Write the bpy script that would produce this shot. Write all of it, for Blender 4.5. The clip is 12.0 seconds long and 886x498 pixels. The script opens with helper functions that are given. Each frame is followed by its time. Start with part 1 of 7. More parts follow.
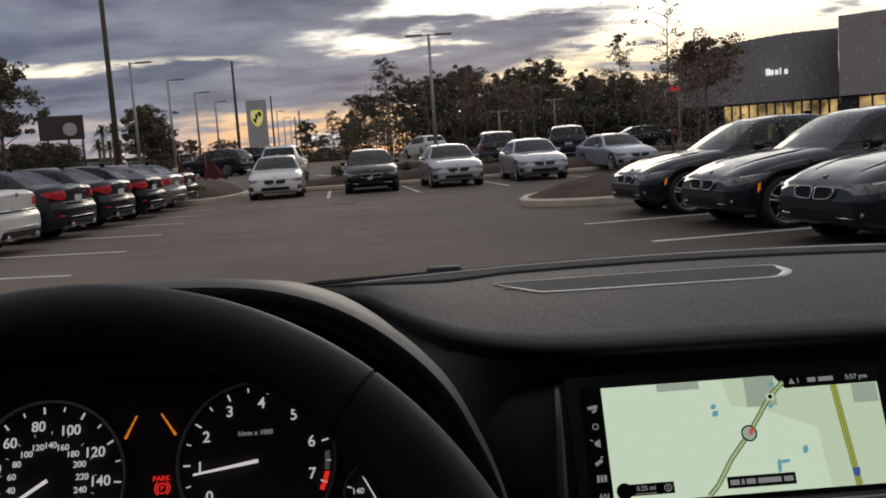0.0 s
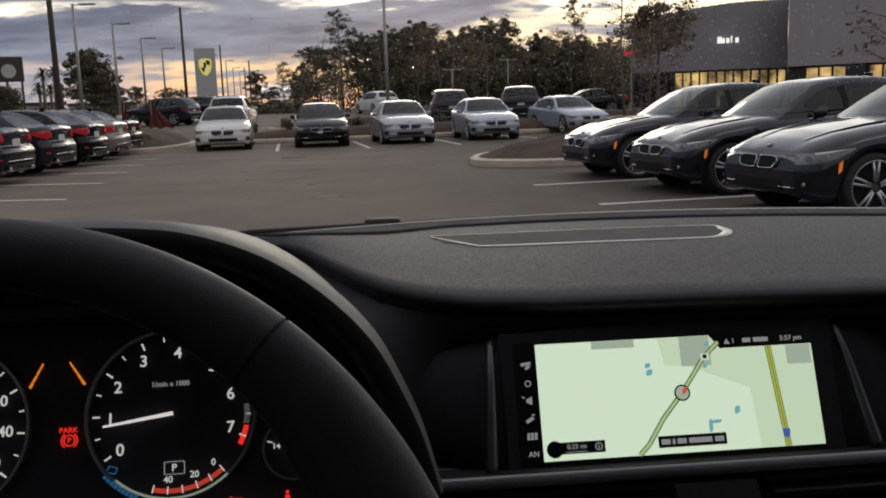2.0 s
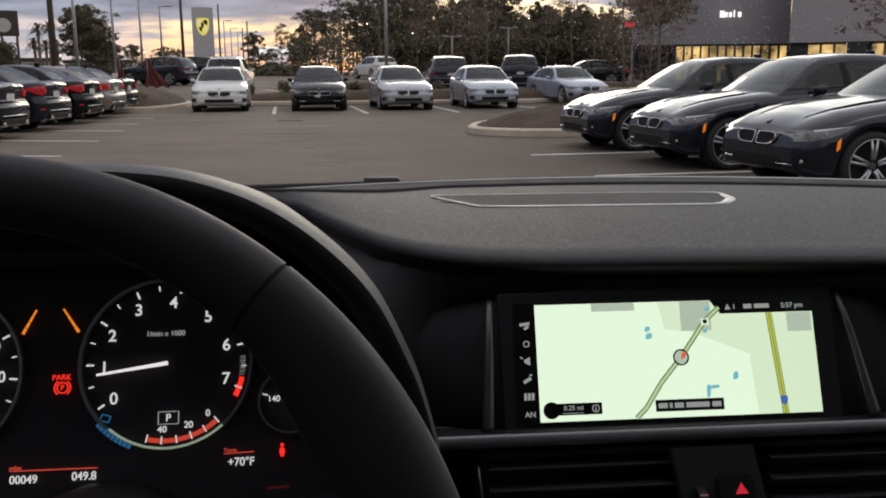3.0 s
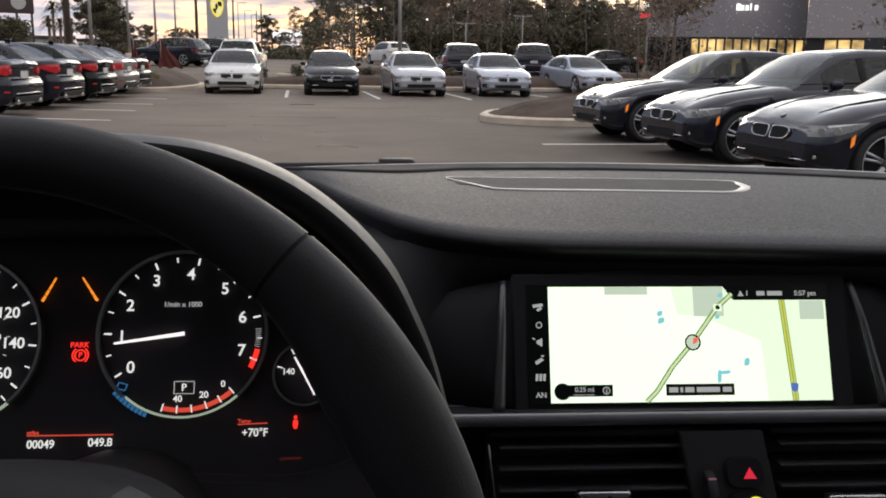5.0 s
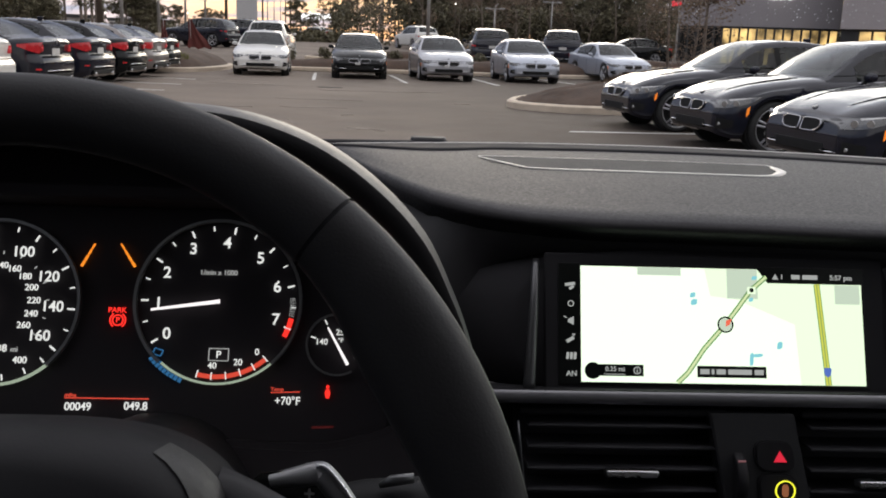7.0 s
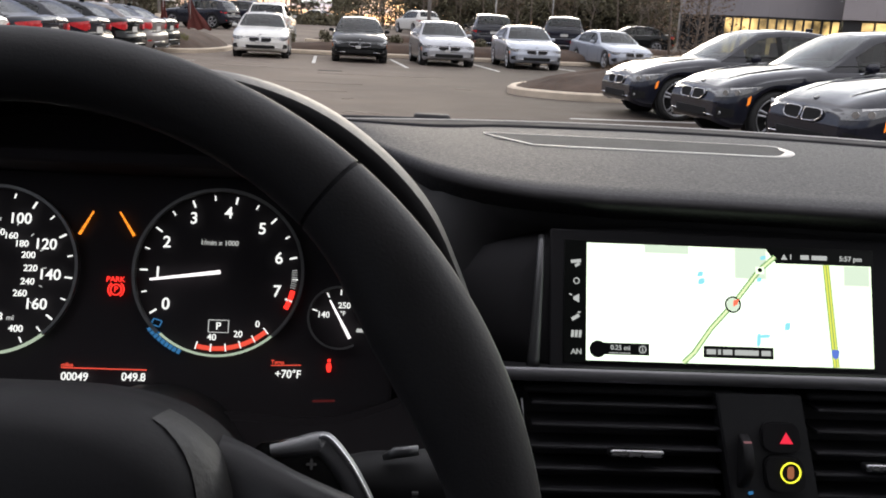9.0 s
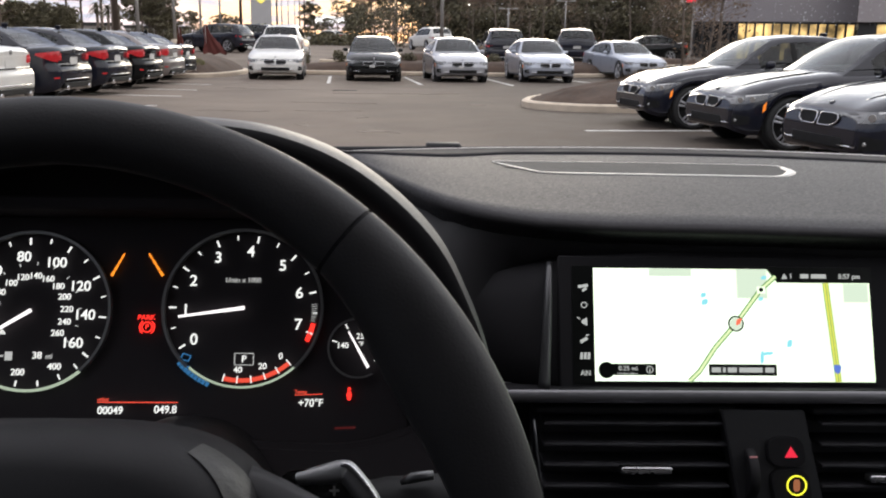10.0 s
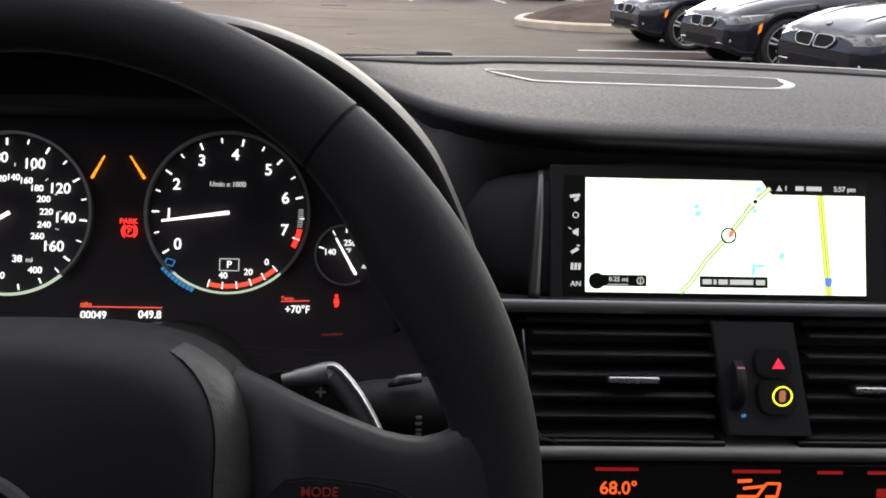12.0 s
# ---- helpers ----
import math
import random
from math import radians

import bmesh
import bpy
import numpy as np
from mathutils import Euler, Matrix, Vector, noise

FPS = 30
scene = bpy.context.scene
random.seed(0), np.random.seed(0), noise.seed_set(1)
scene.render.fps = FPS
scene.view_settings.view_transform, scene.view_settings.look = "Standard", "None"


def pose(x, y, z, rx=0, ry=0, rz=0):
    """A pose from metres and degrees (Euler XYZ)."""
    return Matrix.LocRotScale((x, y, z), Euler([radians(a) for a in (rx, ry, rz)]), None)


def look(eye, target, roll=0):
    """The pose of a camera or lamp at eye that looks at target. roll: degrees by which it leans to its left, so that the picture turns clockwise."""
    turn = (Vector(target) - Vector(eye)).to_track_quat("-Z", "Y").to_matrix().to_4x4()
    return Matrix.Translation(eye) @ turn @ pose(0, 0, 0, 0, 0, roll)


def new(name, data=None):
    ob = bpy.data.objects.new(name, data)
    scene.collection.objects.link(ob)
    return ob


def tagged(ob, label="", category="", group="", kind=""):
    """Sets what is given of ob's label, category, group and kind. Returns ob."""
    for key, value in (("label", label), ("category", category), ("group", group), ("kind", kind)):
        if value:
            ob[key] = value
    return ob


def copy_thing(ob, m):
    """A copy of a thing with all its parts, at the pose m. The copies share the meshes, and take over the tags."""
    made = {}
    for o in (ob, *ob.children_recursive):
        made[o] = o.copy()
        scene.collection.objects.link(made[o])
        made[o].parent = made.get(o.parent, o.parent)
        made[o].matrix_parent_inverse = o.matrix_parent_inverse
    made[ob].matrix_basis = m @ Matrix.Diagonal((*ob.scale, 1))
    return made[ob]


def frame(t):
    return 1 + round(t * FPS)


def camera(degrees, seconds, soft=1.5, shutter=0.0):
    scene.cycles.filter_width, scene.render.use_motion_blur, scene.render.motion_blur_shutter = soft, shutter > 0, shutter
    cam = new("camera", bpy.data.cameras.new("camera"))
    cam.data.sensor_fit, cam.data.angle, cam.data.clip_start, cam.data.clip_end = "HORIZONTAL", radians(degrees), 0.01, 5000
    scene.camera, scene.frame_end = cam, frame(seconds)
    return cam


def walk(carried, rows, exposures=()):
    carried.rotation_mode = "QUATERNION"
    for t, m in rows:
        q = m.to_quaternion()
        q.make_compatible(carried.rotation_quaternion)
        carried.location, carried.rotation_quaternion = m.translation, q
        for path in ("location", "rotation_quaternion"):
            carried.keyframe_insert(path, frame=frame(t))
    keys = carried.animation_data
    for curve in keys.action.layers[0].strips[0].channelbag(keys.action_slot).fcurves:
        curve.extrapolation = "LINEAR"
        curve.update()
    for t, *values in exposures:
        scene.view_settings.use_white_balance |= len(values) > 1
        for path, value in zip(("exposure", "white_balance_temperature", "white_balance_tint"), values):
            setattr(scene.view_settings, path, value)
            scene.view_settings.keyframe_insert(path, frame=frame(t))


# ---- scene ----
cam = camera(54.0, 12.0, soft=1.8, shutter=0.5)
PATH = [
    (0, (0.017, 0.057, 1.266), (0.065, 2.044, 1.039), -3.9),
    (0.1, (0.017, 0.058, 1.266), (0.067, 2.045, 1.037), -3.9),
    (0.3, (0.021, 0.072, 1.262), (0.116, 2.053, 1.005), -3.35),
    (0.5, (0.021, 0.073, 1.262), (0.117, 2.054, 1.003), -3.3),
    (1, (0.027, 0.078, 1.262), (0.16, 2.055, 0.996), -3.1),
    (1.5, (0.027, 0.08, 1.259), (0.176, 2.053, 0.969), -2.4),
    (2, (0.029, 0.081, 1.256), (0.188, 2.048, 0.928), -1.9),
    (2.5, (0.027, 0.084, 1.251), (0.195, 2.044, 0.887), -1.0),
    (3, (0.025, 0.088, 1.247), (0.194, 2.04, 0.847), -0.3),
    (4.8, (0.018, 0.088, 1.238), (0.174, 2.034, 0.803), 1.4),
    (5, (0.02, 0.084, 1.242), (0.169, 2.032, 0.814), 1.0),
    (5.5, (0.02, 0.084, 1.24), (0.172, 2.03, 0.803), 1.3),
    (6, (0.018, 0.082, 1.24), (0.13, 2.029, 0.798), 1.1),
    (6.5, (0.016, 0.079, 1.239), (0.114, 2.026, 0.791), 1.3),
    (7, (0.013, 0.082, 1.235), (0.109, 2.025, 0.774), 2.0),
    (7.5, (0.01, 0.081, 1.232), (0.099, 2.022, 0.758), 2.4),
    (7.7, (0.011, 0.081, 1.233), (0.111, 2.021, 0.756), 2.7),
    (9.3, (0.009, 0.091, 1.224), (0.111, 2.026, 0.731), 2.9),
    (9.5, (0.014, 0.072, 1.239), (0.122, 2.02, 0.8), 2.0),
    (10, (0.013, 0.065, 1.242), (0.07, 2.01, 0.782), 0.9),
    (10.5, (0.007, 0.069, 1.235), (0.033, 1.993, 0.691), 1.3),
    (11, (0.012, 0.069, 1.238), (0.038, 1.971, 0.622), 0.3),
    (11.5, (0.013, 0.075, 1.232), (0.101, 1.97, 0.601), 1.5),
    (12, (0.013, 0.074, 1.23), (0.098, 1.969, 0.596), 1.8),
]
EXPOSURE = [(0, 0.05), (0.5, 0.02), (1.5, 0.05), (2.5, 0.52), (3, 0.62), (5, 1.02), (6.5, 1.08), (7.5, 1.08), (9.5, 1.57), (10, 1.45), (10.5, 1.3), (11, 1.45), (11.5, 1.95), (12, 1.9)]
walk(cam, [(t, look(eye, target, roll)) for t, eye, target, roll in PATH], EXPOSURE)

# ---------------------------------------------------------------- light
SUN_AZ, SUN_EL = radians(4), radians(4)
world = bpy.data.worlds.new("dusk_sky")
scene.world = world
world.use_nodes = True


def build_world():
    nt = world.node_tree
    nt.nodes.clear()
    N, L = nt.nodes.new, nt.links.new

    def math_node(op, a, b=None, clamp=False):
        n = N("ShaderNodeMath")
        n.operation, n.use_clamp = op, clamp
        for i, v in enumerate((a, b)):
            if v is None:
                continue
            if isinstance(v, (int, float)):
                n.inputs[i].default_value = v
            else:
                L(v, n.inputs[i])
        return n.outputs[0]

    def mix(fac, a, b, mode="MIX"):
        n = N("ShaderNodeMix")
        n.data_type, n.blend_type = "RGBA", mode
        for s, v in ((n.inputs[0], fac), (n.inputs[6], a), (n.inputs[7], b)):
            if isinstance(v, (int, float, tuple)):
                s.default_value = v
            else:
                L(v, s)
        return n.outputs[2]

    co = N("ShaderNodeTexCoord").outputs["Generated"]
    sep = N("ShaderNodeSeparateXYZ")
    L(co, sep.inputs[0])
    up = math_node("MAXIMUM", sep.outputs[2], 0.0)
    den = math_node("ADD", up, 0.15)
    comb = N("ShaderNodeCombineXYZ")
    L(math_node("DIVIDE", sep.outputs[0], den), comb.inputs[0])
    L(math_node("DIVIDE", sep.outputs[1], den), comb.inputs[1])
    shift = N("ShaderNodeMapping")
    shift.inputs["Location"].default_value = (1.7, 0.4, 3.0)
    shift.inputs["Scale"].default_value = (1.5, 2.2, 1.0)
    L(comb.outputs[0], shift.inputs["Vector"])
    big = N("ShaderNodeTexNoise")
    big.inputs["Scale"].default_value, big.inputs["Detail"].default_value, big.inputs["Roughness"].default_value = 0.75, 8, 0.6
    L(shift.outputs[0], big.inputs["Vector"])
    fine = N("ShaderNodeTexNoise")
    fine.inputs["Scale"].default_value, fine.inputs["Detail"].default_value = 1.5, 6
    L(shift.outputs[0], fine.inputs["Vector"])
    # openings in the cloud: a broad one to the right and above, a thin streak to the left, a strip at the horizon
    def ramp01(v, lo, hi):
        n = N("ShaderNodeMapRange")
        n.interpolation_type = "SMOOTHSTEP"
        n.inputs[1].default_value, n.inputs[2].default_value = lo, hi
        if hi < lo:
            n.inputs[1].default_value, n.inputs[2].default_value, n.inputs[3].default_value, n.inputs[4].default_value = hi, lo, 1, 0
        L(v, n.inputs[0])
        return n.outputs[0]

    hor = math_node("DIVIDE", sep.outputs[0], math_node("MAXIMUM", sep.outputs[1], 0.1))
    wob = math_node("ADD", math_node("MULTIPLY", math_node("SUBTRACT", big.outputs[0], 0.5), 0.11), math_node("MULTIPLY", math_node("SUBTRACT", fine.outputs[0], 0.5), 0.10))
    vw = math_node("ADD", up, wob)
    uw = math_node("ADD", hor, math_node("MULTIPLY", wob, 2.2))
    gap_top = math_node("MULTIPLY", ramp01(vw, 0.124, 0.146), ramp01(uw, -0.09, 0.01))
    gap_right = math_node("MULTIPLY", ramp01(uw, 0.15, 0.24), ramp01(fine.outputs[0], 0.60, 0.50))
    streak = math_node("ABSOLUTE", math_node("SUBTRACT", math_node("ADD", up, math_node("MULTIPLY", wob, 0.22)), 0.108), None)
    gap_streak = math_node("MULTIPLY", math_node("MULTIPLY", ramp01(streak, 0.0095, 0.002), ramp01(hor, -0.14, -0.22)), ramp01(big.outputs[0], 0.40, 0.52))
    low_edge = math_node("ADD", math_node("MULTIPLY", wob, 0.25), math_node("MULTIPLY", ramp01(hor, 0.0, 0.16), -0.040))
    gap_low = math_node("MULTIPLY", ramp01(math_node("ADD", up, low_edge), 0.060, 0.044), ramp01(fine.outputs[0], 0.66, 0.46))
    gaps = math_node("MAXIMUM", math_node("MAXIMUM", gap_top, gap_right), math_node("MAXIMUM", gap_streak, gap_low))
    # clear sky between the clouds: warm at the horizon, pale above
    ramp = N("ShaderNodeValToRGB")
    L(up, ramp.inputs[0])
    el = ramp.color_ramp.elements
    el[0].position, el[0].color = 0.0, (0.95, 0.50, 0.24, 1)
    el[1].position, el[1].color = 0.55, (0.62, 0.72, 0.92, 1)
    for p, c in ((0.05, (0.95, 0.66, 0.40, 1)), (0.09, (1.35, 1.12, 0.76, 1)), (0.13, (1.42, 1.34, 1.17, 1)), (0.22, (1.5, 1.45, 1.35, 1)), (0.36, (1.3, 1.3, 1.28, 1))):
        e = el.new(p)
        e.color = c
    side = N("ShaderNodeMapRange")
    side.inputs[1].default_value, side.inputs[2].default_value = -0.3, 0.7
    L(sep.outputs[1], side.inputs[0])
    clear = mix(side.outputs[0], (0.50, 0.49, 0.50, 1), ramp.outputs[0])
    left_low = math_node("MULTIPLY", ramp01(hor, -0.20, -0.30), ramp01(up, 0.085, 0.07))
    clear = mix(left_low, clear, (0.50, 0.43, 0.44, 1))
    # clouds: slate underneath, paler where thin
    cl = N("ShaderNodeValToRGB")
    L(fine.outputs[0], cl.inputs[0])
    cl.color_ramp.elements[0].position, cl.color_ramp.elements[0].color = 0.34, (0.125, 0.142, 0.205, 1)
    cl.color_ramp.elements[1].position, cl.color_ramp.elements[1].color = 0.68, (0.30, 0.325, 0.40, 1)
    fac = math_node("SUBTRACT", 1.0, gaps)
    col = mix(fac, clear, cl.outputs[0])
    # thin bright overcast overhead
    zen = N("ShaderNodeMapRange")
    zen.inputs[1].default_value, zen.inputs[2].default_value, zen.inputs[4].default_value = 0.26, 0.60, 0.85
    L(up, zen.inputs[0])
    col = mix(zen.outputs[0], col, (0.62, 0.61, 0.635, 1))
    sky = N("ShaderNodeTexSky")
    sky.sky_type, sky.sun_disc = "NISHITA", False
    sky.sun_elevation, sky.sun_rotation = SUN_EL, SUN_AZ
    b1, b2, add, out = N("ShaderNodeBackground"), N("ShaderNodeBackground"), N("ShaderNodeAddShader"), N("ShaderNodeOutputWorld")
    L(col, b1.inputs[0])
    b1.inputs[1].default_value = SKY
    L(sky.outputs[0], b2.inputs[0])
    b2.inputs[1].default_value = 0.0025
    L(b1.outputs[0], add.inputs[0])
    L(b2.outputs[0], add.inputs[1])
    L(add.outputs[0], out.inputs[0])


SKY = 0.95
build_world()
sun = bpy.data.lights.new("sun", "SUN")
sun.energy, sun.angle, sun.color = 0.3, radians(22), (1.0, 0.86, 0.68)
sun_ob = new("sun", sun)
sun_ob.matrix_world = look((60 * math.sin(SUN_AZ), 60, 12), (0, 0, 0))


# ---------------------------------------------------------------- materials
def mat(name, base, rough=0.5, metal=0.0, scale=8.0, var=0.15, bump=0.0, bscale=None, emit=None, estr=1.0, coat=0.0, rvar=0.1, spec=0.5, island=0.0, obj=0.0):
    m = bpy.data.materials.new(name)
    m.use_nodes = True
    nt = m.node_tree
    b = nt.nodes["Principled BSDF"]
    N, L = nt.nodes.new, nt.links.new
    co = N("ShaderNodeTexCoord").outputs["Object"]
    n1, n2 = N("ShaderNodeTexNoise"), N("ShaderNodeTexNoise")
    n1.inputs["Scale"].default_value, n1.inputs["Detail"].default_value = scale, 6
    n2.inputs["Scale"].default_value, n2.inputs["Detail"].default_value = scale * 0.13, 3
    L(co, n1.inputs["Vector"])
    L(co, n2.inputs["Vector"])
    av = N("ShaderNodeMath")
    av.operation = "ADD"
    L(n1.outputs[0], av.inputs[0])
    L(n2.outputs[0], av.inputs[1])
    src = av.outputs[0]
    if island or obj:
        src_rand = N("ShaderNodeNewGeometry").outputs["Random Per Island"] if island else N("ShaderNodeObjectInfo").outputs["Random"]
        k = N("ShaderNodeMath")
        k.operation = "MULTIPLY_ADD"
        L(src_rand, k.inputs[0])
        k.inputs[1].default_value = 2 * (island or obj)
        L(src, k.inputs[2])
        k2 = N("ShaderNodeMath")
        k2.operation = "SUBTRACT"
        L(k.outputs[0], k2.inputs[0])
        k2.inputs[1].default_value = island or obj
        src = k2.outputs[0]
    mr = N("ShaderNodeMapRange")
    mr.inputs[1].default_value, mr.inputs[2].default_value = 0.6, 1.4
    mr.inputs[3].default_value, mr.inputs[4].default_value = 1 - var, 1 + var
    L(src, mr.inputs[0])
    mx = N("ShaderNodeMix")
    mx.data_type, mx.blend_type = "RGBA", "MULTIPLY"
    mx.inputs[0].default_value = 1
    mx.inputs[6].default_value = (*base, 1)
    L(mr.outputs[0], mx.inputs[7])
    L(mx.outputs[2], b.inputs["Base Color"])
    rr = N("ShaderNodeMapRange")
    rr.inputs[1].default_value, rr.inputs[2].default_value = 0.3, 0.7
    rr.inputs[3].default_value, rr.inputs[4].default_value = max(0.0, rough - rvar * rough), min(1, rough + rvar * rough)
    L(n1.outputs[0], rr.inputs[0])
    L(rr.outputs[0], b.inputs["Roughness"])
    b.inputs["Metallic"].default_value = metal
    b.inputs["Specular IOR Level"].default_value = spec
    b.inputs["Coat Weight"].default_value = coat
    b.inputs["Coat Roughness"].default_value = 0.04
    if emit:
        b.inputs["Emission Color"].default_value = (*emit, 1)
        b.inputs["Emission Strength"].default_value = estr
    if bump:
        n3 = N("ShaderNodeTexNoise")
        n3.inputs["Scale"].default_value, n3.inputs["Detail"].default_value = bscale or scale * 4, 4
        L(co, n3.inputs["Vector"])
        bp = N("ShaderNodeBump")
        bp.inputs["Strength"].default_value, bp.inputs["Distance"].default_value = bump, 0.2 / (bscale or scale * 4)
        L(n3.outputs[0], bp.inputs["Height"])
        L(bp.outputs[0], b.inputs["Normal"])
    return m


def glow(name, col, s=1.0):
    return mat(name, (0.02, 0.02, 0.02), 0.4, emit=col, estr=s)


def glass(name, tint=(1, 1, 1), gloss=0.012):
    m = bpy.data.materials.new(name)
    m.use_nodes = True
    nt = m.node_tree
    nt.nodes.clear()
    N, L = nt.nodes.new, nt.links.new
    t, g, mx, out = (N("ShaderNode" + k) for k in ("BsdfTransparent", "BsdfGlossy", "MixShader", "OutputMaterial"))
    t.inputs[0].default_value = (*tint, 1)
    g.inputs["Roughness"].default_value = 0.01
    mx.inputs[0].default_value = gloss
    L(t.outputs[0], mx.inputs[1])
    L(g.outputs[0], mx.inputs[2])
    L(mx.outputs[0], out.inputs[0])
    return m


M_PAD = mat("grained_vinyl", (0.031, 0.0292, 0.0318), 0.66, scale=420, var=0.2, bump=0.6, bscale=520, spec=0.38, rvar=0.2)
M_HOOD = mat("hood_vinyl", (0.042, 0.0395, 0.041), 0.5, scale=300, var=0.2, bump=0.4, bscale=520, spec=0.5)
# hub pad leather with the bevel's lit look put into its colour
M_PADSHEEN = mat("sheen_leather", (0.064, 0.062, 0.061), 0.5, scale=50, var=0.25, bump=0.9, bscale=420, spec=0.45)
M_FIN = mat("satin_grey_fin", (0.24, 0.235, 0.25), 0.42, metal=0.5, scale=60, var=0.1)
M_SOFT = mat("soft_black_plastic", (0.018, 0.0172, 0.0198), 0.6, scale=40, var=0.15, bump=0.25, bscale=600, spec=0.32)
M_LEATHER = mat("black_leather", (0.0225, 0.0212, 0.0232), 0.58, scale=50, var=0.25, bump=0.5, bscale=700, spec=0.42)
M_GLOSS = mat("piano_black", (0.008, 0.008, 0.008), 0.25, scale=20, var=0.1)
M_SPOKE = mat("spoke_black", (0.034, 0.0325, 0.0355), 0.5, scale=40, var=0.15, bump=0.2, bscale=600, spec=0.4)
M_STALK = mat("stalk_black", (0.010, 0.0098, 0.011), 0.6, scale=40, var=0.1, spec=0.3)
M_VENT = mat("vent_black", (0.032, 0.031, 0.0355), 0.55, scale=40, var=0.15, spec=0.3)
M_MATTE = mat("matte_black", (0.021, 0.0202, 0.0228), 0.8, scale=30, var=0.2, spec=0.2)
M_DIALBLACK = mat("dial_black", (0.041, 0.0362, 0.0402), 0.7, scale=30, var=0.1, spec=0.1)
M_RINGGREY = mat("satin_ring", (0.24, 0.235, 0.235), 0.45, metal=0.6, scale=90, var=0.1)
M_PADDLE = mat("paddle_metal", (0.30, 0.30, 0.31), 0.42, metal=0.8, scale=60, var=0.08)
M_CHROME = mat("satin_chrome", (0.62, 0.62, 0.64), 0.28, metal=1.0, scale=60, var=0.08)
M_DARKTRIM = mat("dark_satin_trim", (0.12, 0.12, 0.125), 0.35, metal=0.7, scale=60, var=0.1)
M_SILVERTRIM = mat("silver_line_trim", (0.55, 0.53, 0.51), 0.45, metal=0.3, scale=60, var=0.08)
M_MESH = mat("speaker_mesh", (0.03, 0.03, 0.03), 0.8, scale=300, var=0.5, bump=0.8, bscale=900)
M_WHITE = glow("dial_white", (0.92, 0.93, 0.90), 0.42)
M_DIM = glow("dial_dim", (0.75, 0.76, 0.74), 0.24)
M_DIMMER = glow("symbol_grey", (0.5, 0.5, 0.52), 0.014)
M_NEEDLE = glow("needle_white", (1.0, 0.93, 0.93), 0.55)
M_HAZARD = glow("hazard_red", (1.0, 0.03, 0.07), 0.34)
M_ORANGE = glow("lamp_orange", (1.0, 0.28, 0.02), 0.55)
M_RED = glow("lamp_red", (1.0, 0.03, 0.02), 0.65)
M_REDSOFT = glow("red_scale", (0.9, 0.09, 0.05), 0.35)
M_REDDIGIT = glow("red_digits", (1.0, 0.11, 0.02), 0.38)
M_REDFAINT = glow("red_faint", (0.7, 0.05, 0.05), 0.03)
M_LINING = mat("bounce_headlining", (0.27, 0.26, 0.25), 0.95, scale=40, var=0.1)
M_PINKMARK = glow("pink_mark", (0.8, 0.35, 0.38), 0.10)
M_REDDIM = glow("red_dim", (0.8, 0.02, 0.02), 0.085)
M_BLUE = glow("blue_scale", (0.05, 0.25, 0.55), 0.23)
M_GREENISH = glow("pale_green_arc", (0.55, 0.66, 0.50), 0.28)
M_YELLOWRING = glow("yellow_ring", (0.95, 0.95, 0.05), 0.55)
M_MAP = glow("map_field", (0.77, 0.93, 0.71), 0.65)
M_MAPWHITE = glow("map_pale", (0.75, 0.92, 0.65), 0.57)
M_MAPGREY = glow("map_block", (0.64, 0.76, 0.60), 0.42)
M_ROADG = glow("map_road_green", (0.20, 0.40, 0.14), 0.36)
M_ROADY = glow("map_road_yellow", (0.72, 0.74, 0.10), 0.42)
M_ROADP = glow("map_road_pale", (0.72, 0.84, 0.45), 0.45)
M_LAKE = glow("map_water", (0.25, 0.66, 0.74), 0.45)
M_MAPRED = glow("map_red", (0.85, 0.15, 0.08), 0.5)
M_MAPBLUE = glow("map_shield", (0.08, 0.15, 0.5), 0.5)
M_SCREENBLACK = mat("screen_black", (0.008, 0.009, 0.0085), 0.3, scale=30, var=0.1, spec=0.3)
M_SCREENGREY = glow("screen_grey", (0.5, 0.52, 0.5), 0.35)
M_GLASS = glass("clear_glass")
M_DROP = mat("water_drop", (0.9, 0.92, 0.95), 0.08, scale=30, var=0.05, spec=1.0)

M_ASPHALT = mat("asphalt", (0.132, 0.107, 0.088), 0.85, scale=2.2, var=0.16, bump=0.6, bscale=60, spec=0.2)


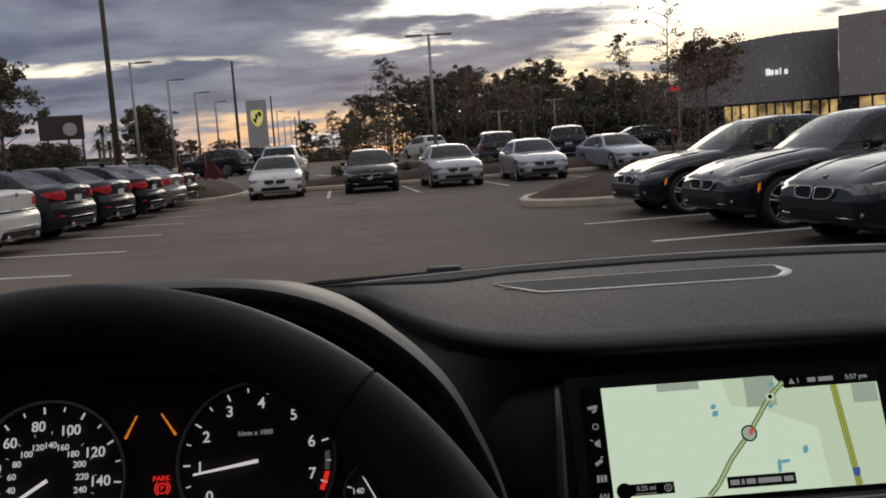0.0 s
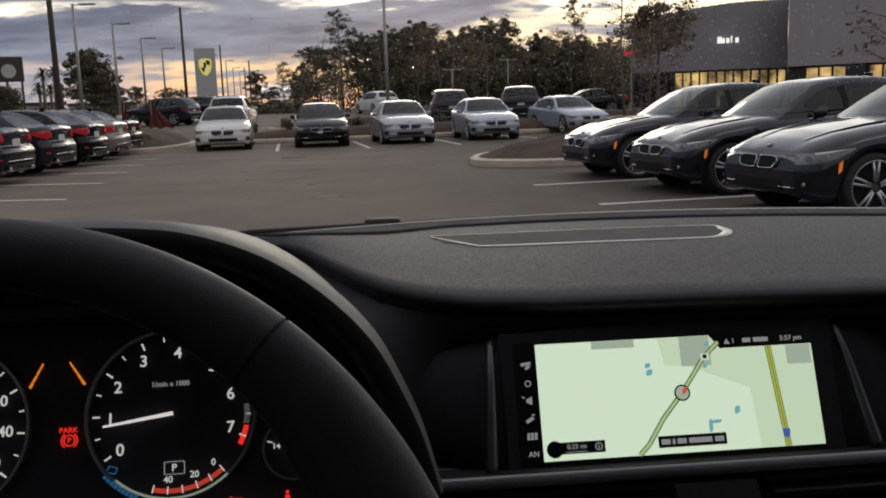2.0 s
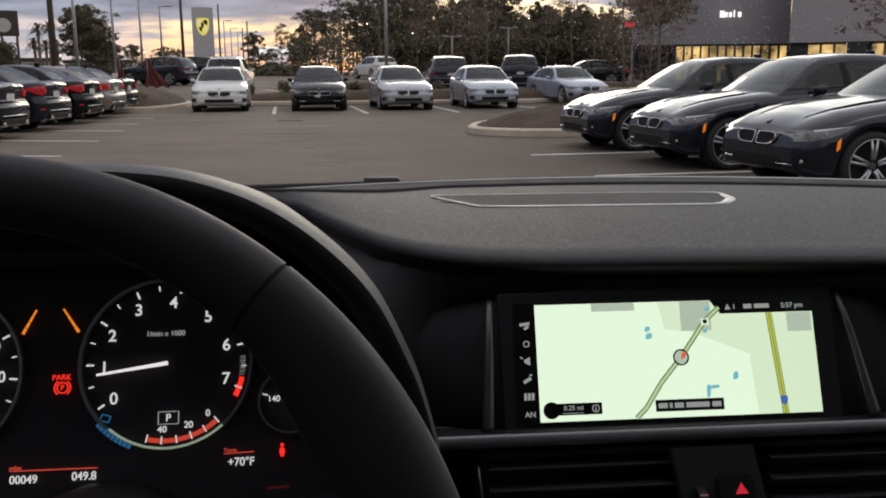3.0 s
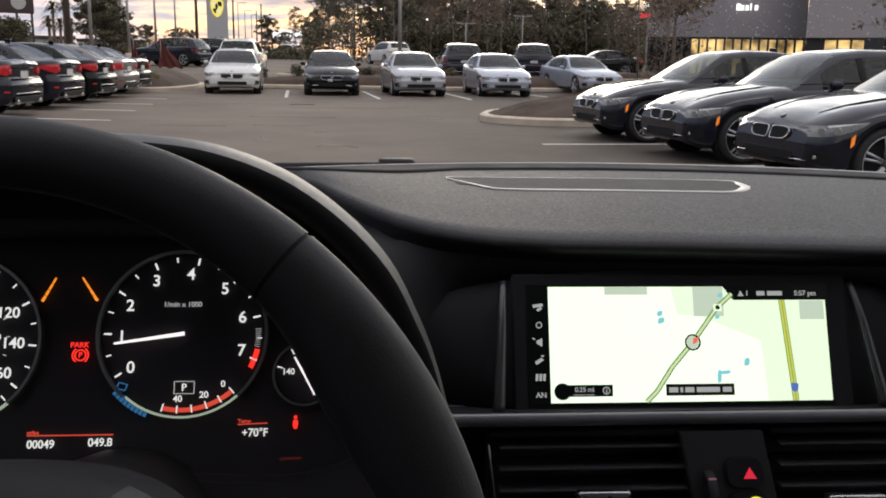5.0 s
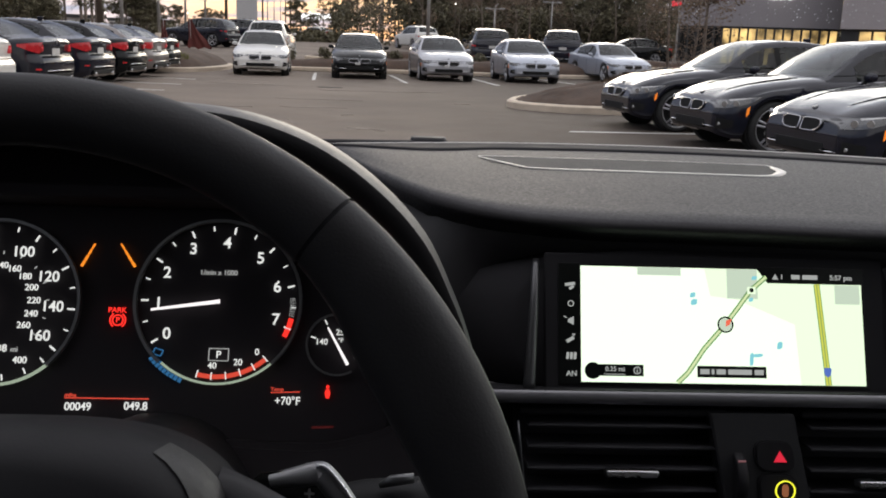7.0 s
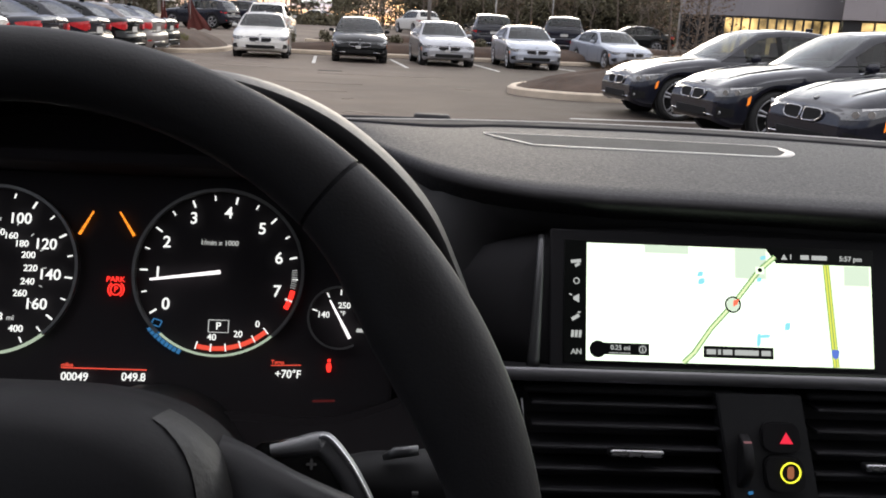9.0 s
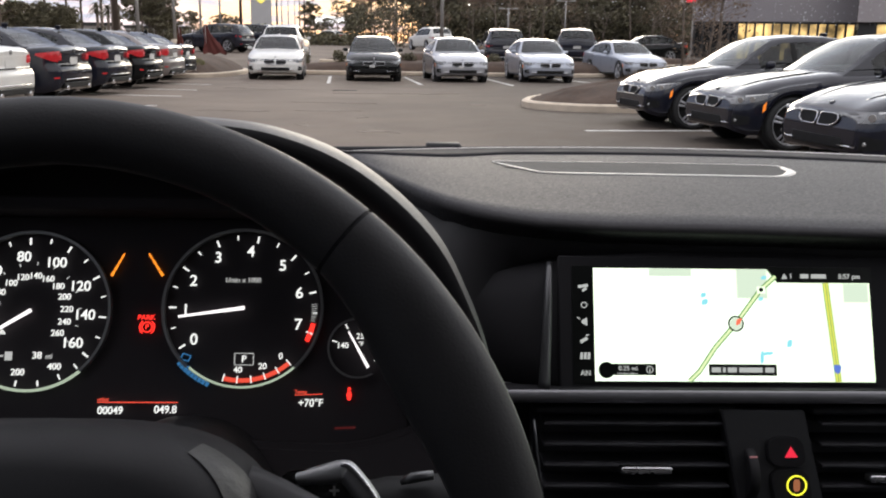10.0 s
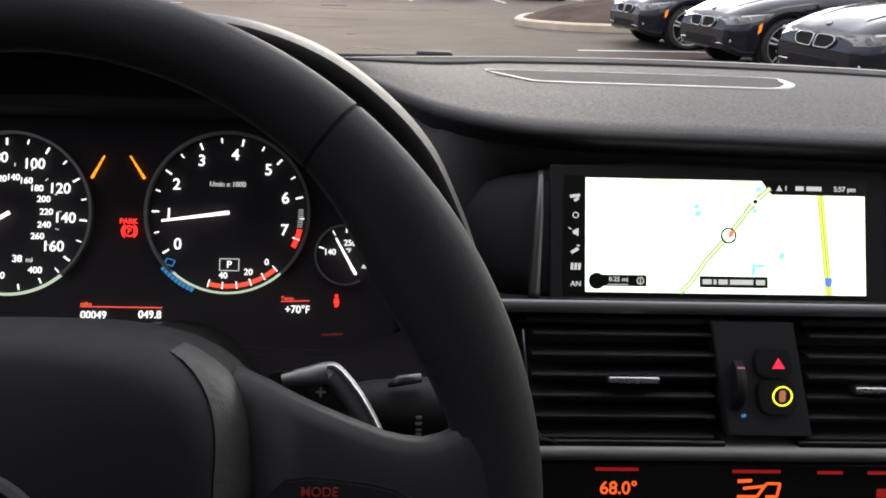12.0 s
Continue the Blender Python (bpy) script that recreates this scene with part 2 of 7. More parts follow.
def wear(m):
    """The tone darkens smoothly from the aisle to the right bays, with random blotches."""
    nt = m.node_tree
    N, L = nt.nodes.new, nt.links.new
    b = nt.nodes["Principled BSDF"]
    src = b.inputs["Base Color"].links[0].from_socket
    co = N("ShaderNodeTexCoord").outputs["Object"]
    sep = N("ShaderNodeSeparateXYZ")
    L(co, sep.inputs[0])
    blot = N("ShaderNodeTexNoise")
    blot.inputs["Scale"].default_value, blot.inputs["Detail"].default_value, blot.inputs["Roughness"].default_value = 0.32, 5, 0.6
    L(co, blot.inputs["Vector"])
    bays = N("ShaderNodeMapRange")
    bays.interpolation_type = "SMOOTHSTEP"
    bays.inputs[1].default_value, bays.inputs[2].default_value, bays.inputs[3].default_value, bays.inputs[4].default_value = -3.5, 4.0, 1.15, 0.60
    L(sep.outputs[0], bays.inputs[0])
    spots = N("ShaderNodeMapRange")
    spots.inputs[1].default_value, spots.inputs[2].default_value, spots.inputs[3].default_value, spots.inputs[4].default_value = 0.35, 0.70, 0.86, 1.22
    L(blot.outputs[0], spots.inputs[0])
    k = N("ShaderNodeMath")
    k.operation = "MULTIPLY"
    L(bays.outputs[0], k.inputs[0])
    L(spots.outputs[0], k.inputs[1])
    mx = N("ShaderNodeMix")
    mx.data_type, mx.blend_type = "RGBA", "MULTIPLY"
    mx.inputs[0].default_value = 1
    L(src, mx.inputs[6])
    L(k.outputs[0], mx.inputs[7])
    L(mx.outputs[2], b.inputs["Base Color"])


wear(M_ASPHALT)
M_LINE = mat("worn_white_paint", (0.55, 0.54, 0.52), 0.8, scale=12, var=0.3)
M_WELLIRON = mat("cast_iron", (0.02, 0.018, 0.016), 0.9, scale=9, var=0.2)
M_STAIN = mat("tyre_scuff", (0.172, 0.142, 0.116), 0.9, scale=9, var=0.3)
M_KERB = mat("kerb_concrete", (0.56, 0.47, 0.37), 0.85, scale=6, var=0.2, bump=0.3)
M_MULCH = mat("brown_mulch", (0.060, 0.037, 0.025), 0.95, scale=14, var=0.5, bump=0.9, bscale=40)
M_GRASS = mat("grass", (0.13, 0.13, 0.035), 0.9, scale=3, var=0.35, island=0.4)
M_DRYGRASS = mat("dry_grass", (0.175, 0.122, 0.080), 0.9, scale=3, var=0.35, island=0.4)
M_LEAF = mat("leaf_dark", (0.105, 0.092, 0.052), 0.7, scale=2, var=0.4, island=0.6)
M_LEAFB = mat("leaf_brown", (0.175, 0.120, 0.078), 0.7, scale=2, var=0.4, island=0.6)
M_PINE = mat("pine_needles", (0.092, 0.082, 0.048), 0.7, scale=2, var=0.4, island=0.6)
M_BARK = mat("bark", (0.17, 0.135, 0.11), 0.9, scale=9, var=0.35, bump=0.6)
M_POLE = mat("galvanised_pole", (0.33, 0.32, 0.31), 0.55, metal=0.3, scale=6, var=0.15)
M_WOODPOLE = mat("wood_pole", (0.085, 0.065, 0.05), 0.9, scale=5, var=0.3)
M_CLAD = mat("grey_cladding", (0.27, 0.25, 0.26), 0.6, metal=0.0, scale=1.0, var=0.05, obj=0.08)
M_CLADB = mat("pale_cladding", (0.36, 0.325, 0.325), 0.6, scale=1.0, var=0.05, obj=0.08)
M_FRAME = mat("dark_mullion", (0.03, 0.03, 0.03), 0.5, scale=5, var=0.1)
M_WARMROOM = glow("lit_showroom", (1.0, 0.66, 0.25), 0.4)


def uneven_glow(m, lo, hi, scale):
    """Lit rooms behind glass are brighter here and darker there."""
    nt = m.node_tree
    n = nt.nodes.new("ShaderNodeTexNoise")
    n.inputs["Scale"].default_value, n.inputs["Detail"].default_value = scale, 4
    g = nt.nodes.new("ShaderNodeNewGeometry")
    nt.links.new(g.outputs["Position"], n.inputs["Vector"])
    r = nt.nodes.new("ShaderNodeMapRange")
    r.inputs[1].default_value, r.inputs[2].default_value, r.inputs[3].default_value, r.inputs[4].default_value = 0.35, 0.68, lo, hi
    nt.links.new(n.outputs[0], r.inputs[0])
    nt.links.new(r.outputs[0], nt.nodes["Principled BSDF"].inputs["Emission Strength"])


uneven_glow(M_WARMROOM, 0.06, 0.68, 0.9)
M_SIGNGREY = mat("sign_grey", (0.45, 0.44, 0.44), 0.5, scale=2, var=0.05)
M_SIGNYELLOW = glow("lit_yellow", (0.90, 0.76, 0.14), 0.5)
M_SHIELDPALE = glow("lit_pale_yellow", (0.86, 0.78, 0.40), 0.5)
M_SIGNBLACK = mat("sign_black", (0.02, 0.02, 0.02), 0.5)
M_SIGNRED = glow("lit_red_letters", (1.0, 0.03, 0.05), 0.45)
M_SIGNWHITE = glow("lit_white_letters", (1.0, 0.97, 0.95), 0.8)
M_LAMPGLOW = glow("lit_lamp", (1.0, 0.93, 0.82), 2.0)
M_REDCLOTH = mat("red_cloth", (0.10, 0.020, 0.015), 0.8, scale=6, var=0.2)
M_BILL = mat("billboard_face", (0.055, 0.036, 0.034), 0.7, scale=1.5, var=0.3)
M_PALEWALL = mat("pale_wall", (0.5, 0.48, 0.46), 0.8, scale=1, var=0.15)


# ---------------------------------------------------------------- mesh helpers
def thing(name, m=None, label="", category="", group="", kind=""):
    ob = new(name)
    ob.empty_display_size = 0.1
    if m is not None:
        ob.matrix_basis = m
    return tagged(ob, label, category, group, kind)


def part(name, bm, material, parent=None, label="", m=None):
    me = bpy.data.meshes.new(name)
    bmesh.ops.recalc_face_normals(bm, faces=bm.faces)
    bm.to_mesh(me)
    bm.free()
    me.materials.append(material)
    ob = new(name, me)
    ob.parent = parent
    if m is not None:
        ob.matrix_basis = m
    if label:
        ob["label"] = label
    return ob


def soft(bm, angle=40):
    """Smooth faces, with sharp edges where they meet at more than angle."""
    for fc in bm.faces:
        fc.smooth = True
    for e in bm.edges:
        if len(e.link_faces) == 2 and e.calc_face_angle(0) > radians(angle):
            e.smooth = False
    return bm


def box(x0, x1, y0, y1, z0, z1, bevel=0.0, bm=None, m=None, seg=2):
    own = bmesh.new()
    bmesh.ops.create_cube(own, size=1)
    for v in own.verts:
        v.co = Vector(((x0 + x1) / 2 + v.co.x * (x1 - x0), (y0 + y1) / 2 + v.co.y * (y1 - y0), (z0 + z1) / 2 + v.co.z * (z1 - z0)))
    if bevel:
        bmesh.ops.bevel(own, geom=own.edges[:], offset=bevel, segments=seg, affect="EDGES", profile=0.5)
        soft(own, 60)
        for fc in own.faces:
            if max(abs(k) for k in fc.normal) > 0.999:
                fc.smooth = False
    return join(bm, own, m)


def join(bm, own, m=None):
    if m is not None:
        own.transform(m)
    if bm is None:
        return own
    me = bpy.data.meshes.new("tmp")
    own.to_mesh(me)
    bm.from_mesh(me)
    bpy.data.meshes.remove(me)
    own.free()
    return bm


def sheet(rows, close_u=False, close_v=False, bm=None, smooth=True):
    """A surface through a grid of points."""
    bm = bm or bmesh.new()
    vs = [[bm.verts.new(p) for p in row] for row in rows]
    nu, nv = len(vs), len(vs[0])
    for i in range(nu if close_u else nu - 1):
        for j in range(nv if close_v else nv - 1):
            q = [vs[i][j], vs[(i + 1) % nu][j], vs[(i + 1) % nu][(j + 1) % nv], vs[i][(j + 1) % nv]]
            q = [v for k, v in enumerate(q) if (v.co - q[k - 1].co).length > 1e-7]
            if len(q) > 2:
                try:
                    fc = bm.faces.new(q)
                    fc.smooth = smooth
                except ValueError:
                    pass
    return bm


def tube(pts, radii, seg=10, bm=None, cap=True):
    """A round bar along points."""
    bm = bm or bmesh.new()
    pts = [Vector(p) for p in pts]
    if isinstance(radii, (int, float)):
        radii = [radii] * len(pts)
    rings = []
    for i, p in enumerate(pts):
        d = (pts[min(i + 1, len(pts) - 1)] - pts[max(i - 1, 0)]).normalized()
        a = d.cross(Vector((0.31, 0.17, 0.93))).normalized()
        b = d.cross(a)
        rings.append([p + (a * math.cos(k * math.tau / seg) + b * math.sin(k * math.tau / seg)) * radii[i] for k in range(seg)])
    n0 = len(bm.verts)
    sheet(rings, close_v=True, bm=bm)
    if cap:
        bm.verts.ensure_lookup_table()
        for k in (n0, n0 + seg * (len(pts) - 1)):
            try:
                bm.faces.new([bm.verts[k + i] for i in range(seg)])
            except ValueError:
                pass
    return bm


def prism(outline, z0, z1, bm=None, bevel=0.0):
    """An outline in x, y raised from z0 to z1."""
    own = bmesh.new()
    base = own.faces.new([own.verts.new((x, y, z0)) for x, y in outline])
    out = bmesh.ops.extrude_face_region(own, geom=[base])
    bmesh.ops.translate(own, vec=(0, 0, z1 - z0), verts=[g for g in out["geom"] if isinstance(g, bmesh.types.BMVert)])
    if bevel:
        top = [e for e in own.edges if all(abs(v.co.z - z1) < 1e-6 for v in e.verts)]
        bmesh.ops.bevel(own, geom=top, offset=bevel, segments=2, affect="EDGES")
        soft(own, 50)
    return join(bm, own)


def arc(cx, cy, r0, r1, a0, a1, z0=0.0, z1=0.0006, n=48, bm=None):
    """A flat arc from angle a0 to a1 (degrees, counter-clockwise from +x) between two radii."""
    full = abs(abs(a1 - a0) - 360) < 1e-6
    prof = []
    k = n if full else n + 1
    for i in range(k):
        a = radians(a0 + (a1 - a0) * i / n)
        c, s = math.cos(a), math.sin(a)
        prof.append([(cx + r * c, cy + r * s, z) for r, z in ((r0, z0), (r1, z0), (r1, z1), (r0, z1))])
    return sheet(prof, close_u=full, close_v=True, bm=bm, smooth=False)


def bar(x0, y0, x1, y1, w, z0=0.0, z1=0.0006, w1=None, bm=None):
    """A flat stroke between two points."""
    d = Vector((x1 - x0, y1 - y0))
    n = Vector((-d.y, d.x)).normalized()
    h0, h1 = w / 2, (w if w1 is None else w1) / 2
    return prism([(x0 + n.x * h0, y0 + n.y * h0), (x0 - n.x * h0, y0 - n.y * h0), (x1 - n.x * h1, y1 - n.y * h1), (x1 + n.x * h1, y1 + n.y * h1)], z0, z1, bm)


def lettering(name, body, size, material, parent, x, y, z=0.0008, align="CENTER", label="", rot=0.0, squash=1.0):
    cu = bpy.data.curves.new(name, "FONT")
    cu.body, cu.size, cu.align_x, cu.align_y, cu.extrude, cu.offset = body, size, align, "CENTER", 0.0002, size * 0.012
    tmp = new("tmp_text", cu)
    me = bpy.data.meshes.new_from_object(tmp.evaluated_get(bpy.context.evaluated_depsgraph_get()))
    bpy.data.objects.remove(tmp)
    bpy.data.curves.remove(cu)
    me.name = name
    me.materials.clear()
    me.materials.append(material)
    ob = new(name, me)
    ob.parent = parent
    ob.matrix_basis = Matrix.Translation((x, y, z)) @ Matrix.Rotation(rot, 4, "Z") @ Matrix.Diagonal((squash, 1, 1, 1))
    if label:
        ob["label"] = label
    return ob


def interp(x, table):
    """Smooth reading of a table of (x, value)."""
    if x <= table[0][0]:
        return table[0][1]
    for (a, va), (b, vb) in zip(table, table[1:]):
        if x <= b:
            k = (x - a) / (b - a)
            return va + (vb - va) * k
    return table[-1][1]

# ================================================================ inside the car
XC = 0.24  # the car's middle line


def facing(x, y, z, lean=22.0):
    """A frame whose x is right, y up and z towards the driver, leaning back by lean degrees."""
    return Matrix.Translation((x, y, z)) @ Matrix.Rotation(radians(90 - lean), 4, "X")


# ---- dashboard
EDGE_Y = [(-0.75, 0.93), (-0.10, 0.96), (-0.06, 0.945), (-0.037, 0.905), (-0.014, 0.838), (0.012, 0.772), (0.034, 0.728), (0.055, 0.702), (0.073, 0.688), (0.10, 0.677), (0.15, 0.670), (0.24, 0.667), (0.40, 0.664), (0.70, 0.672), (1.2, 0.70)]
EDGE_Z = [(-0.75, 1.10), (-0.10, 1.126), (0.012, 1.124), (0.055, 1.122), (0.10, 1.1195), (0.15, 1.118), (0.24, 1.1175), (0.40, 1.115), (0.70, 1.105), (1.2, 1.09)]


def base_y(x):
    """Foot of the windscreen."""
    return 1.005 - 0.16 * ((x - XC) / 0.72) ** 2


def pad_top(x, y):
    ye, ze, yb = interp(x, EDGE_Y), interp(x, EDGE_Z), base_y(x)
    zt = 1.133 - 0.02 * ((x - XC) / 0.72) ** 2
    q = min(1.0, max(0.0, (yb - y) / max(0.02, yb - ye - 0.0045)))
    return zt + (ze + 0.0008 - zt) * q ** 1.2 + 0.003 * math.sin(math.pi * min(q, 0.95))


def dash_rows():
    rows = []
    n = 150
    for i in range(n + 1):
        x = -0.62 + 1.75 * i / n
        ye, ze = interp(x, EDGE_Y), interp(x, EDGE_Z)
        yb = base_y(x)
        zt = 1.133 - 0.02 * ((x - XC) / 0.72) ** 2
        row = [(x, yb + 0.03, zt - 0.06), (x, yb + 0.004, zt - 0.004), (x, yb, zt)]
        for k in range(1, 13):
            q = k / 12
            y = yb + (ye + 0.0045 - yb) * q
            row.append((x, y, pad_top(x, y)))
        for a in (20, 45, 70, 95, 120):
            row.append((x, ye + 0.0045 - 0.0045 * math.sin(radians(a)), ze - 0.0040 + 0.0045 * math.cos(radians(a))))
        row.append((x, ye + 0.008, ze - 0.010))
        row.append((x, ye + 0.018, ze - 0.020))
        row.append((x, ye + 0.05, ze - 0.03))
        rows.append(row)
    return rows


dash = thing("dashboard", label="dark grey grained dashboard with a rolled front edge", category="dashboard")
part("dash_pad", sheet(dash_rows()), M_PAD, dash)
# black defroster strip along the foot of the glass
df = []
for i in range(61):
    x = -0.10 + 1.0 * i / 60
    wd = interp(x, [(-0.10, 0.004), (-0.06, 0.018), (0.0, 0.050), (0.03, 0.062), (0.055, 0.062), (0.10, 0.046), (0.9, 0.055)])
    yb = base_y(x)
    df.append([(x, yb - wd, pad_top(x, yb - wd) - 0.002)] + [(x, yb - wd * q, pad_top(x, yb - wd * q) + 0.0016) for q in (0.98, 0.75, 0.5, 0.25, 0.04)])
part("defroster_strip", sheet(df), M_MATTE, dash, "dull black defroster strip")
# fascia behind the screen and the vents, cluster recess to its left
rows = []
for i in range(61):
    x = -0.10 + 1.2 * i / 60
    ye, ze = interp(x, EDGE_Y), interp(x, EDGE_Z)
    yf = interp(x, [(-0.10, 0.72), (0.0, 0.705), (0.06, 0.690), (0.11, 0.695), (0.12, 0.70), (1.1, 0.70)])
    rows.append([(x, ye + 0.016, ze - 0.016), (x, min(ye + 0.012, yf + 0.05), ze - 0.026), (x, yf + 0.015, 1.075), (x, yf, 1.04), (x, yf - 0.015, 0.98), (x, yf - 0.03, 0.90), (x, yf - 0.04, 0.72)])
part("fascia", sheet(rows), M_SOFT, dash, "soft black plastic")
# lower dash under the cluster
low = bmesh.new()
box(-0.60, 0.092, 0.54, 0.72, 0.70, 0.950, 0.02, low)
part("knee_panel", low, M_MATTE, dash)
# centre speaker: mesh insert framed by a pale metal line
sp = []
OUTL = [(0.076, 0.903), (0.119, 0.842), (0.128, 0.838), (0.330, 0.835), (0.350, 0.840), (0.364, 0.858), (0.366, 0.872), (0.362, 0.894), (0.355, 0.8985), (0.115, 0.902)]


def rounded(outl, cuts=2):
    for _ in range(cuts):
        nxt = []
        for i, p in enumerate(outl):
            q = outl[(i + 1) % len(outl)]
            nxt += [(p[0] * 0.8 + q[0] * 0.2, p[1] * 0.8 + q[1] * 0.2), (p[0] * 0.2 + q[0] * 0.8, p[1] * 0.2 + q[1] * 0.8)]
        outl = nxt
    return outl


def inset(outl, d):
    cx, cy = sum(p[0] for p in outl) / len(outl), sum(p[1] for p in outl) / len(outl)
    out = []
    n = len(outl)
    for i in range(n):
        a, b = Vector(outl[i - 1]), Vector(outl[(i + 1) % n])
        t = (b - a).normalized()
        nn = Vector((-t.y, t.x))
        if nn.dot(Vector((cx, cy)) - Vector(outl[i])) < 0:
            nn = -nn
        out.append((outl[i][0] + nn.x * d, outl[i][1] + nn.y * d))
    return out


spk = thing("speaker_grille", label="dark mesh centre speaker framed by a pale metal line", category="speaker")
o1 = rounded(OUTL)
o2 = inset(o1, 1.0)
o3 = []
for (xa, ya), (xb, yb) in zip(o1, o2):
    wd = 0.0085 * min(1, max(0, (xa - 0.335) / 0.02)) + 0.0030 * (1 - min(1, max(0, (xa - 0.335) / 0.02)))
    wd *= 1 - 0.72 * min(1, max(0, (ya - 0.878) / 0.012))
    o3.append((xa + (xb - xa) * wd, ya + (yb - ya) * wd))
rows = [[(x, y, pad_top(x, y) - 0.001) for x, y in o1], [(x, y, pad_top(x, y) + 0.0008) for x, y in o1], [(x, y, pad_top(x, y) + 0.0008) for x, y in o3], [(x, y, pad_top(x, y) - 0.001) for x, y in o3]]
part("trim", sheet([list(r) for r in zip(*rows)], close_u=True), M_SILVERTRIM, spk, "pale satin metal line")
bm = bmesh.new()
mesh_rows = []
for k in range(13):
    y = 0.838 + 0.062 * k / 12
    xs = [p[0] for p, q_ in zip(o3, o3[1:] + o3[:1]) if min(p[1], q_[1]) - 0.004 <= y <= max(p[1], q_[1]) + 0.004]
    mesh_rows.append([(min(xs) + (max(xs) - min(xs)) * j / 30, y, pad_top(min(xs) + (max(xs) - min(xs)) * j / 30, y) + 0.0005) for j in range(31)])
part("mesh", sheet(mesh_rows), M_MESH, spk)

# ---- binnacle hood over the instruments
hood = thing("binnacle_hood", label="black hood arched over the instrument cluster", category="dashboard")
ARCH = [(0.064, 1.030), (0.055, 1.065), (0.045, 1.091), (0.028, 1.125), (0.002, 1.154), (-0.03, 1.177), (-0.065, 1.191), (-0.10, 1.197), (-0.155, 1.199), (-0.22, 1.196), (-0.27, 1.184), (-0.31, 1.165), (-0.335, 1.13), (-0.35, 1.09), (-0.358, 1.03)]


def spline(pts, n):
    out = []
    P = [Vector(p) for p in pts]
    m = len(P) - 1
    for i in range(n + 1):
        u = i / n * m
        k = min(int(u), m - 1)
        f_ = u - k
        a, b, c, d = P[max(k - 1, 0)], P[k], P[k + 1], P[min(k + 2, m)]
        out.append(0.5 * ((2 * b) + (c - a) * f_ + (2 * a - 5 * b + 4 * c - d) * f_ ** 2 + (3 * b - a - 3 * c + d) * f_ ** 3))
    return out


arch = spline(ARCH, 60)
shell, lip = [], []
ctr = Vector((-0.155, 1.06))
for p in arch:
    out = (p - ctr)
    ins = p - out.normalized() * 0.018
    ins2 = p - out.normalized() * 0.03
    back = p + out * 0.04
    # inner wall, rolled lip, outer skin running forward under the pad
    def inw(k, dz=0.0):
        v = ctr + out * k
        return v.x, v.y - dz
    lipm = p * 0.55 + ins * 0.45
    q1, q2, q3, q4 = inw(1.0), inw(0.996), inw(0.96, 0.001), inw(0.88, 0.004)
    shell.append([(p.x * 0.9 + ins.x * 0.1, 0.5600, p.y * 0.9 + ins.y * 0.1), (q1[0], 0.568, q1[1]), (q2[0], 0.588, q2[1]), (q3[0], 0.612, q3[1]), (q4[0], 0.72, q4[1])])
    ins3 = ctr + out * 0.62
    lip.append([(ins3.x, 0.675, ins3.y), (ins2.x, 0.645, ins2.y - 0.004), (ins.x, 0.60, ins.y - 0.002), (ins.x, 0.567, ins.y), (lipm.x, 0.557, lipm.y), (p.x * 0.9 + ins.x * 0.1, 0.5600, p.y * 0.9 + ins.y * 0.1)])
part("hood_lip", sheet(lip), M_LEATHER, hood, "smooth black rolled lip")
part("hood_shell", sheet(shell), M_HOOD, hood, "grained vinyl with a rolled lip")

# ---- instrument cluster
clu = thing("instrument_cluster", facing(-0.10, 0.60, 1.05), "lit analogue instrument cluster with black dials", "instrument cluster")
part("face", box(-0.25, 0.108, -0.075, 0.085, -0.02, -0.002, 0.002), M_DIALBLACK, clu)
part("upper_backing", box(-0.235, 0.045, 0.080, 0.122, -0.03, -0.004, 0.002), M_DIALBLACK, clu)
part("upper_shade", box(-0.25, 0.085, 0.083, 0.0915, -0.002, 0.030, 0.002), M_DIALBLACK, clu)
lip_o = [(-0.25, -0.11), (0.158, -0.11), (0.158, -0.020)] + [(x_, -0.0615 + 4.5 * (x_ - 0.058) ** 2) for x_ in [0.150 - 0.0115 * k for k in range(9)]] + [(0.03, -0.0605), (0.0, -0.0585), (-0.10, -0.0565), (-0.25, -0.0555)]
part("lower_lip", prism(lip_o, -0.004, 0.012, bevel=0.004), M_DIALBLACK, clu)


def pol(cx, cy, r, a):
    return cx + r * math.cos(radians(a)), cy + r * math.sin(radians(a))


def dial(name, cx, cy, r, label, a0, a1, ticks, minor, texts, tsize, needle, gap):
    d = thing(name)
    d.parent = clu
    part("dial_ring", arc(cx, cy, r - 0.0018, r, -90 + gap, 270 - gap, 0, 0.004, 64), M_RINGGREY, d, "satin grey ring")
    for i in range(ticks):
        a = a0 + (a1 - a0) * i / (ticks - 1)
        long = i % minor == 0
        rr = r - (0.0085 if long else 0.0070)
        part("tick", bar(*pol(cx, cy, rr, a), *pol(cx, cy, r - 0.0040, a), 0.0011 if long else 0.0008), M_WHITE, d)
    for a, s in texts:
        lettering("numeral", s, tsize, M_WHITE, d, *pol(cx, cy, r - 0.0148 - 0.0012 * (len(s) - 1), a))
    a, l0 = needle
    part("needle", bar(*pol(cx, cy, -0.001, a), *pol(cx, cy, l0, a), 0.0024, 0.0022, 0.003, 0.0013), M_NEEDLE, d, "white glowing needle")
    return d


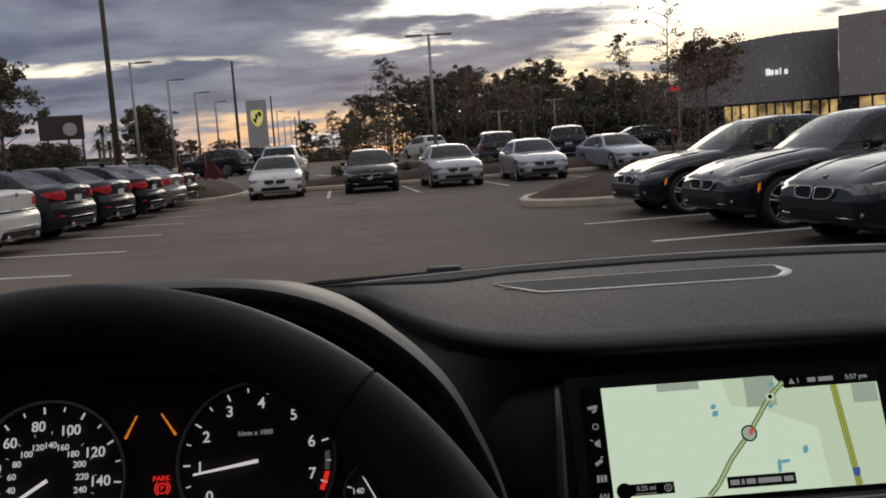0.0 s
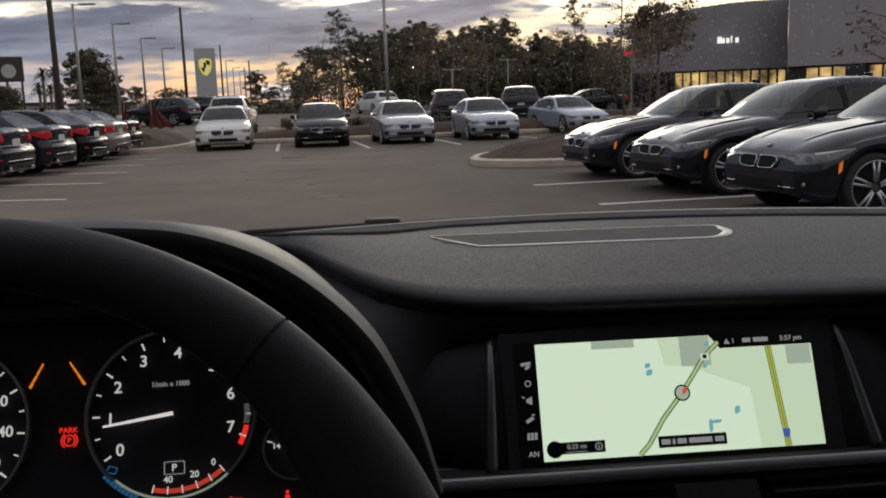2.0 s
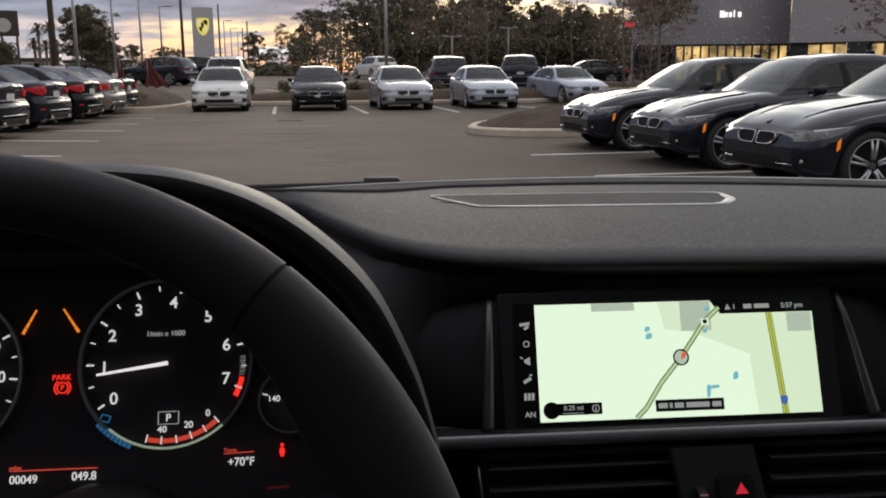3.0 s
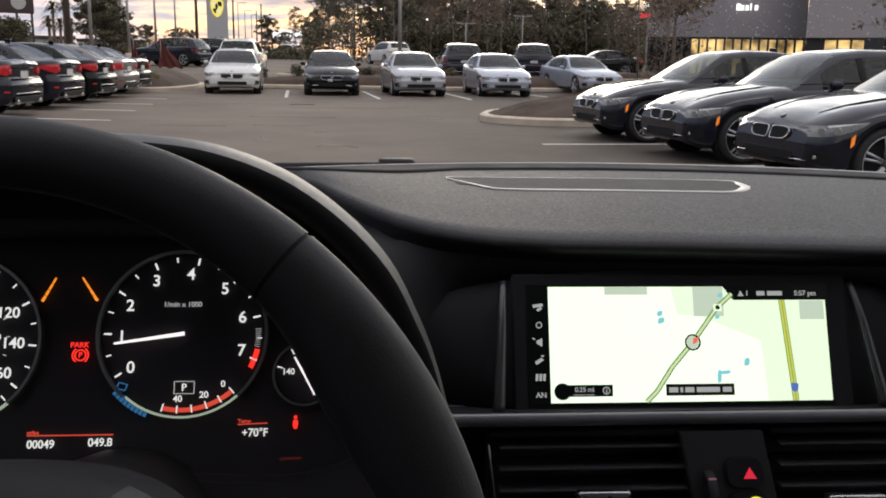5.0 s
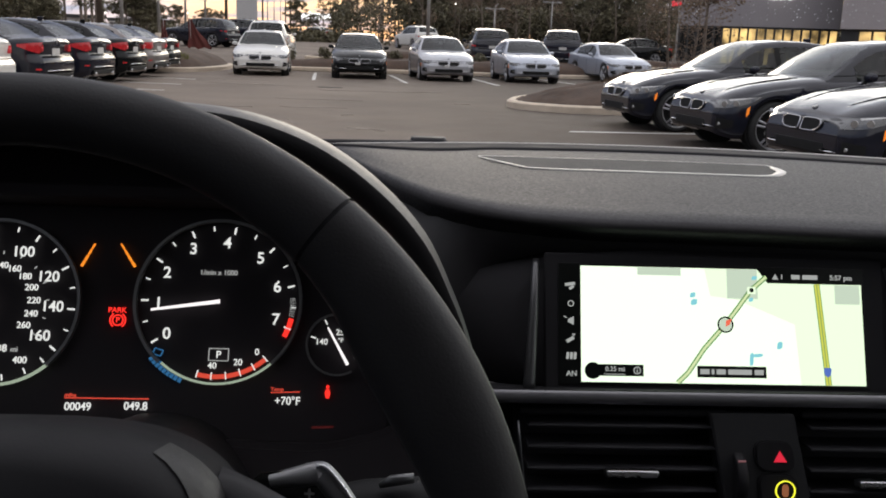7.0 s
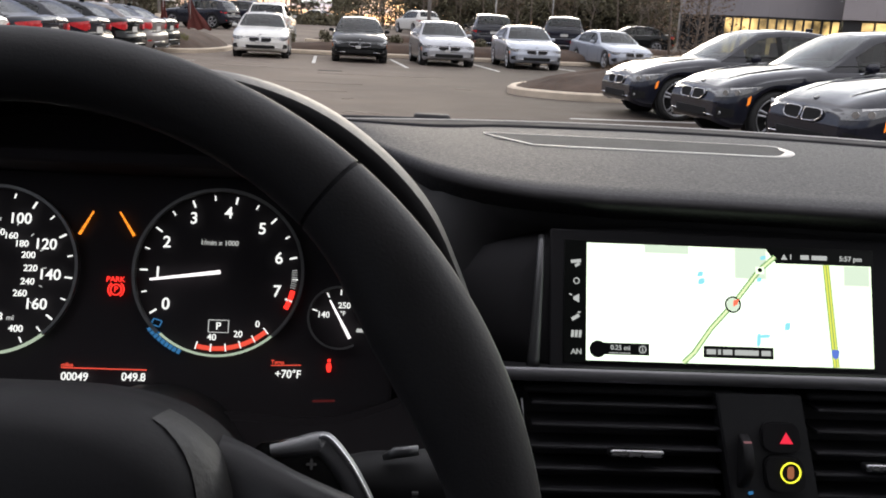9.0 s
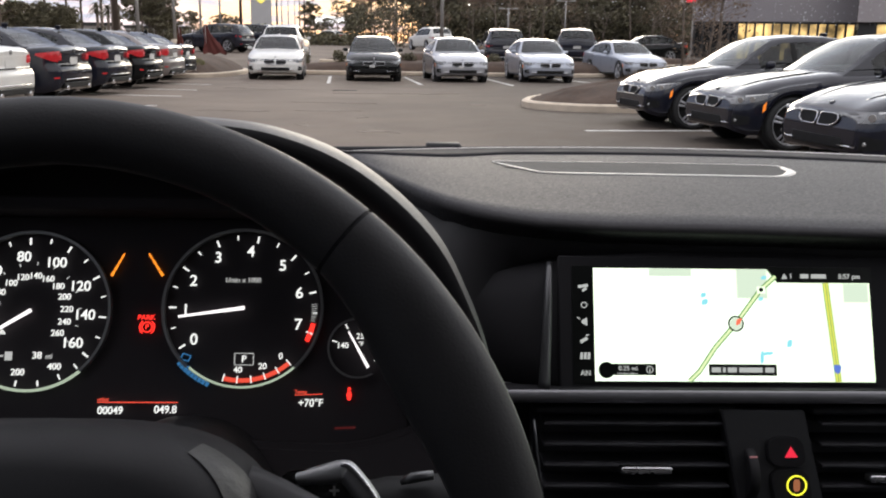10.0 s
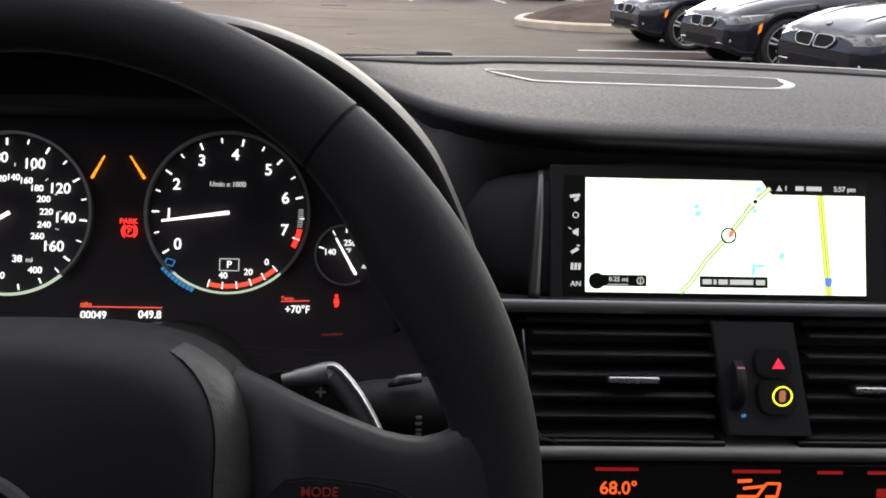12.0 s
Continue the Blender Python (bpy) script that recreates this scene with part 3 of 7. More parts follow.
R = 0.0520
T0 = dial("tachometer", 0.0, 0.0243, R, "", 213, -20, 15, 2, [], 0.0095, (188, 0.0415), 42)
for k, a in enumerate((213.5, 182.5, 152, 118, 84.5, 48.5, 15.5, -16.5)):
    lettering("numeral", str(k), 0.0100, M_WHITE, T0, *pol(0, 0.0243, R - 0.0148, a))
part("redline", arc(0, 0.0243, R - 0.0072, R - 0.0042, -27, -12, 0, 0.0006, 10), M_RED, T0, "red arc")
for i in range(9):
    a = -10 + i * 1.7
    part("tick", bar(*pol(0, 0.0243, R - 0.0078, a), *pol(0, 0.0243, R - 0.0046, a), 0.0003), M_DIM, T0)
lettering("unit", "1/min x 1000", 0.0044, M_DIM, T0, -0.001, 0.0425)
part("eco_arc", arc(0, 0.0243, R - 0.0020, R - 0.0006, 229, 317, 0, 0.0012, 40), M_GREENISH, T0, "pale green arc")
part("charge_arc", arc(0, 0.0243, R - 0.0018, R - 0.0008, 220, 229, 0, 0.0012, 12), M_BLUE, T0, "blue arc")
for k in range(9):
    part("blue_bar", bar(*pol(0, 0.0243, R + 0.0012, 221 + k * 3.0), *pol(0, 0.0243, R + 0.0014, 223.3 + k * 3.0), 0.0028), M_BLUE, T0, "plain blue bar")
for (xa, ya), (xb, yb) in zip(((-0.0390, -0.0085), (-0.0340, -0.0100), (-0.0325, -0.0065), (-0.0375, -0.0050)), ((-0.0340, -0.0100), (-0.0325, -0.0065), (-0.0375, -0.0050), (-0.0390, -0.0085))):
    part("battery_mark", bar(xa, ya, xb, yb, 0.0007), M_BLUE, T0)
part("economy_band", arc(0, 0.0243, R - 0.0070, R - 0.0042, 256, 311, 0, 0.0006, 30), M_REDSOFT, T0, "red arc")
for a in (256, 267, 278, 289, 300, 311):
    part("tick", bar(*pol(0, 0.0243, R - 0.0083, a), *pol(0, 0.0243, R - 0.0036, a), 0.0007, 0, 0.0009), M_WHITE, T0)
for a, s in ((267, "40"), (290, "20"), (309, "0")):
    lettering("numeral", s, 0.0055, M_WHITE, T0, *pol(0, 0.0243, R - 0.0122, a))
for q in (bar(-0.0045, -0.0122, 0.0075, -0.0122, 0.0005), bar(-0.0045, -0.0048, 0.0075, -0.0048, 0.0005), bar(-0.0045, -0.0122, -0.0045, -0.0048, 0.0005), bar(0.0075, -0.0122, 0.0075, -0.0048, 0.0005)):
    part("gear_frame", q, M_DIM, T0)
lettering("gear_letter", "P", 0.0062, M_WHITE, T0, 0.0015, -0.0086)

SX, SY = -0.136, 0.0215
S0 = dial("speedometer", SX, SY, R, "", 226.5, -37.5, 17, 2, [], 0.0095, (211.5, 0.042), 42)
for k, a in enumerate((226.5, 194.5, 164, 134, 101, 66, 28, -4, -36.5)):
    s = str(k * 20)
    lettering("numeral", s, 0.0092, M_WHITE, S0, *pol(SX, SY, R - 0.0148 - 0.0014 * (len(s) - 1), a))
for k in range(1, 14):
    a = 232 - k * 20.8
    s = str(k * 20)
    lettering("numeral", s, 0.0056, M_WHITE, S0, *pol(SX, SY, 0.0240 - 0.0004 * len(s), a))
    part("tick", bar(*pol(SX, SY, 0.0300, a), *pol(SX, SY, 0.0320, a), 0.0006), M_DIM, S0)
lettering("unit", "mph", 0.0042, M_WHITE, S0, SX - 0.026, SY - 0.021)
lettering("unit", "km/h", 0.0038, M_WHITE, S0, SX - 0.019, SY - 0.014)
lettering("numeral", "38", 0.0062, M_WHITE, S0, SX + 0.006, SY - 0.0285)
lettering("unit", "mi", 0.0045, M_DIM, S0, SX + 0.0135, SY - 0.029)
part("fuel_mark", prism([(SX - 0.0145, SY - 0.0315), (SX - 0.0100, SY - 0.0315), (SX - 0.0100, SY - 0.026), (SX - 0.0145, SY - 0.026)], 0, 0.0006), M_DIM, S0)
part("fuel_arrow", bar(SX - 0.0195, SY - 0.0287, SX - 0.0155, SY - 0.0287, 0.0010), M_DIM, S0)
part("fuel_arc", arc(SX, SY, R - 0.0022, R - 0.0004, 225, 322, 0, 0.0012, 40), M_GREENISH, S0, "pale green arc")
for a, s in ((262, "200"), (296, "400")):
    lettering("numeral", s, 0.0058, M_WHITE, S0, *pol(SX, SY, R - 0.0125, a))
for a in (232, 247, 262, 279, 296, 311):
    part("tick", bar(*pol(SX, SY, R - 0.0072, a), *pol(SX, SY, R - 0.0036, a), 0.0008), M_WHITE, S0)

TG = thing("temperature_gauge")
TG.parent = clu
TX, TY, TR = 0.0745, -0.001, 0.0195
part("dial_ring", arc(TX, TY, TR - 0.0012, TR, 70, 300, 0, 0.003, 40), M_RINGGREY, TG, "satin grey arc")
part("needle", bar(TX + 0.007, TY - 0.0125, TX - 0.0060, TY + 0.0105, 0.0020, 0.002, 0.0026, 0.0010), M_NEEDLE, TG, "white needle")
lettering("numeral", "140", 0.0052, M_WHITE, TG, TX - 0.0098, TY + 0.0015)
lettering("numeral", "250", 0.0052, M_WHITE, TG, TX + 0.0028, TY + 0.0075)
lettering("unit", "°F", 0.0038, M_WHITE, TG, TX + 0.0020, TY + 0.0026)
for a in (164, 118, 88):
    part("tick", bar(*pol(TX, TY, TR - 0.0055, a), *pol(TX, TY, TR - 0.0022, a), 0.0008), M_WHITE, TG)
part("oil_mark", prism([(TX + 0.0105, TY - 0.0085), (TX + 0.0150, TY - 0.0085), (TX + 0.0158, TY - 0.0062), (TX + 0.0110, TY - 0.0062)], 0, 0.0006), M_DIM, TG)

lane = thing("lane_icon")
lane.parent = clu
for x0, y0, x1, y1 in ((-0.0862, 0.0447, -0.0785, 0.0596), (-0.0530, 0.0450, -0.0628, 0.0598)):
    d = Vector((x1 - x0, y1 - y0))
    for k in range(4):
        a, b = k / 4 + 0.01, k / 4 + 0.235
        part("dash", bar(x0 + d.x * a, y0 + d.y * a, x0 + d.x * b, y0 + d.y * b, 0.0017 - 0.0002 * k, 0, 0.0006, 0.0015 - 0.0002 * k), M_ORANGE, lane, "orange stroke")
pk = thing("park_lamp")
pk.parent = clu
lettering("word", "PARK", 0.0046, M_RED, pk, -0.0620, 0.0178)
part("lamp_ring", arc(-0.0615, 0.0117, 0.0028, 0.0036, 0, 360, 0, 0.0006, 24), M_RED, pk)
part("lamp_bracket", arc(-0.0615, 0.0117, 0.0043, 0.0051, -55, 55, 0, 0.0006, 12), M_RED, pk)
part("lamp_bracket", arc(-0.0615, 0.0117, 0.0043, 0.0051, 125, 235, 0, 0.0006, 12), M_RED, pk)
lettering("letter", "P", 0.0046, M_RED, pk, -0.0614, 0.0117)
od = thing("odometer")
od.parent = clu
part("rule", bar(-0.0900, -0.0362, -0.0395, -0.0362, 0.0007), M_REDSOFT, od)
lettering("unit", "miles", 0.0034, M_REDSOFT, od, -0.0900, -0.0345, align="LEFT")
lettering("reading", "00049", 0.0068, M_WHITE, od, -0.0897, -0.0415, align="LEFT", squash=0.95)
lettering("reading", "049.8", 0.0068, M_WHITE, od, -0.0397, -0.0408, align="RIGHT", squash=0.95)
lettering("unit", "Temp", 0.0034, M_REDSOFT, od, 0.0345, -0.0292, align="LEFT")
part("rule", bar(0.0345, -0.0312, 0.0525, -0.0305, 0.0006), M_REDSOFT, od)
lettering("reading", "+70°F", 0.0068, M_WHITE, od, 0.0450, -0.0363, squash=0.95)
sb = thing("seatbelt_lamp")
sb.parent = clu
part("lamp_dot", arc(0.0695, -0.0272, 0.0, 0.0011, 0, 360, 0, 0.0006, 12), M_RED, sb)
part("lamp_shape", prism([(0.0684, -0.0287), (0.0706, -0.0287), (0.0712, -0.0312), (0.0704, -0.0342), (0.0686, -0.0342), (0.0678, -0.0312)], 0, 0.0006), M_RED, sb)
part("glow_mark", bar(0.062, -0.0512, 0.075, -0.0506, 0.0014, 0.016, 0.0165), M_REDFAINT, clu)

# ---- steering wheel
WL = 21.5
wheel = thing("steering_wheel", facing(-0.141, 0.369, 1.021, WL), "black leather steering wheel with a padded hub", "steering wheel")
RO, RT = 0.1970, 0.0134
# hub, spokes and paddle sit a little larger and lower in the wheel
INNER = Matrix.Translation((-0.0084, -0.0056, 0)) @ Matrix.Diagonal((1.128, 1.121, 1.06, 1))


# inner edge of the rim by angle: it swells into a thumb rest above each spoke
RIM_IN = [(-90, 0.1832), (-20, 0.1832), (0, 0.1800), (12, 0.1752), (20, 0.1708), (26, 0.1682), (33, 0.1676), (38, 0.1698), (43, 0.1733), (50, 0.1766), (58, 0.1784), (70, 0.1800), (90, 0.1815)]


def rim_rows(a0, a1, n, thick=1.0):
    rows = []
    for i in range(n + 1):
        a = radians(a0 + (a1 - a0) * i / n)
        lobe = math.degrees(math.asin(max(-1.0, min(1.0, math.sin(a)))))
        r_in = interp(lobe, RIM_IN)
        r_out = RO + RT * 1.02
        mid, half = (r_in + r_out) / 2, (r_out - r_in) / 2
        ring = []
        for k in range(18):
            b = k * math.tau / 18
            rr = mid + half * math.cos(b) * thick
            ring.append((rr * math.cos(a), rr * math.sin(a), RT * 0.98 * math.sin(b) * thick))
        rows.append(ring)
    return rows


SEAMS = [50.5, 129.5, 230, 310]
for k in range(4):
    a0, a1 = SEAMS[k], SEAMS[(k + 1) % 4] + (360 if k == 3 else 0)
    part("rim_section", sheet(rim_rows(a0 + 0.25, a1 - 0.25, 40), close_v=True), M_LEATHER, wheel, "black leather rim section")
for a in SEAMS:
    part("rim_seam", sheet(rim_rows(a - 0.5, a + 0.5, 2, 0.955), close_v=True), M_MATTE, wheel)
# hub pad
hub = []
for i in range(9):
    q = i / 8
    s = (1.0, 0.985, 0.955, 0.91, 0.86, 0.80, 0.66, 0.40, 0.0)[i]
    z = (-0.004, 0.004, 0.0105, 0.0165, 0.0215, 0.0245, 0.0275, 0.0295, 0.030)[i]
    ring = []
    for k in range(64):
        b = k * math.tau / 64
        c, sn = math.cos(b), math.sin(b)
        e = 2 / 3.3
        x = 0.0945 * abs(c) ** e * (1 if c >= 0 else -1)
        y = (0.071 if sn > 0 else 0.085) * abs(sn) ** e * (1 if sn >= 0 else -1)
        x *= 1 + 0.12 * min(0, y) / 0.085 * -1 * -1
        ring.append((x * s, y * s, z))
    hub.append(ring)
ring0 = [(x * 1.0, y * 1.0, -0.035) for x, y, z in hub[0]]
part("hub_pad", soft(sheet([ring0] + hub, close_v=True), 60), M_SOFT, wheel, "rounded black airbag pad", m=INNER)
# side bands of the pad: the light on the bevel is painted as paler leather
for k0, step in ((-13, 1), (45, -1)):
    strip = []
    for i in range(5):
        line = []
        for k in range(24):
            # the band narrows where it turns over the pad's upper corner
            at = i * 0.95 * min(1.0, 0.45 + (23 - k) / 16)
            lo = int(at)
            a, b = hub[lo][(k0 + step * k) % 64], hub[lo + 1][(k0 + step * k) % 64]
            line.append(tuple((u + (v - u) * (at - lo)) * g + o for u, v, g, o in zip(a, b, (1.003, 1.003, 1), (0, 0, 0.0008))))
        strip.append(line)
    part("pad_sheen", soft(sheet(strip), 60), M_PADSHEEN, wheel, "grained leather band, paler where the bevel would catch light", m=INNER)
bdg = part("badge", arc(0.003, -0.008, 0.0, 0.0325, 0, 360, 0.0285, 0.0325, 48), M_GLOSS, wheel, "round dark badge with a metal rim", m=INNER)
part("badge_rim", arc(0.003, -0.008, 0.0308, 0.0335, 0, 360, 0.0285, 0.0335, 48), M_RINGGREY, bdg)


def spoke(sign):
    rows = []
    for i in range(15):
        q = i / 14
        x = 0.083 + 0.095 * q
        top = interp(q, [(0, 0.055), (0.12, 0.0515), (0.4, 0.040), (0.6, 0.0325), (0.75, 0.031), (0.88, 0.038), (1.0, 0.062)])
        bot = interp(q, [(0, -0.06), (0.3, -0.042), (0.6, -0.030), (0.8, -0.034), (1.0, -0.062)])
        mid, hh = (top + bot) / 2, (top - bot) / 2
        ring = []
        for k in range(16):
            b = k * math.tau / 16
            c, s = math.cos(b), math.sin(b)
            ring.append((sign * x, mid + hh * abs(s) ** 0.6 * (1 if s >= 0 else -1), 0.004 - 0.006 * q - 0.016 * max(0.0, 1 - q / 0.26) + 0.013 * abs(c) ** 0.6 * (1 if c >= 0 else -1)))
        rows.append(ring)
    return sheet(rows, close_v=True)


for sg in (1, -1):
    sp_ = part("spoke", spoke(sg), M_SPOKE, wheel, "black spoke", m=INNER)
    part("button_plate", prism(rounded([(sg * x, y) for x, y in ((0.096, 0.022), (0.150, 0.016), (0.156, -0.012), (0.100, -0.030))], 2), 0.0125, 0.0165, bevel=0.001), M_SOFT, sp_)
    if sg > 0:
        lettering("word", "MODE", 0.0044, M_REDFAINT, sp_, 0.1165, 0.0150, 0.0168)
        lettering("mark", "+", 0.0080, M_REDDIM, sp_, 0.1355, 0.0085, 0.0168)
# shift paddle behind the spoke
pd = part("shift_paddle", prism(rounded([(0.088, 0.050), (0.115, 0.0532), (0.126, 0.043), (0.141, 0.018), (0.128, 0.012), (0.09, 0.03)], 1), -0.034, -0.031), M_GLOSS, wheel, "black paddle with a satin metal edge", m=INNER)
rows = []
for p in spline([(0.097, 0.0497), (0.106, 0.0518), (0.1145, 0.0537), (0.1192, 0.0520), (0.127, 0.0426), (0.134, 0.0304), (0.1395, 0.0180)], 24):
    rows.append(p)
edge = []
for i, p in enumerate(rows):
    d = (rows[min(i + 1, 24)] - rows[max(i - 1, 0)]).normalized()
    n2 = Vector((d.y, -d.x)) * 0.0070 * (1 - 0.45 * max(0, 1 - i / 6))
    edge.append([(p.x - n2.x * 0.2, p.y - n2.y * 0.2, -0.033), (p.x, p.y, -0.0275), (p.x + n2.x * 0.6, p.y + n2.y * 0.6, -0.0268), (p.x + n2.x, p.y + n2.y, -0.0285), (p.x + n2.x, p.y + n2.y, -0.033)])
part("paddle_edge", sheet(edge), M_PADDLE, pd, "satin metal edge")
part("paddle_rim", tube([(p.x, p.y, -0.0278) for p in rows[8:]], 0.0010, 8), M_CHROME, pd, "bright metal rim")
lettering("mark", "+", 0.0075, M_DIMMER, pd, 0.1120, 0.0430, -0.0305)
# column and stalk
col = thing("steering_column", label="black steering column shroud with a control stalk", category="steering column")
part("shroud", tube([(-0.131, 0.375, 1.022), (-0.131, 0.43, 1.00), (-0.131, 0.56, 0.95), (-0.131, 0.66, 0.91)], [0.045, 0.058, 0.064, 0.066], 24), M_SOFT, col)
stalk = part("wiper_stalk", tube([(-0.09, 0.428, 1.024), (-0.03, 0.432, 1.026), (0.0, 0.434, 1.028), (0.045, 0.436, 1.029), (0.062, 0.436, 1.029)], [0.010, 0.0125, 0.0160, 0.0170, 0.0130], 20), M_STALK, col, "black stalk with pale symbols")
part("stalk_button", tube([(0.006, 0.428, 1.0460), (0.011, 0.428, 1.0485), (0.021, 0.428, 1.0500)], [0.0012, 0.0026, 0.0022], 12), M_DARKTRIM, stalk, "satin grey button")
for k, (w_, h_) in enumerate(((0.0026, 0.0010), (0.0030, 0.0010), (0.0026, 0.0010), (0.0024, 0.0018), (0.0040, 0.0026))):
    part("symbol", box(0.0200 - w_ / 2, 0.0200 + w_ / 2, 0.4180, 0.4194, 1.0345 - k * 0.0030, 1.0345 + h_ - k * 0.0030), M_DIMMER, stalk)

# ---- infotainment display
dsp = thing("infotainment_display", facing(0.24, 0.655, 1.045), "wide dashboard display showing a pale navigation map", "display")
hs = []
for g, z_ in ((0.0, -0.003), (0.004, -0.0045), (0.016, -0.011), (0.034, -0.026), (0.050, -0.048)):
    hs.append([(x_, y_, z_) for x_, y_ in rounded([(-0.147 - g, -0.054 - 0.2 * g), (0.150 + g, -0.054 - 0.2 * g), (0.146 + g, 0.056 + 0.2 * g), (-0.141 - g, 0.056 + 0.2 * g)], 2)])
hb_ = sheet(hs, close_v=True)
hb_.faces.new([v for v in hb_.verts[:len(hs[0])]])
part("housing", soft(hb_, 50), M_MATTE, dsp)
part("bezel", box(-0.126, 0.118, -0.048, 0.053, -0.004, -0.0008, 0.0015), M_MATTE, dsp, "dull black bezel")
scr = part("screen", box(-0.116, 0.1035, -0.0390, 0.0455, -0.0010, 0.0, 0.0002), M_SCREENBLACK, dsp, "lit display panel")
A = (-0.1005, 0.1015, -0.0373, 0.0437)
part("map_field", prism([(A[0], A[2]), (A[1], A[2]), (A[1], 0.0340), (0.0335, 0.0340), (0.0262, 0.0437), (A[0], A[3])], 0.0, 0.0003), M_MAP, scr, "pale green map")
part("map_zone", prism([(0.0262, 0.0437), (0.0335, 0.0340), (A[1], 0.0340), (A[1], -0.0373), (0.055, -0.0373), (0.052, 0.005), (0.010, 0.022), (-0.008, 0.024), (-0.012, 0.0437)], 0.0003, 0.0004), M_MAPWHITE, scr)
for x0, y0, x1, y1 in ((-0.060, 0.038, -0.029, 0.0435), (0.004, 0.0225, 0.026, 0.0435), (0.082, 0.020, 0.100, 0.0335)):
    part("map_block", prism([(x0, y0), (x1, y0), (x1, y1), (x0, y1)], 0.0004, 0.0005), M_MAPGREY, scr)
RD = [(-0.033, -0.0370), (-0.0255, -0.0300), (-0.0135, -0.0130), (0.0020, 0.0040), (0.0110, 0.0155), (0.0210, 0.0285), (0.0325, 0.0385)]
for (x0, y0), (x1, y1) in zip(RD, RD[1:]):
    part("road_edge", bar(x0, y0, x1, y1, 0.0036, 0.0005, 0.0006), M_ROADG, scr)
    part("road", bar(x0, y0, x1, y1, 0.0017, 0.0006, 0.0007), M_ROADP, scr)
part("road_edge", bar(0.0690, 0.0339, 0.0745, -0.0372, 0.0046, 0.0005, 0.0006), M_ROADG, scr)
part("road", bar(0.0690, 0.0339, 0.0745, -0.0372, 0.0034, 0.0006, 0.0007), M_ROADY, scr)
part("road_gap", bar(0.0690, 0.0339, 0.0745, -0.0372, 0.0006, 0.0007, 0.0008), M_ROADG, scr)
for x, y, w, h in ((-0.0208, 0.0245, 0.0022, 0.002), (-0.0200, 0.0195, 0.0026, 0.0024), (0.0405, -0.0100, 0.0022, 0.0030), (0.0200, -0.0200, 0.0016, 0.005), (0.0245, -0.0172, 0.004, 0.0014), (0.0210, 0.0220, 0.0018, 0.0016), (0.0240, 0.0375, 0.0022, 0.0016)):
    part("lake", prism(rounded([(x - w, y - h), (x + w * 0.8, y - h * 0.7), (x + w, y + h), (x - w * 0.7, y + h * 0.8)], 2), 0.0005, 0.0006), M_LAKE, scr)
part("position_ring", arc(0.0020, 0.0040, 0.0046, 0.0058, 0, 360, 0.0008, 0.0009, 30), M_SCREENBLACK, scr)
part("position_disc", arc(0.0020, 0.0040, 0.0, 0.0044, 0, 360, 0.0008, 0.0009, 30), M_MAPGREY, scr)
part("position_arrow", prism([(0.0020, 0.0025), (0.0050, 0.0040), (0.0065, 0.0080), (0.0025, 0.0070)], 0.0009, 0.0010), M_MAPRED, scr)
part("place_pin", prism([(0.0185, 0.0260), (0.0245, 0.0260), (0.0245, 0.0310), (0.0185, 0.0310)], 0.0008, 0.0009), M_MAPWHITE, scr)
part("place_dot", arc(0.0215, 0.0287, 0.0, 0.0016, 0, 360, 0.0009, 0.0010, 12), M_SCREENBLACK, scr)
part("shield", prism(rounded([(0.0710, -0.0250), (0.0770, -0.0250), (0.0762, -0.0300), (0.0740, -0.0318), (0.0718, -0.0300)], 1), 0.0008, 0.0009), M_MAPBLUE, scr)
part("scale_plate", prism([(-0.0885, -0.0330), (-0.0570, -0.0330), (-0.0570, -0.0250), (-0.0885, -0.0250)], 0.0008, 0.0010), M_SCREENBLACK, scr)
lettering("scale_text", "0.25 mi", 0.0046, M_SCREENGREY, scr, -0.0770, -0.0283, 0.0011)
part("scale_rule", bar(-0.085, -0.0318, -0.070, -0.0318, 0.0005, 0.001, 0.0012), M_SCREENGREY, scr)
part("compass", arc(-0.0615, -0.0290, 0.0020, 0.0027, 0, 360, 0.0010, 0.0012, 20), M_SCREENGREY, scr)
part("compass_needle", bar(-0.0615, -0.0305, -0.0615, -0.0275, 0.0010, 0.001, 0.0012, 0.0003), M_SCREENGREY, scr)
part("globe", arc(-0.0925, -0.0295, 0.0, 0.0058, 0, 360, 0.0010, 0.0014, 24), M_SCREENBLACK, scr)
part("road_plate", prism([(-0.0190, -0.0330), (0.0300, -0.0330), (0.0300, -0.0250), (-0.0190, -0.0250)], 0.0008, 0.0010), M_SCREENBLACK, scr)
for x0, x1 in ((-0.0170, -0.0105), (-0.0090, -0.0070), (-0.0055, 0.0010), (0.0028, 0.0195), (0.0215, 0.0280)):
    part("road_word", bar(x0, -0.0290, x1, -0.0290, 0.0036, 0.001, 0.0012), M_SCREENGREY, scr, "plain pale bar")
lettering("status_text", "1", 0.0050, M_SCREENGREY, scr, 0.0440, 0.0387, 0.0005)
part("warning_mark", prism([(0.0370, 0.0368), (0.0415, 0.0368), (0.0392, 0.0408)], 0.0003, 0.0005), M_SCREENGREY, scr)
for x0, x1 in ((0.0510, 0.0570), (0.0590, 0.0700)):
    part("station_bar", bar(x0, 0.0388, x1, 0.0388, 0.0032, 0.0003, 0.0005), M_SCREENGREY, scr, "plain pale bar")
lettering("clock_text", "5:57 pm", 0.0050, M_SCREENGREY, scr, 0.0870, 0.0387, 0.0005)
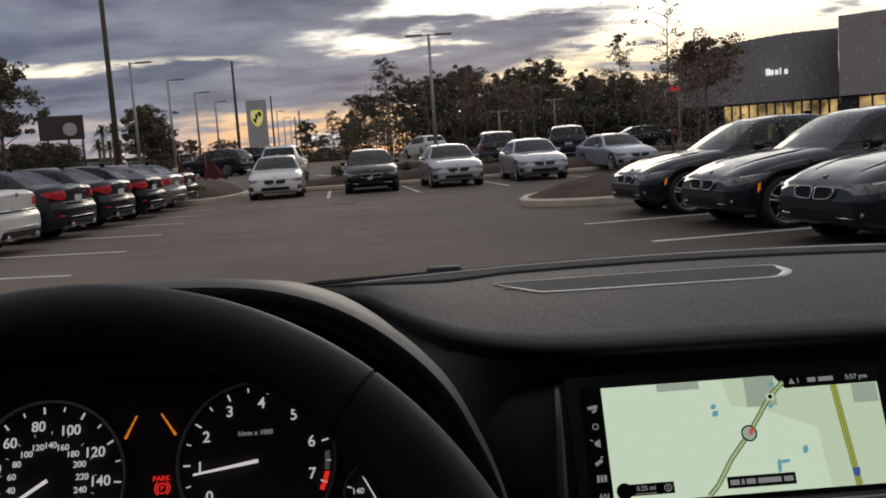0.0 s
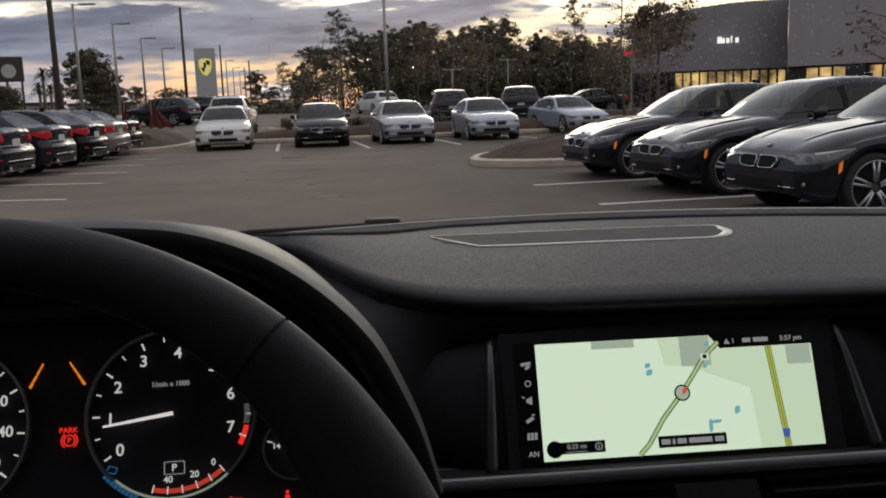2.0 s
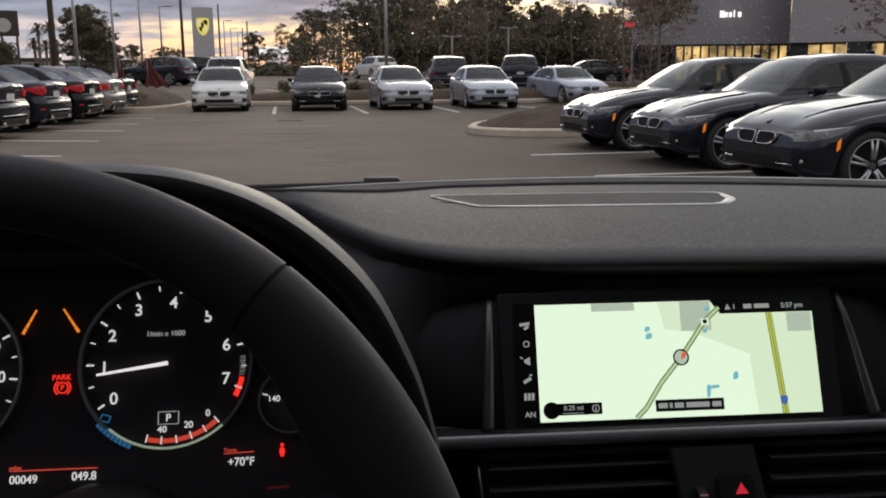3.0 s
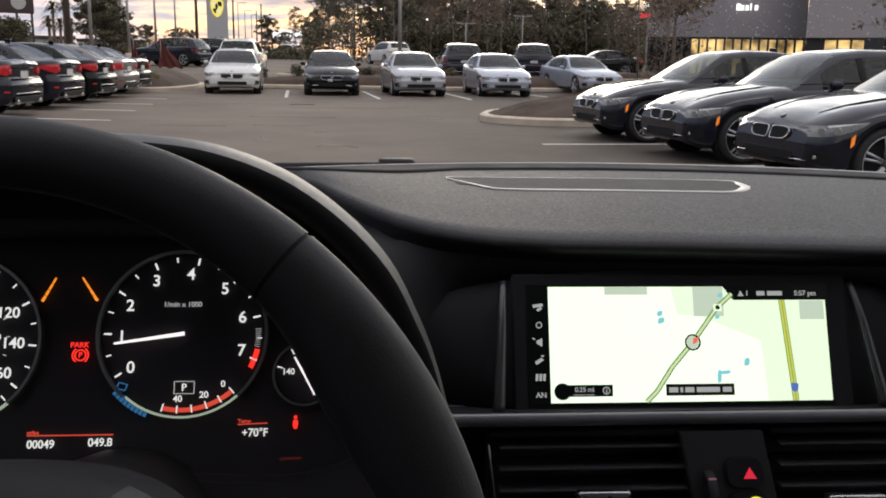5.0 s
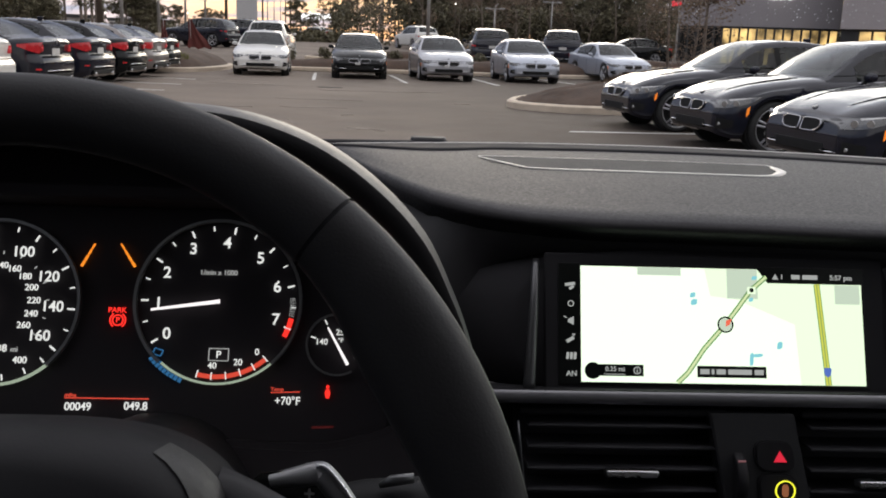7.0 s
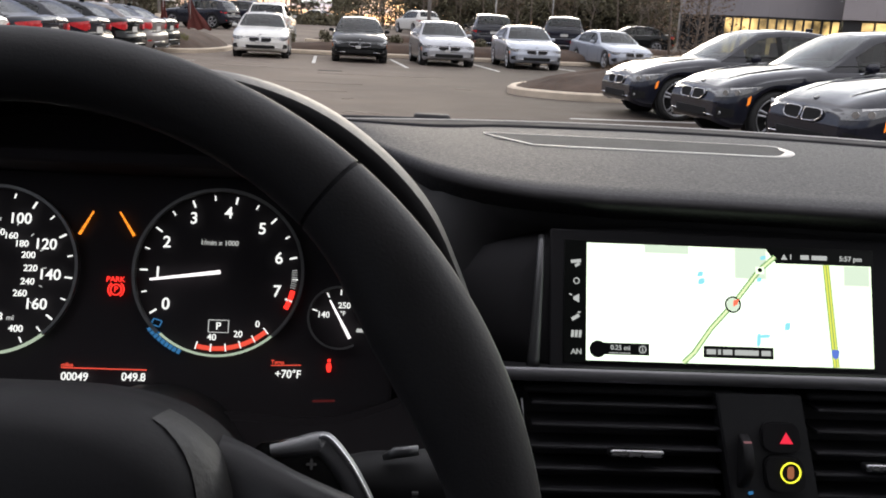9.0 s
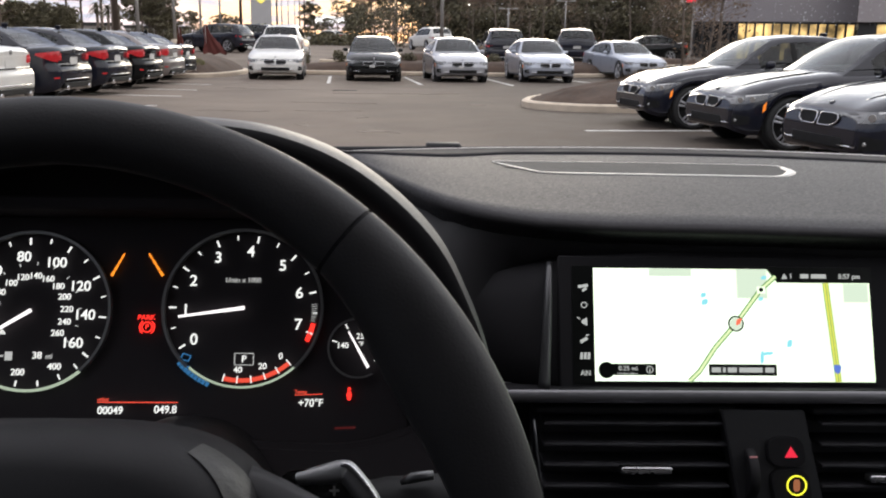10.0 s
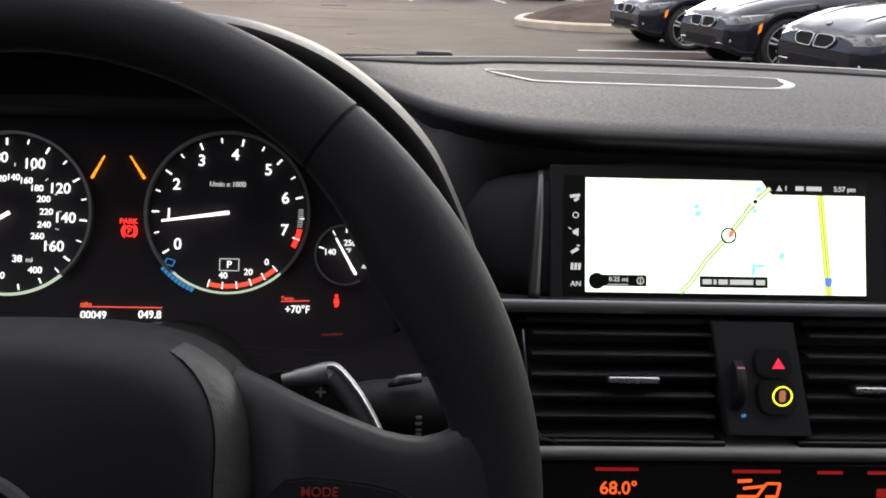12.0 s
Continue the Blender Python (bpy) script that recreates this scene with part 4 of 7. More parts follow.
for k, y in enumerate((0.0290, 0.0168, 0.0048, -0.0078, -0.0195)):
    ic = bmesh.new()
    x = -0.1075
    if k == 0:
        bar(x - 0.004, y + 0.001, x + 0.003, y + 0.002, 0.0022, 0, 0.0004, bm=ic), bar(x - 0.001, y - 0.002, x + 0.002, y, 0.002, 0, 0.0004, bm=ic)
    elif k == 1:
        arc(x, y, 0.0016, 0.0023, 0, 360, 0, 0.0004, 16, ic)
    elif k == 2:
        prism([(x - 0.002, y - 0.001), (x + 0.002, y - 0.003), (x + 0.002, y + 0.003), (x - 0.002, y + 0.001)], 0, 0.0004, ic), bar(x - 0.005, y + 0.003, x - 0.003, y + 0.002, 0.0008, 0, 0.0004, bm=ic)
    elif k == 3:
        bar(x - 0.003, y - 0.002, x + 0.002, y + 0.001, 0.0024, 0, 0.0004, bm=ic), bar(x + 0.001, y + 0.003, x + 0.003, y + 0.003, 0.001, 0, 0.0004, bm=ic)
    else:
        for q in (-0.0026, 0, 0.0026):
            bar(x + q, y - 0.0024, x + q + 0.0004, y + 0.0024, 0.0018, 0, 0.0004, bm=ic)
    part("menu_icon", ic, M_SCREENGREY, scr)
lettering("menu_text", "AN", 0.0052, M_SCREENGREY, scr, -0.1072, -0.0318, 0.0005)
# upright metal trims beside the display
for pts in ([(-0.1315, 0.048, -0.004), (-0.1338, 0.020, 0.003), (-0.1362, -0.015, 0.006), (-0.1378, -0.043, 0.006)], [(0.1230, 0.047, -0.004), (0.1265, 0.020, 0.003), (0.1315, -0.015, 0.006), (0.1365, -0.041, 0.006)]):
    part("side_trim", tube(spline(pts, 12), [0.0022 + 0.0022 * i_ / 12 for i_ in range(13)], 12), M_DARKTRIM, dsp, "satin dark metal strip")

# ---- centre vents, switch panel, climate unit
VL = 15.0
F0 = facing(0.24, 0.60, 0.95, VL)


def vent(x0, x1, lean, tab):
    v = thing("air_vent", F0, "black louvred air vent with a metal slider tab", "air vent", "centre vents")
    hx0, hx1 = x0, x1
    part("duct", box(hx0 - 0.004, hx1 + 0.006, -0.033, 0.052, -0.05, -0.030, 0.002), M_VENT, v)
    part("frame", box(hx0 - 0.006, hx1 + 0.008, -0.038, -0.030, -0.040, 0.000, 0.002), M_GLOSS, v)
    part("frame", box(hx0 - 0.006, hx1 + 0.008, 0.0485, 0.054, -0.040, -0.004, 0.002), M_SOFT, v)
    for k in range(6):
        y = 0.0435 - k * 0.0142
        part("slat", box(hx0, hx1, -0.0012, 0.0012, -0.016, 0.010, 0.0009, m=Matrix.Translation((0, y, -0.012)) @ Matrix.Rotation(radians(8), 4, "X")), M_VENT, v, "black slat")
    part("slider_tab", box(tab[0], tab[1], tab[2] - 0.0026, tab[2] + 0.0024, -0.004, 0.006, 0.0015), M_CHROME, v, "satin metal tab")
    return v


lv = vent(-0.140, -0.012, 0, (-0.0890, -0.0535, 0.0125))
part("vent_edge", tube([(-0.1475, 0.046, 0.002), (-0.1462, 0.030, 0.005), (-0.1435, 0.005, 0.006), (-0.1400, -0.016, 0.004), (-0.1330, -0.029, 0.001), (-0.1220, -0.0315, 0.000)], 0.0009, 8), M_DARKTRIM, lv, "thin satin edge of the vent")
vent(0.052, 0.190, 0, (0.082, 0.122, 0.0070))
sw = thing("switch_panel", F0, "black switch panel with hazard and lock buttons", "switch panel")
part("panel", prism([(-0.0190, 0.0525), (0.0385, 0.0525), (0.0555, -0.0265), (-0.0035, -0.0265)], -0.012, 0.001, bevel=0.001), mat("grey_switch_panel", (0.030, 0.030, 0.033), 0.6, scale=40, var=0.1), sw)
tw = part("thumbwheel", tube([(-0.0030, 0.009, -0.006), (-0.0022, 0.009, -0.006), (0.0032, 0.009, -0.006), (0.0040, 0.009, -0.006)], [0.0175, 0.0190, 0.0190, 0.0175], 32), M_SOFT, sw, "ribbed thumbwheel")
part("wheel_mark", bar(-0.0020, 0.0222, 0.0032, 0.0222, 0.0011, 0.0070, 0.0084), M_PINKMARK, sw)
hz = part("hazard_button", prism(rounded([(0.0105, 0.0355), (0.0355, 0.0355), (0.0395, 0.0145), (0.0125, 0.0145)], 2), 0.001, 0.004, bevel=0.001), M_SOFT, sw)
part("hazard_triangle", prism([(0.0236, 0.0212), (0.0324, 0.0212), (0.0275, 0.0286)], 0.004, 0.0045), M_HAZARD, hz, "red lit triangle")
lk = part("lock_button", prism(rounded([(0.0128, 0.0135), (0.0397, 0.0135), (0.0440, -0.0115), (0.0165, -0.0115)], 2), 0.001, 0.0035, bevel=0.001), M_SOFT, sw)
part("lock_ring", arc(0.0318, 0.0022, 0.0060, 0.0069, 0, 360, 0.0035, 0.0042, 40), M_YELLOWRING, lk, "yellow lit ring")
part("lock_mark", prism(rounded([(0.0296, -0.0018), (0.0340, -0.0018), (0.0340, 0.0062), (0.0296, 0.0062)], 1), 0.0035, 0.0040), mat("brown_lamp", (0.03, 0.01, 0.005), 0.5, emit=(0.5, 0.18, 0.08), estr=0.25), lk)
part("blue_mark", bar(0.0050, -0.0125, 0.0080, -0.0118, 0.002, 0.001, 0.0015), M_BLUE, sw)
# trim under the display
ts = thing("dash_trim", label="long dark satin trim strip across the centre console", category="trim", kind="structure")
rows = []
for i in range(25):
    x = 0.062 + 1.0 * i / 24
    rows.append([(x, 0.616, 1.0140), (x, 0.6137, 1.0132), (x, 0.613, 1.0095), (x, 0.6135, 1.0058), (x, 0.616, 1.0046), (x, 0.66, 1.002)])
part("strip", sheet(rows), M_FIN, ts, "satin grey strip")
part("shelf", sheet([[(0.062 + 1.0 * i / 24, y_, z_) for y_, z_ in ((0.70, 0.998), (0.66, 1.0015), (0.632, 1.0085), (0.6165, 1.0144))] for i in range(25)]), M_MATTE, ts, "dull black ledge")
cs = thing("console_trim", label="satin silver trim bar above the climate controls", category="trim", kind="structure")
rows = []
for i in range(25):
    x = 0.085 + 0.95 * i / 24
    rows.append([(x, 0.64, 0.9165), (x, 0.592, 0.9170), (x, 0.587, 0.9150), (x, 0.5855, 0.9090), (x, 0.590, 0.9072), (x, 0.64, 0.907)])
part("bar", sheet(rows), mat("satin_silver_bar", (0.30, 0.29, 0.29), 0.55, metal=0.9, scale=50, var=0.1), cs)
cl = thing("climate_panel", facing(0.24, 0.585, 0.880, 15), "black climate control panel with red digits", "climate control")
part("panel", box(-0.155, 0.55, -0.075, 0.0260, -0.03, 0.0, 0.003), M_GLOSS, cl)
lettering("reading", "68.0°", 0.0125, M_REDDIGIT, cl, -0.0775, 0.0065, 0.0006)
part("red_word", bar(-0.094, 0.0200, -0.064, 0.0200, 0.0022, 0.0, 0.0006), M_REDDIM, cl, "dim red bar")
part("red_word", bar(0.002, 0.0190, 0.036, 0.0190, 0.0022, 0.0, 0.0006), M_REDDIM, cl, "dim red bar")
for q in (bar(0.006, 0.0012, 0.020, 0.0012, 0.0018), bar(0.020, 0.0012, 0.026, 0.0100, 0.0018), bar(0.010, 0.0070, 0.024, 0.0085, 0.0018), bar(0.026, 0.0012, 0.034, 0.0012, 0.0018), bar(0.034, 0.0012, 0.036, 0.0105, 0.0018), bar(0.026, 0.0105, 0.036, 0.0105, 0.0016), bar(0.006, 0.0120, 0.016, 0.0125, 0.0022)):
    part("seat_symbol", q, M_REDDIGIT, cl, "red stroke")
for x in (0.062, 0.098):
    part("red_word", bar(x, 0.0185, x + 0.018, 0.0185, 0.0022, 0.0, 0.0006), M_REDDIM, cl, "dim red bar")
part("red_word", bar(0.105, 0.0040, 0.125, 0.0040, 0.006, 0.0, 0.0006), M_REDDIM, cl, "dim red bar")
cons = thing("centre_console", label="dark centre console below the climate controls", category="console")
part("console_body", box(0.085, 0.40, 0.20, 0.60, 0.35, 0.80, 0.03), M_SOFT, cons)

# ---- windscreen, wiper, shell of the cabin
ws = tagged(new("windscreen"), "clear windscreen flecked with rain drops", "windscreen", kind="structure")
SCR_TOP_Y, SCR_TOP_Z = 0.32, 1.60


def screen_pt(x, q):
    yb = base_y(x) + 0.012
    zb = 1.118 - 0.02 * ((x - XC) / 0.72) ** 2
    yt = SCR_TOP_Y - 0.07 * ((x - XC) / 0.72) ** 2
    zt = SCR_TOP_Z - 0.02 * ((x - XC) / 0.72) ** 2
    return Vector((x, yb + (yt - yb) * q, zb + (zt - zb) * q + 0.03 * math.sin(math.pi * q)))


rows = [[screen_pt(XC - 0.74 + 1.48 * i / 24, k / 10) for k in range(11)] for i in range(25)]
pane = part("pane", sheet(rows), M_GLASS, ws)
pane.visible_shadow = False
random.seed(7)
dr = bmesh.new()
for _ in range(3800):
    x = XC - 0.45 + random.random() * 1.05
    if random.random() > 0.08 + 0.92 * min(1, max(0, (x - 0.02) / 0.3)):
        continue
    q = 0.25 + random.random() * 0.20
    p = screen_pt(x, q) + Vector((0, 0.004, 0.004))
    r_ = random.choice((0.00022, 0.00025, 0.0003, 0.00035, 0.0004, 0.0005))
    own = bmesh.new()
    bmesh.ops.create_icosphere(own, subdivisions=1, radius=r_)
    join(dr, own, Matrix.Translation(p) @ Matrix.Diagonal((1, 0.5, 1.2, 1)))
drops = part("rain_drops", dr, M_DROP, ws, "tiny pale rain drops")
drops["kind"] = "stuff"
# black cowl at the foot of the glass
rows = []
for i in range(41):
    x = XC - 0.74 + 1.48 * i / 40
    y = base_y(x)
    rows.append([(x, y + 0.005, 1.125 - 0.02 * ((x - XC) / 0.72) ** 2), (x, y + 0.018, 1.1312 - 0.02 * ((x - XC) / 0.72) ** 2), (x, y + 0.05, 1.1300 - 0.02 * ((x - XC) / 0.72) ** 2), (x, y + 0.16, 1.07), (x, y + 0.2, 0.9)])
cw = thing("cowl", label="black plastic cowl at the foot of the windscreen", category="cowl", kind="structure")
part("cowl_panel", sheet(rows), M_MATTE, cw)
# pale tube in place of the highlight along the glass's lower edge
part("glass_edge_glint", tube([(XC - 0.7 + 1.4 * i / 40, base_y(XC - 0.7 + 1.4 * i / 40) - 0.001, 1.1338 - 0.02 * ((-0.7 + 1.4 * i / 40) / 0.72) ** 2) for i in range(41)], 0.0017, 6), M_SILVERTRIM, cw, "thin pale line for the highlight on the glass edge")
wp = thing("wiper", label="black windscreen wiper parked on the cowl", category="wiper")
part("arm", tube([(0.036, 1.05, 1.122), (-0.02, 1.04, 1.1235), (-0.10, 1.03, 1.122), (-0.30, 0.99, 1.112)], [0.006, 0.005, 0.005, 0.004], 10), M_MATTE, wp)
part("blade", tube([(0.060, 1.030, 1.1265), (-0.1, 1.018, 1.1255), (-0.38, 0.955, 1.110)], 0.0050, 8), M_MATTE, wp)
part("pivot_cap", box(0.020, 0.060, 1.026, 1.048, 1.119, 1.1345, 0.004), M_SOFT, wp)

body = thing("car_cabin", label="dark inner shell of the parked car", category="car interior", kind="structure")
# out of view; its pale tone is there to bounce light onto the dark trim
sh = bmesh.new()
box(XC - 0.66, XC + 0.66, -1.6, 0.34, 1.60, 1.64, 0.01, sh)
part("roof_lining", sh, M_LINING, body, "unseen headlining, pale to bounce light into the cabin")
for sg in (-1, 1):
    part("pillar", tube([(XC + sg * 0.74, 0.80, 1.06), (XC + sg * 0.69, 0.55, 1.35), (XC + sg * 0.64, 0.30, 1.60)], 0.045, 10), M_SOFT, body)
    part("door_card", box(XC + sg * 0.74 - 0.03, XC + sg * 0.74 + 0.03, -1.5, 0.95, 0.35, 1.06, 0.02), M_SOFT, body)
    part("pillar", tube([(XC + sg * 0.74, -0.35, 1.06), (XC + sg * 0.64, -0.40, 1.60)], 0.06, 10), M_SOFT, body)
    part("pillar", tube([(XC + sg * 0.74, -1.45, 1.06), (XC + sg * 0.60, -1.50, 1.60)], 0.10, 10), M_SOFT, body)
# unseen panes, tinted to cut the light that enters from the sides and behind
front_dimmer = glass("side_dimming_glass", (0.46, 0.48, 0.48), 0.03)
tint = glass("rear_dimming_glass", (0.17, 0.17, 0.18), 0.04)
for sg in (-1, 1):
    part("side_window", sheet([[(XC + sg * 0.73, y, 1.06), (XC + sg * 0.645, y * 0.75, 1.60)] for y in (-0.33, 0.70)]), front_dimmer, body, "unseen glass, tinted to dim light from the sides")
    part("rear_window", sheet([[(XC + sg * 0.73, y, 1.06), (XC + sg * 0.645, y, 1.60)] for y in (-1.5, -0.35)]), tint, body, "unseen glass, darkened to hold back light from behind")
part("rear_window", sheet([[(x, -1.58, 1.10), (x, -1.50, 1.60)] for x in (XC - 0.7, XC + 0.7)]), tint, body, "unseen glass, darkened to hold back light from behind")
part("rear_panel", box(XC - 0.72, XC + 0.72, -1.62, -1.55, 0.35, 1.10, 0.02), M_SOFT, body)
part("footwell", box(XC - 0.74, XC + 0.74, -1.6, 1.0, 0.28, 0.33, 0.01), M_MATTE, body)
part("bulkhead", box(XC - 0.74, XC + 0.74, 0.98, 1.02, 0.30, 1.06, 0.01), M_MATTE, body)
for x in (-0.131, 0.61):
    st = thing("front_seat", pose(x, -0.45, 0.33), "black leather front seat", "seat", "front seats")
    part("seat_cushion", box(-0.25, 0.25, -0.10, 0.42, 0.0, 0.22, 0.06), M_LEATHER, st)
    part("seat_back", box(-0.25, 0.25, -0.10, 0.06, 0.0, 0.66, 0.06, m=pose(0, -0.10, 0.12, 14)), M_LEATHER, st)
    part("headrest", box(-0.13, 0.13, -0.05, 0.05, 0.0, 0.18, 0.04, m=pose(0, -0.30, 0.84, 10)), M_LEATHER, st)
mir = thing("rear_view_mirror", pose(0.245, 0.45, 1.385), "black rear view mirror hanging from the windscreen", "mirror")
part("mirror_shell", box(-0.115, 0.115, -0.010, 0.025, -0.036, 0.036, 0.012, seg=3), M_SOFT, mir)
part("mirror_glass", box(-0.106, 0.106, -0.0125, -0.011, -0.029, 0.029, 0.0), mat("mirror_silver", (0.8, 0.8, 0.8), 0.02, metal=1.0, var=0.0), mir)
part("stem", tube([(0, 0.02, 0.02), (0, 0.045, 0.10), (0, 0.03, 0.19)], 0.012, 10), M_SOFT, mir)

# ================================================================ the car park
def rise(y):
    """Ground height: level near by, climbing gently behind the front row."""
    return interp(y, [(38, 0.0), (44, 0.22), (65, 0.7), (95, 1.0), (400, 1.2)])


gx = [-3000, -800, -300, -120, -60, -30, -15, 0, 15, 30, 60, 120, 300, 800, 3000]
gy = [-3000, -600, -100, -20, 0, 10, 20, 38, 41, 44, 50, 56, 65, 80, 95, 150, 400, 1000, 4000]
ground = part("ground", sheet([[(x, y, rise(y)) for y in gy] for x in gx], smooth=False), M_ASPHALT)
tagged(ground, "worn grey asphalt car park", "ground", kind="structure")


def painted(name, x0, y0, x1, y1, w, material=M_LINE, label="worn white parking line", z=0.0):
    ob = part(name, bar(x0, y0, x1, y1, w, 0.0, 0.005), material, m=Matrix.Translation((0, 0, z)))
    return tagged(ob, label, "parking line", "parking lines", "structure")


for x0, y0, x1, y1 in ((2.50, 13.10, 8.2, 13.75), (2.78, 10.35, 8.4, 10.95), (3.0, 7.6, 8.6, 8.2),
                       (-10.6, 18.05, -5.0, 16.95), (-10.4, 15.0, -4.67, 13.9), (-10.9, 20.95, -5.33, 19.9), (-10.2, 12.2, -4.45, 11.1), (-11.2, 23.4, -5.6, 22.5), (-11.4, 26.1, -5.9, 25.3),
                       (-2.78, 27.2, -3.3, 33.0), (0.06, 27.1, -0.55, 33.0), (2.9, 27.4, 2.35, 33.2), (6.0, 29.6, 4.9, 34.5)):
    painted("parking_line", x0, y0, x1, y1, 0.11)
random.seed(5)
for x, y, w, h in ((-0.58, 12.6, 0.30, 0.16), (-0.93, 14.9, 0.12, 0.10), (-1.5, 16.3, 0.45, 0.10), (-2.1, 18.5, 0.9, 0.12), (-1.8, 13.4, 0.10, 0.25), (0.0, 22.3, 0.8, 0.16), (-0.8, 22.0, 1.3, 0.14), (-3.9, 23.8, 1.2, 0.35), (-5.0, 26.2, 0.9, 0.3), (-3.0, 16.0, 0.6, 0.08), (1.2, 18.4, 0.35, 0.08)):
    for _ in range(7):
        u, v, k = x + random.gauss(0, 0.5) * w, y + random.gauss(0, 0.5) * h, random.uniform(0.15, 0.55)
        pts = rounded([(u + k * w * math.cos(q * math.tau / 11) * random.uniform(0.5, 1.1), v + k * h * math.sin(q * math.tau / 11) * random.uniform(0.5, 1.1)) for q in range(11)], 1)
        tagged(part("tyre_mark", prism(pts, 0.0, 0.003 + 0.0004 * _), M_STAIN), "pale scuffed patch on the asphalt", "stain", kind="structure")
drain = thing("drain_grate", pose(-1.95, 23.3, 0.001), "dark iron drain grate set in the asphalt", "drain")
part("grate_frame", box(-0.32, 0.32, -0.16, 0.16, 0, 0.004), M_WELLIRON, drain)
for k in range(7):
    part("grate_bar", box(-0.29 + k * 0.09, -0.25 + k * 0.09, -0.13, 0.13, 0.004, 0.008), M_WELLIRON, drain)


# ---- planted islands
def island(outl, label, z=0.0, height=0.15, mulch=M_MULCH, dome=0.12, power=2.2):
    isl = thing("planted_island", Matrix.Translation((0, 0, z)), label, "traffic island", kind="structure")
    o = rounded(outl, 3)
    i1, i2 = inset(o, 0.05), inset(o, 0.17)
    part("kerb", sheet([list(r) for r in zip([(x, y, 0) for x, y in o], [(x, y, height - 0.03) for x, y in o], [(x, y, height) for x, y in i1], [(x, y, height) for x, y in i2], [(x, y, 0.05) for x, y in i2])], close_u=True, smooth=False), M_KERB, isl, "pale concrete kerb")
    mx, my = sum(p[0] for p in i2) / len(i2), sum(p[1] for p in i2) / len(i2)
    rings = []
    random.seed(int(abs(mx * 10)))
    for k in range(9):
        q = (1, 0.96, 0.91, 0.84, 0.74, 0.6, 0.42, 0.2, 0)[k]
        rings.append([(mx + (x - mx) * q, my + (y - my) * q, height - 0.03 + dome * (1 - q ** power) + (random.uniform(-0.03, 0.03) if 0 < k < 8 else 0)) for x, y in i2])
    part("mulch_bed", sheet(rings, close_v=True), mulch, isl, "brown mulch")
    return isl


island([(2.08, 18.1), (2.25, 17.35), (3.3, 16.6), (8.0, 17.0), (9.0, 18.5), (8.5, 22.0), (5.5, 22.3), (3.3, 20.9), (2.35, 19.4)], "kerbed island with brown mulch and dry grass", dome=0.42)
island([(-6.75, 31.0), (-6.6, 33.6), (-6.8, 36.0), (-8, 38.0), (-14, 38.5), (-22, 37), (-22, 29.9), (-12, 29.55), (-8.2, 29.5), (-7.2, 29.9)], "long kerbed island with mulch and a grass clump", dome=0.62, power=7)
island([(-6.4, 33.9), (6.5, 34.4), (12, 37.0), (12.0, 38.6), (6, 37.4), (-6.0, 36.9)], "narrow kerbed island behind the parked row", 0.02, dome=0.42, power=5)
island([(-5, 43.5), (16, 44.5), (16, 47), (-5, 46.0)], "second kerbed island with mulch", 0.24, dome=0.4, power=5)


def tuft(name, cx, cy, rx, ry, h, n, material, label, z=0.1, seed=1, dome=0.0):
    random.seed(seed)
    z0 = z
    bm = bmesh.new()
    for _ in range(n):
        a, q = random.random() * math.tau, math.sqrt(random.random())
        x, y = cx + rx * q * math.cos(a), cy + ry * q * math.sin(a)
        hh = h * random.uniform(0.3, 1.1) * (1.1 - 0.6 * q)
        z = z0 + dome * (1 - q * q)
        lx, ly = random.gauss(0, 0.25) * hh, random.gauss(0, 0.25) * hh
        w = random.uniform(0.006, 0.015)
        b = random.random() * math.pi
        dx, dy = w * math.cos(b), w * math.sin(b)
        bm.faces.new([bm.verts.new(p) for p in ((x - dx, y - dy, z), (x + dx, y + dy, z), (x + lx * 0.5 + dx * 0.7, y + ly * 0.5 + dy * 0.7, z + hh * 0.6), (x + lx, y + ly, z + hh), (x + lx * 0.5 - dx * 0.7, y + ly * 0.5 - dy * 0.7, z + hh * 0.6))])
    return tagged(part(name, bm, material), label, "grass", kind="stuff")


tuft("dry_grass", 5.7, 19.0, 2.0, 1.4, 0.48, 8000, M_DRYGRASS, "clump of dry brown ornamental grass", seed=2, dome=0.36)
tuft("green_grass", -8.5, 30.9, 1.1, 0.8, 0.55, 2400, M_GRASS, "yellow green clump of grass on the island", z=0.3, seed=3)


def leaf_cloud(bm, c, r, n, size, flat=0.8):
    for _ in range(n):
        while True:
            p = Vector((random.uniform(-1, 1), random.uniform(-1, 1), random.uniform(-1, 1)))
            if p.length <= 1:
                break
        p = Vector((p.x * r, p.y * r, p.z * r * flat)) + c
        u = Vector((random.gauss(0, 1), random.gauss(0, 1), random.gauss(0, 1))).normalized()
        v = u.cross(Vector((random.gauss(0, 1), random.gauss(0, 1), random.gauss(0, 1)))).normalized()
        s = size * random.uniform(0.6, 1.3)
        bm.faces.new([bm.verts.new(p + a) for a in (u * s, v * s * 0.5, -u * s * 0.8, -v * s * 0.5)])


def shrub(x, y, z, r, seed, material=M_LEAF, label="low dark green shrub"):
    random.seed(seed)
    s = thing("shrub", pose(x, y, z), label, "shrub", "shrubs")
    part("stems", tube([(0, 0, 0), (0.02, 0.02, r * 0.7)], [0.03, 0.01], 6), M_BARK, s)
    bm = bmesh.new()
    for _ in range(9):
        c = Vector((random.uniform(-0.6, 0.6) * r, random.uniform(-0.6, 0.6) * r, r * random.uniform(0.35, 0.9)))
        leaf_cloud(bm, c, r * 0.5, 60, 0.055)
    part("foliage", bm, material, s)
    return s


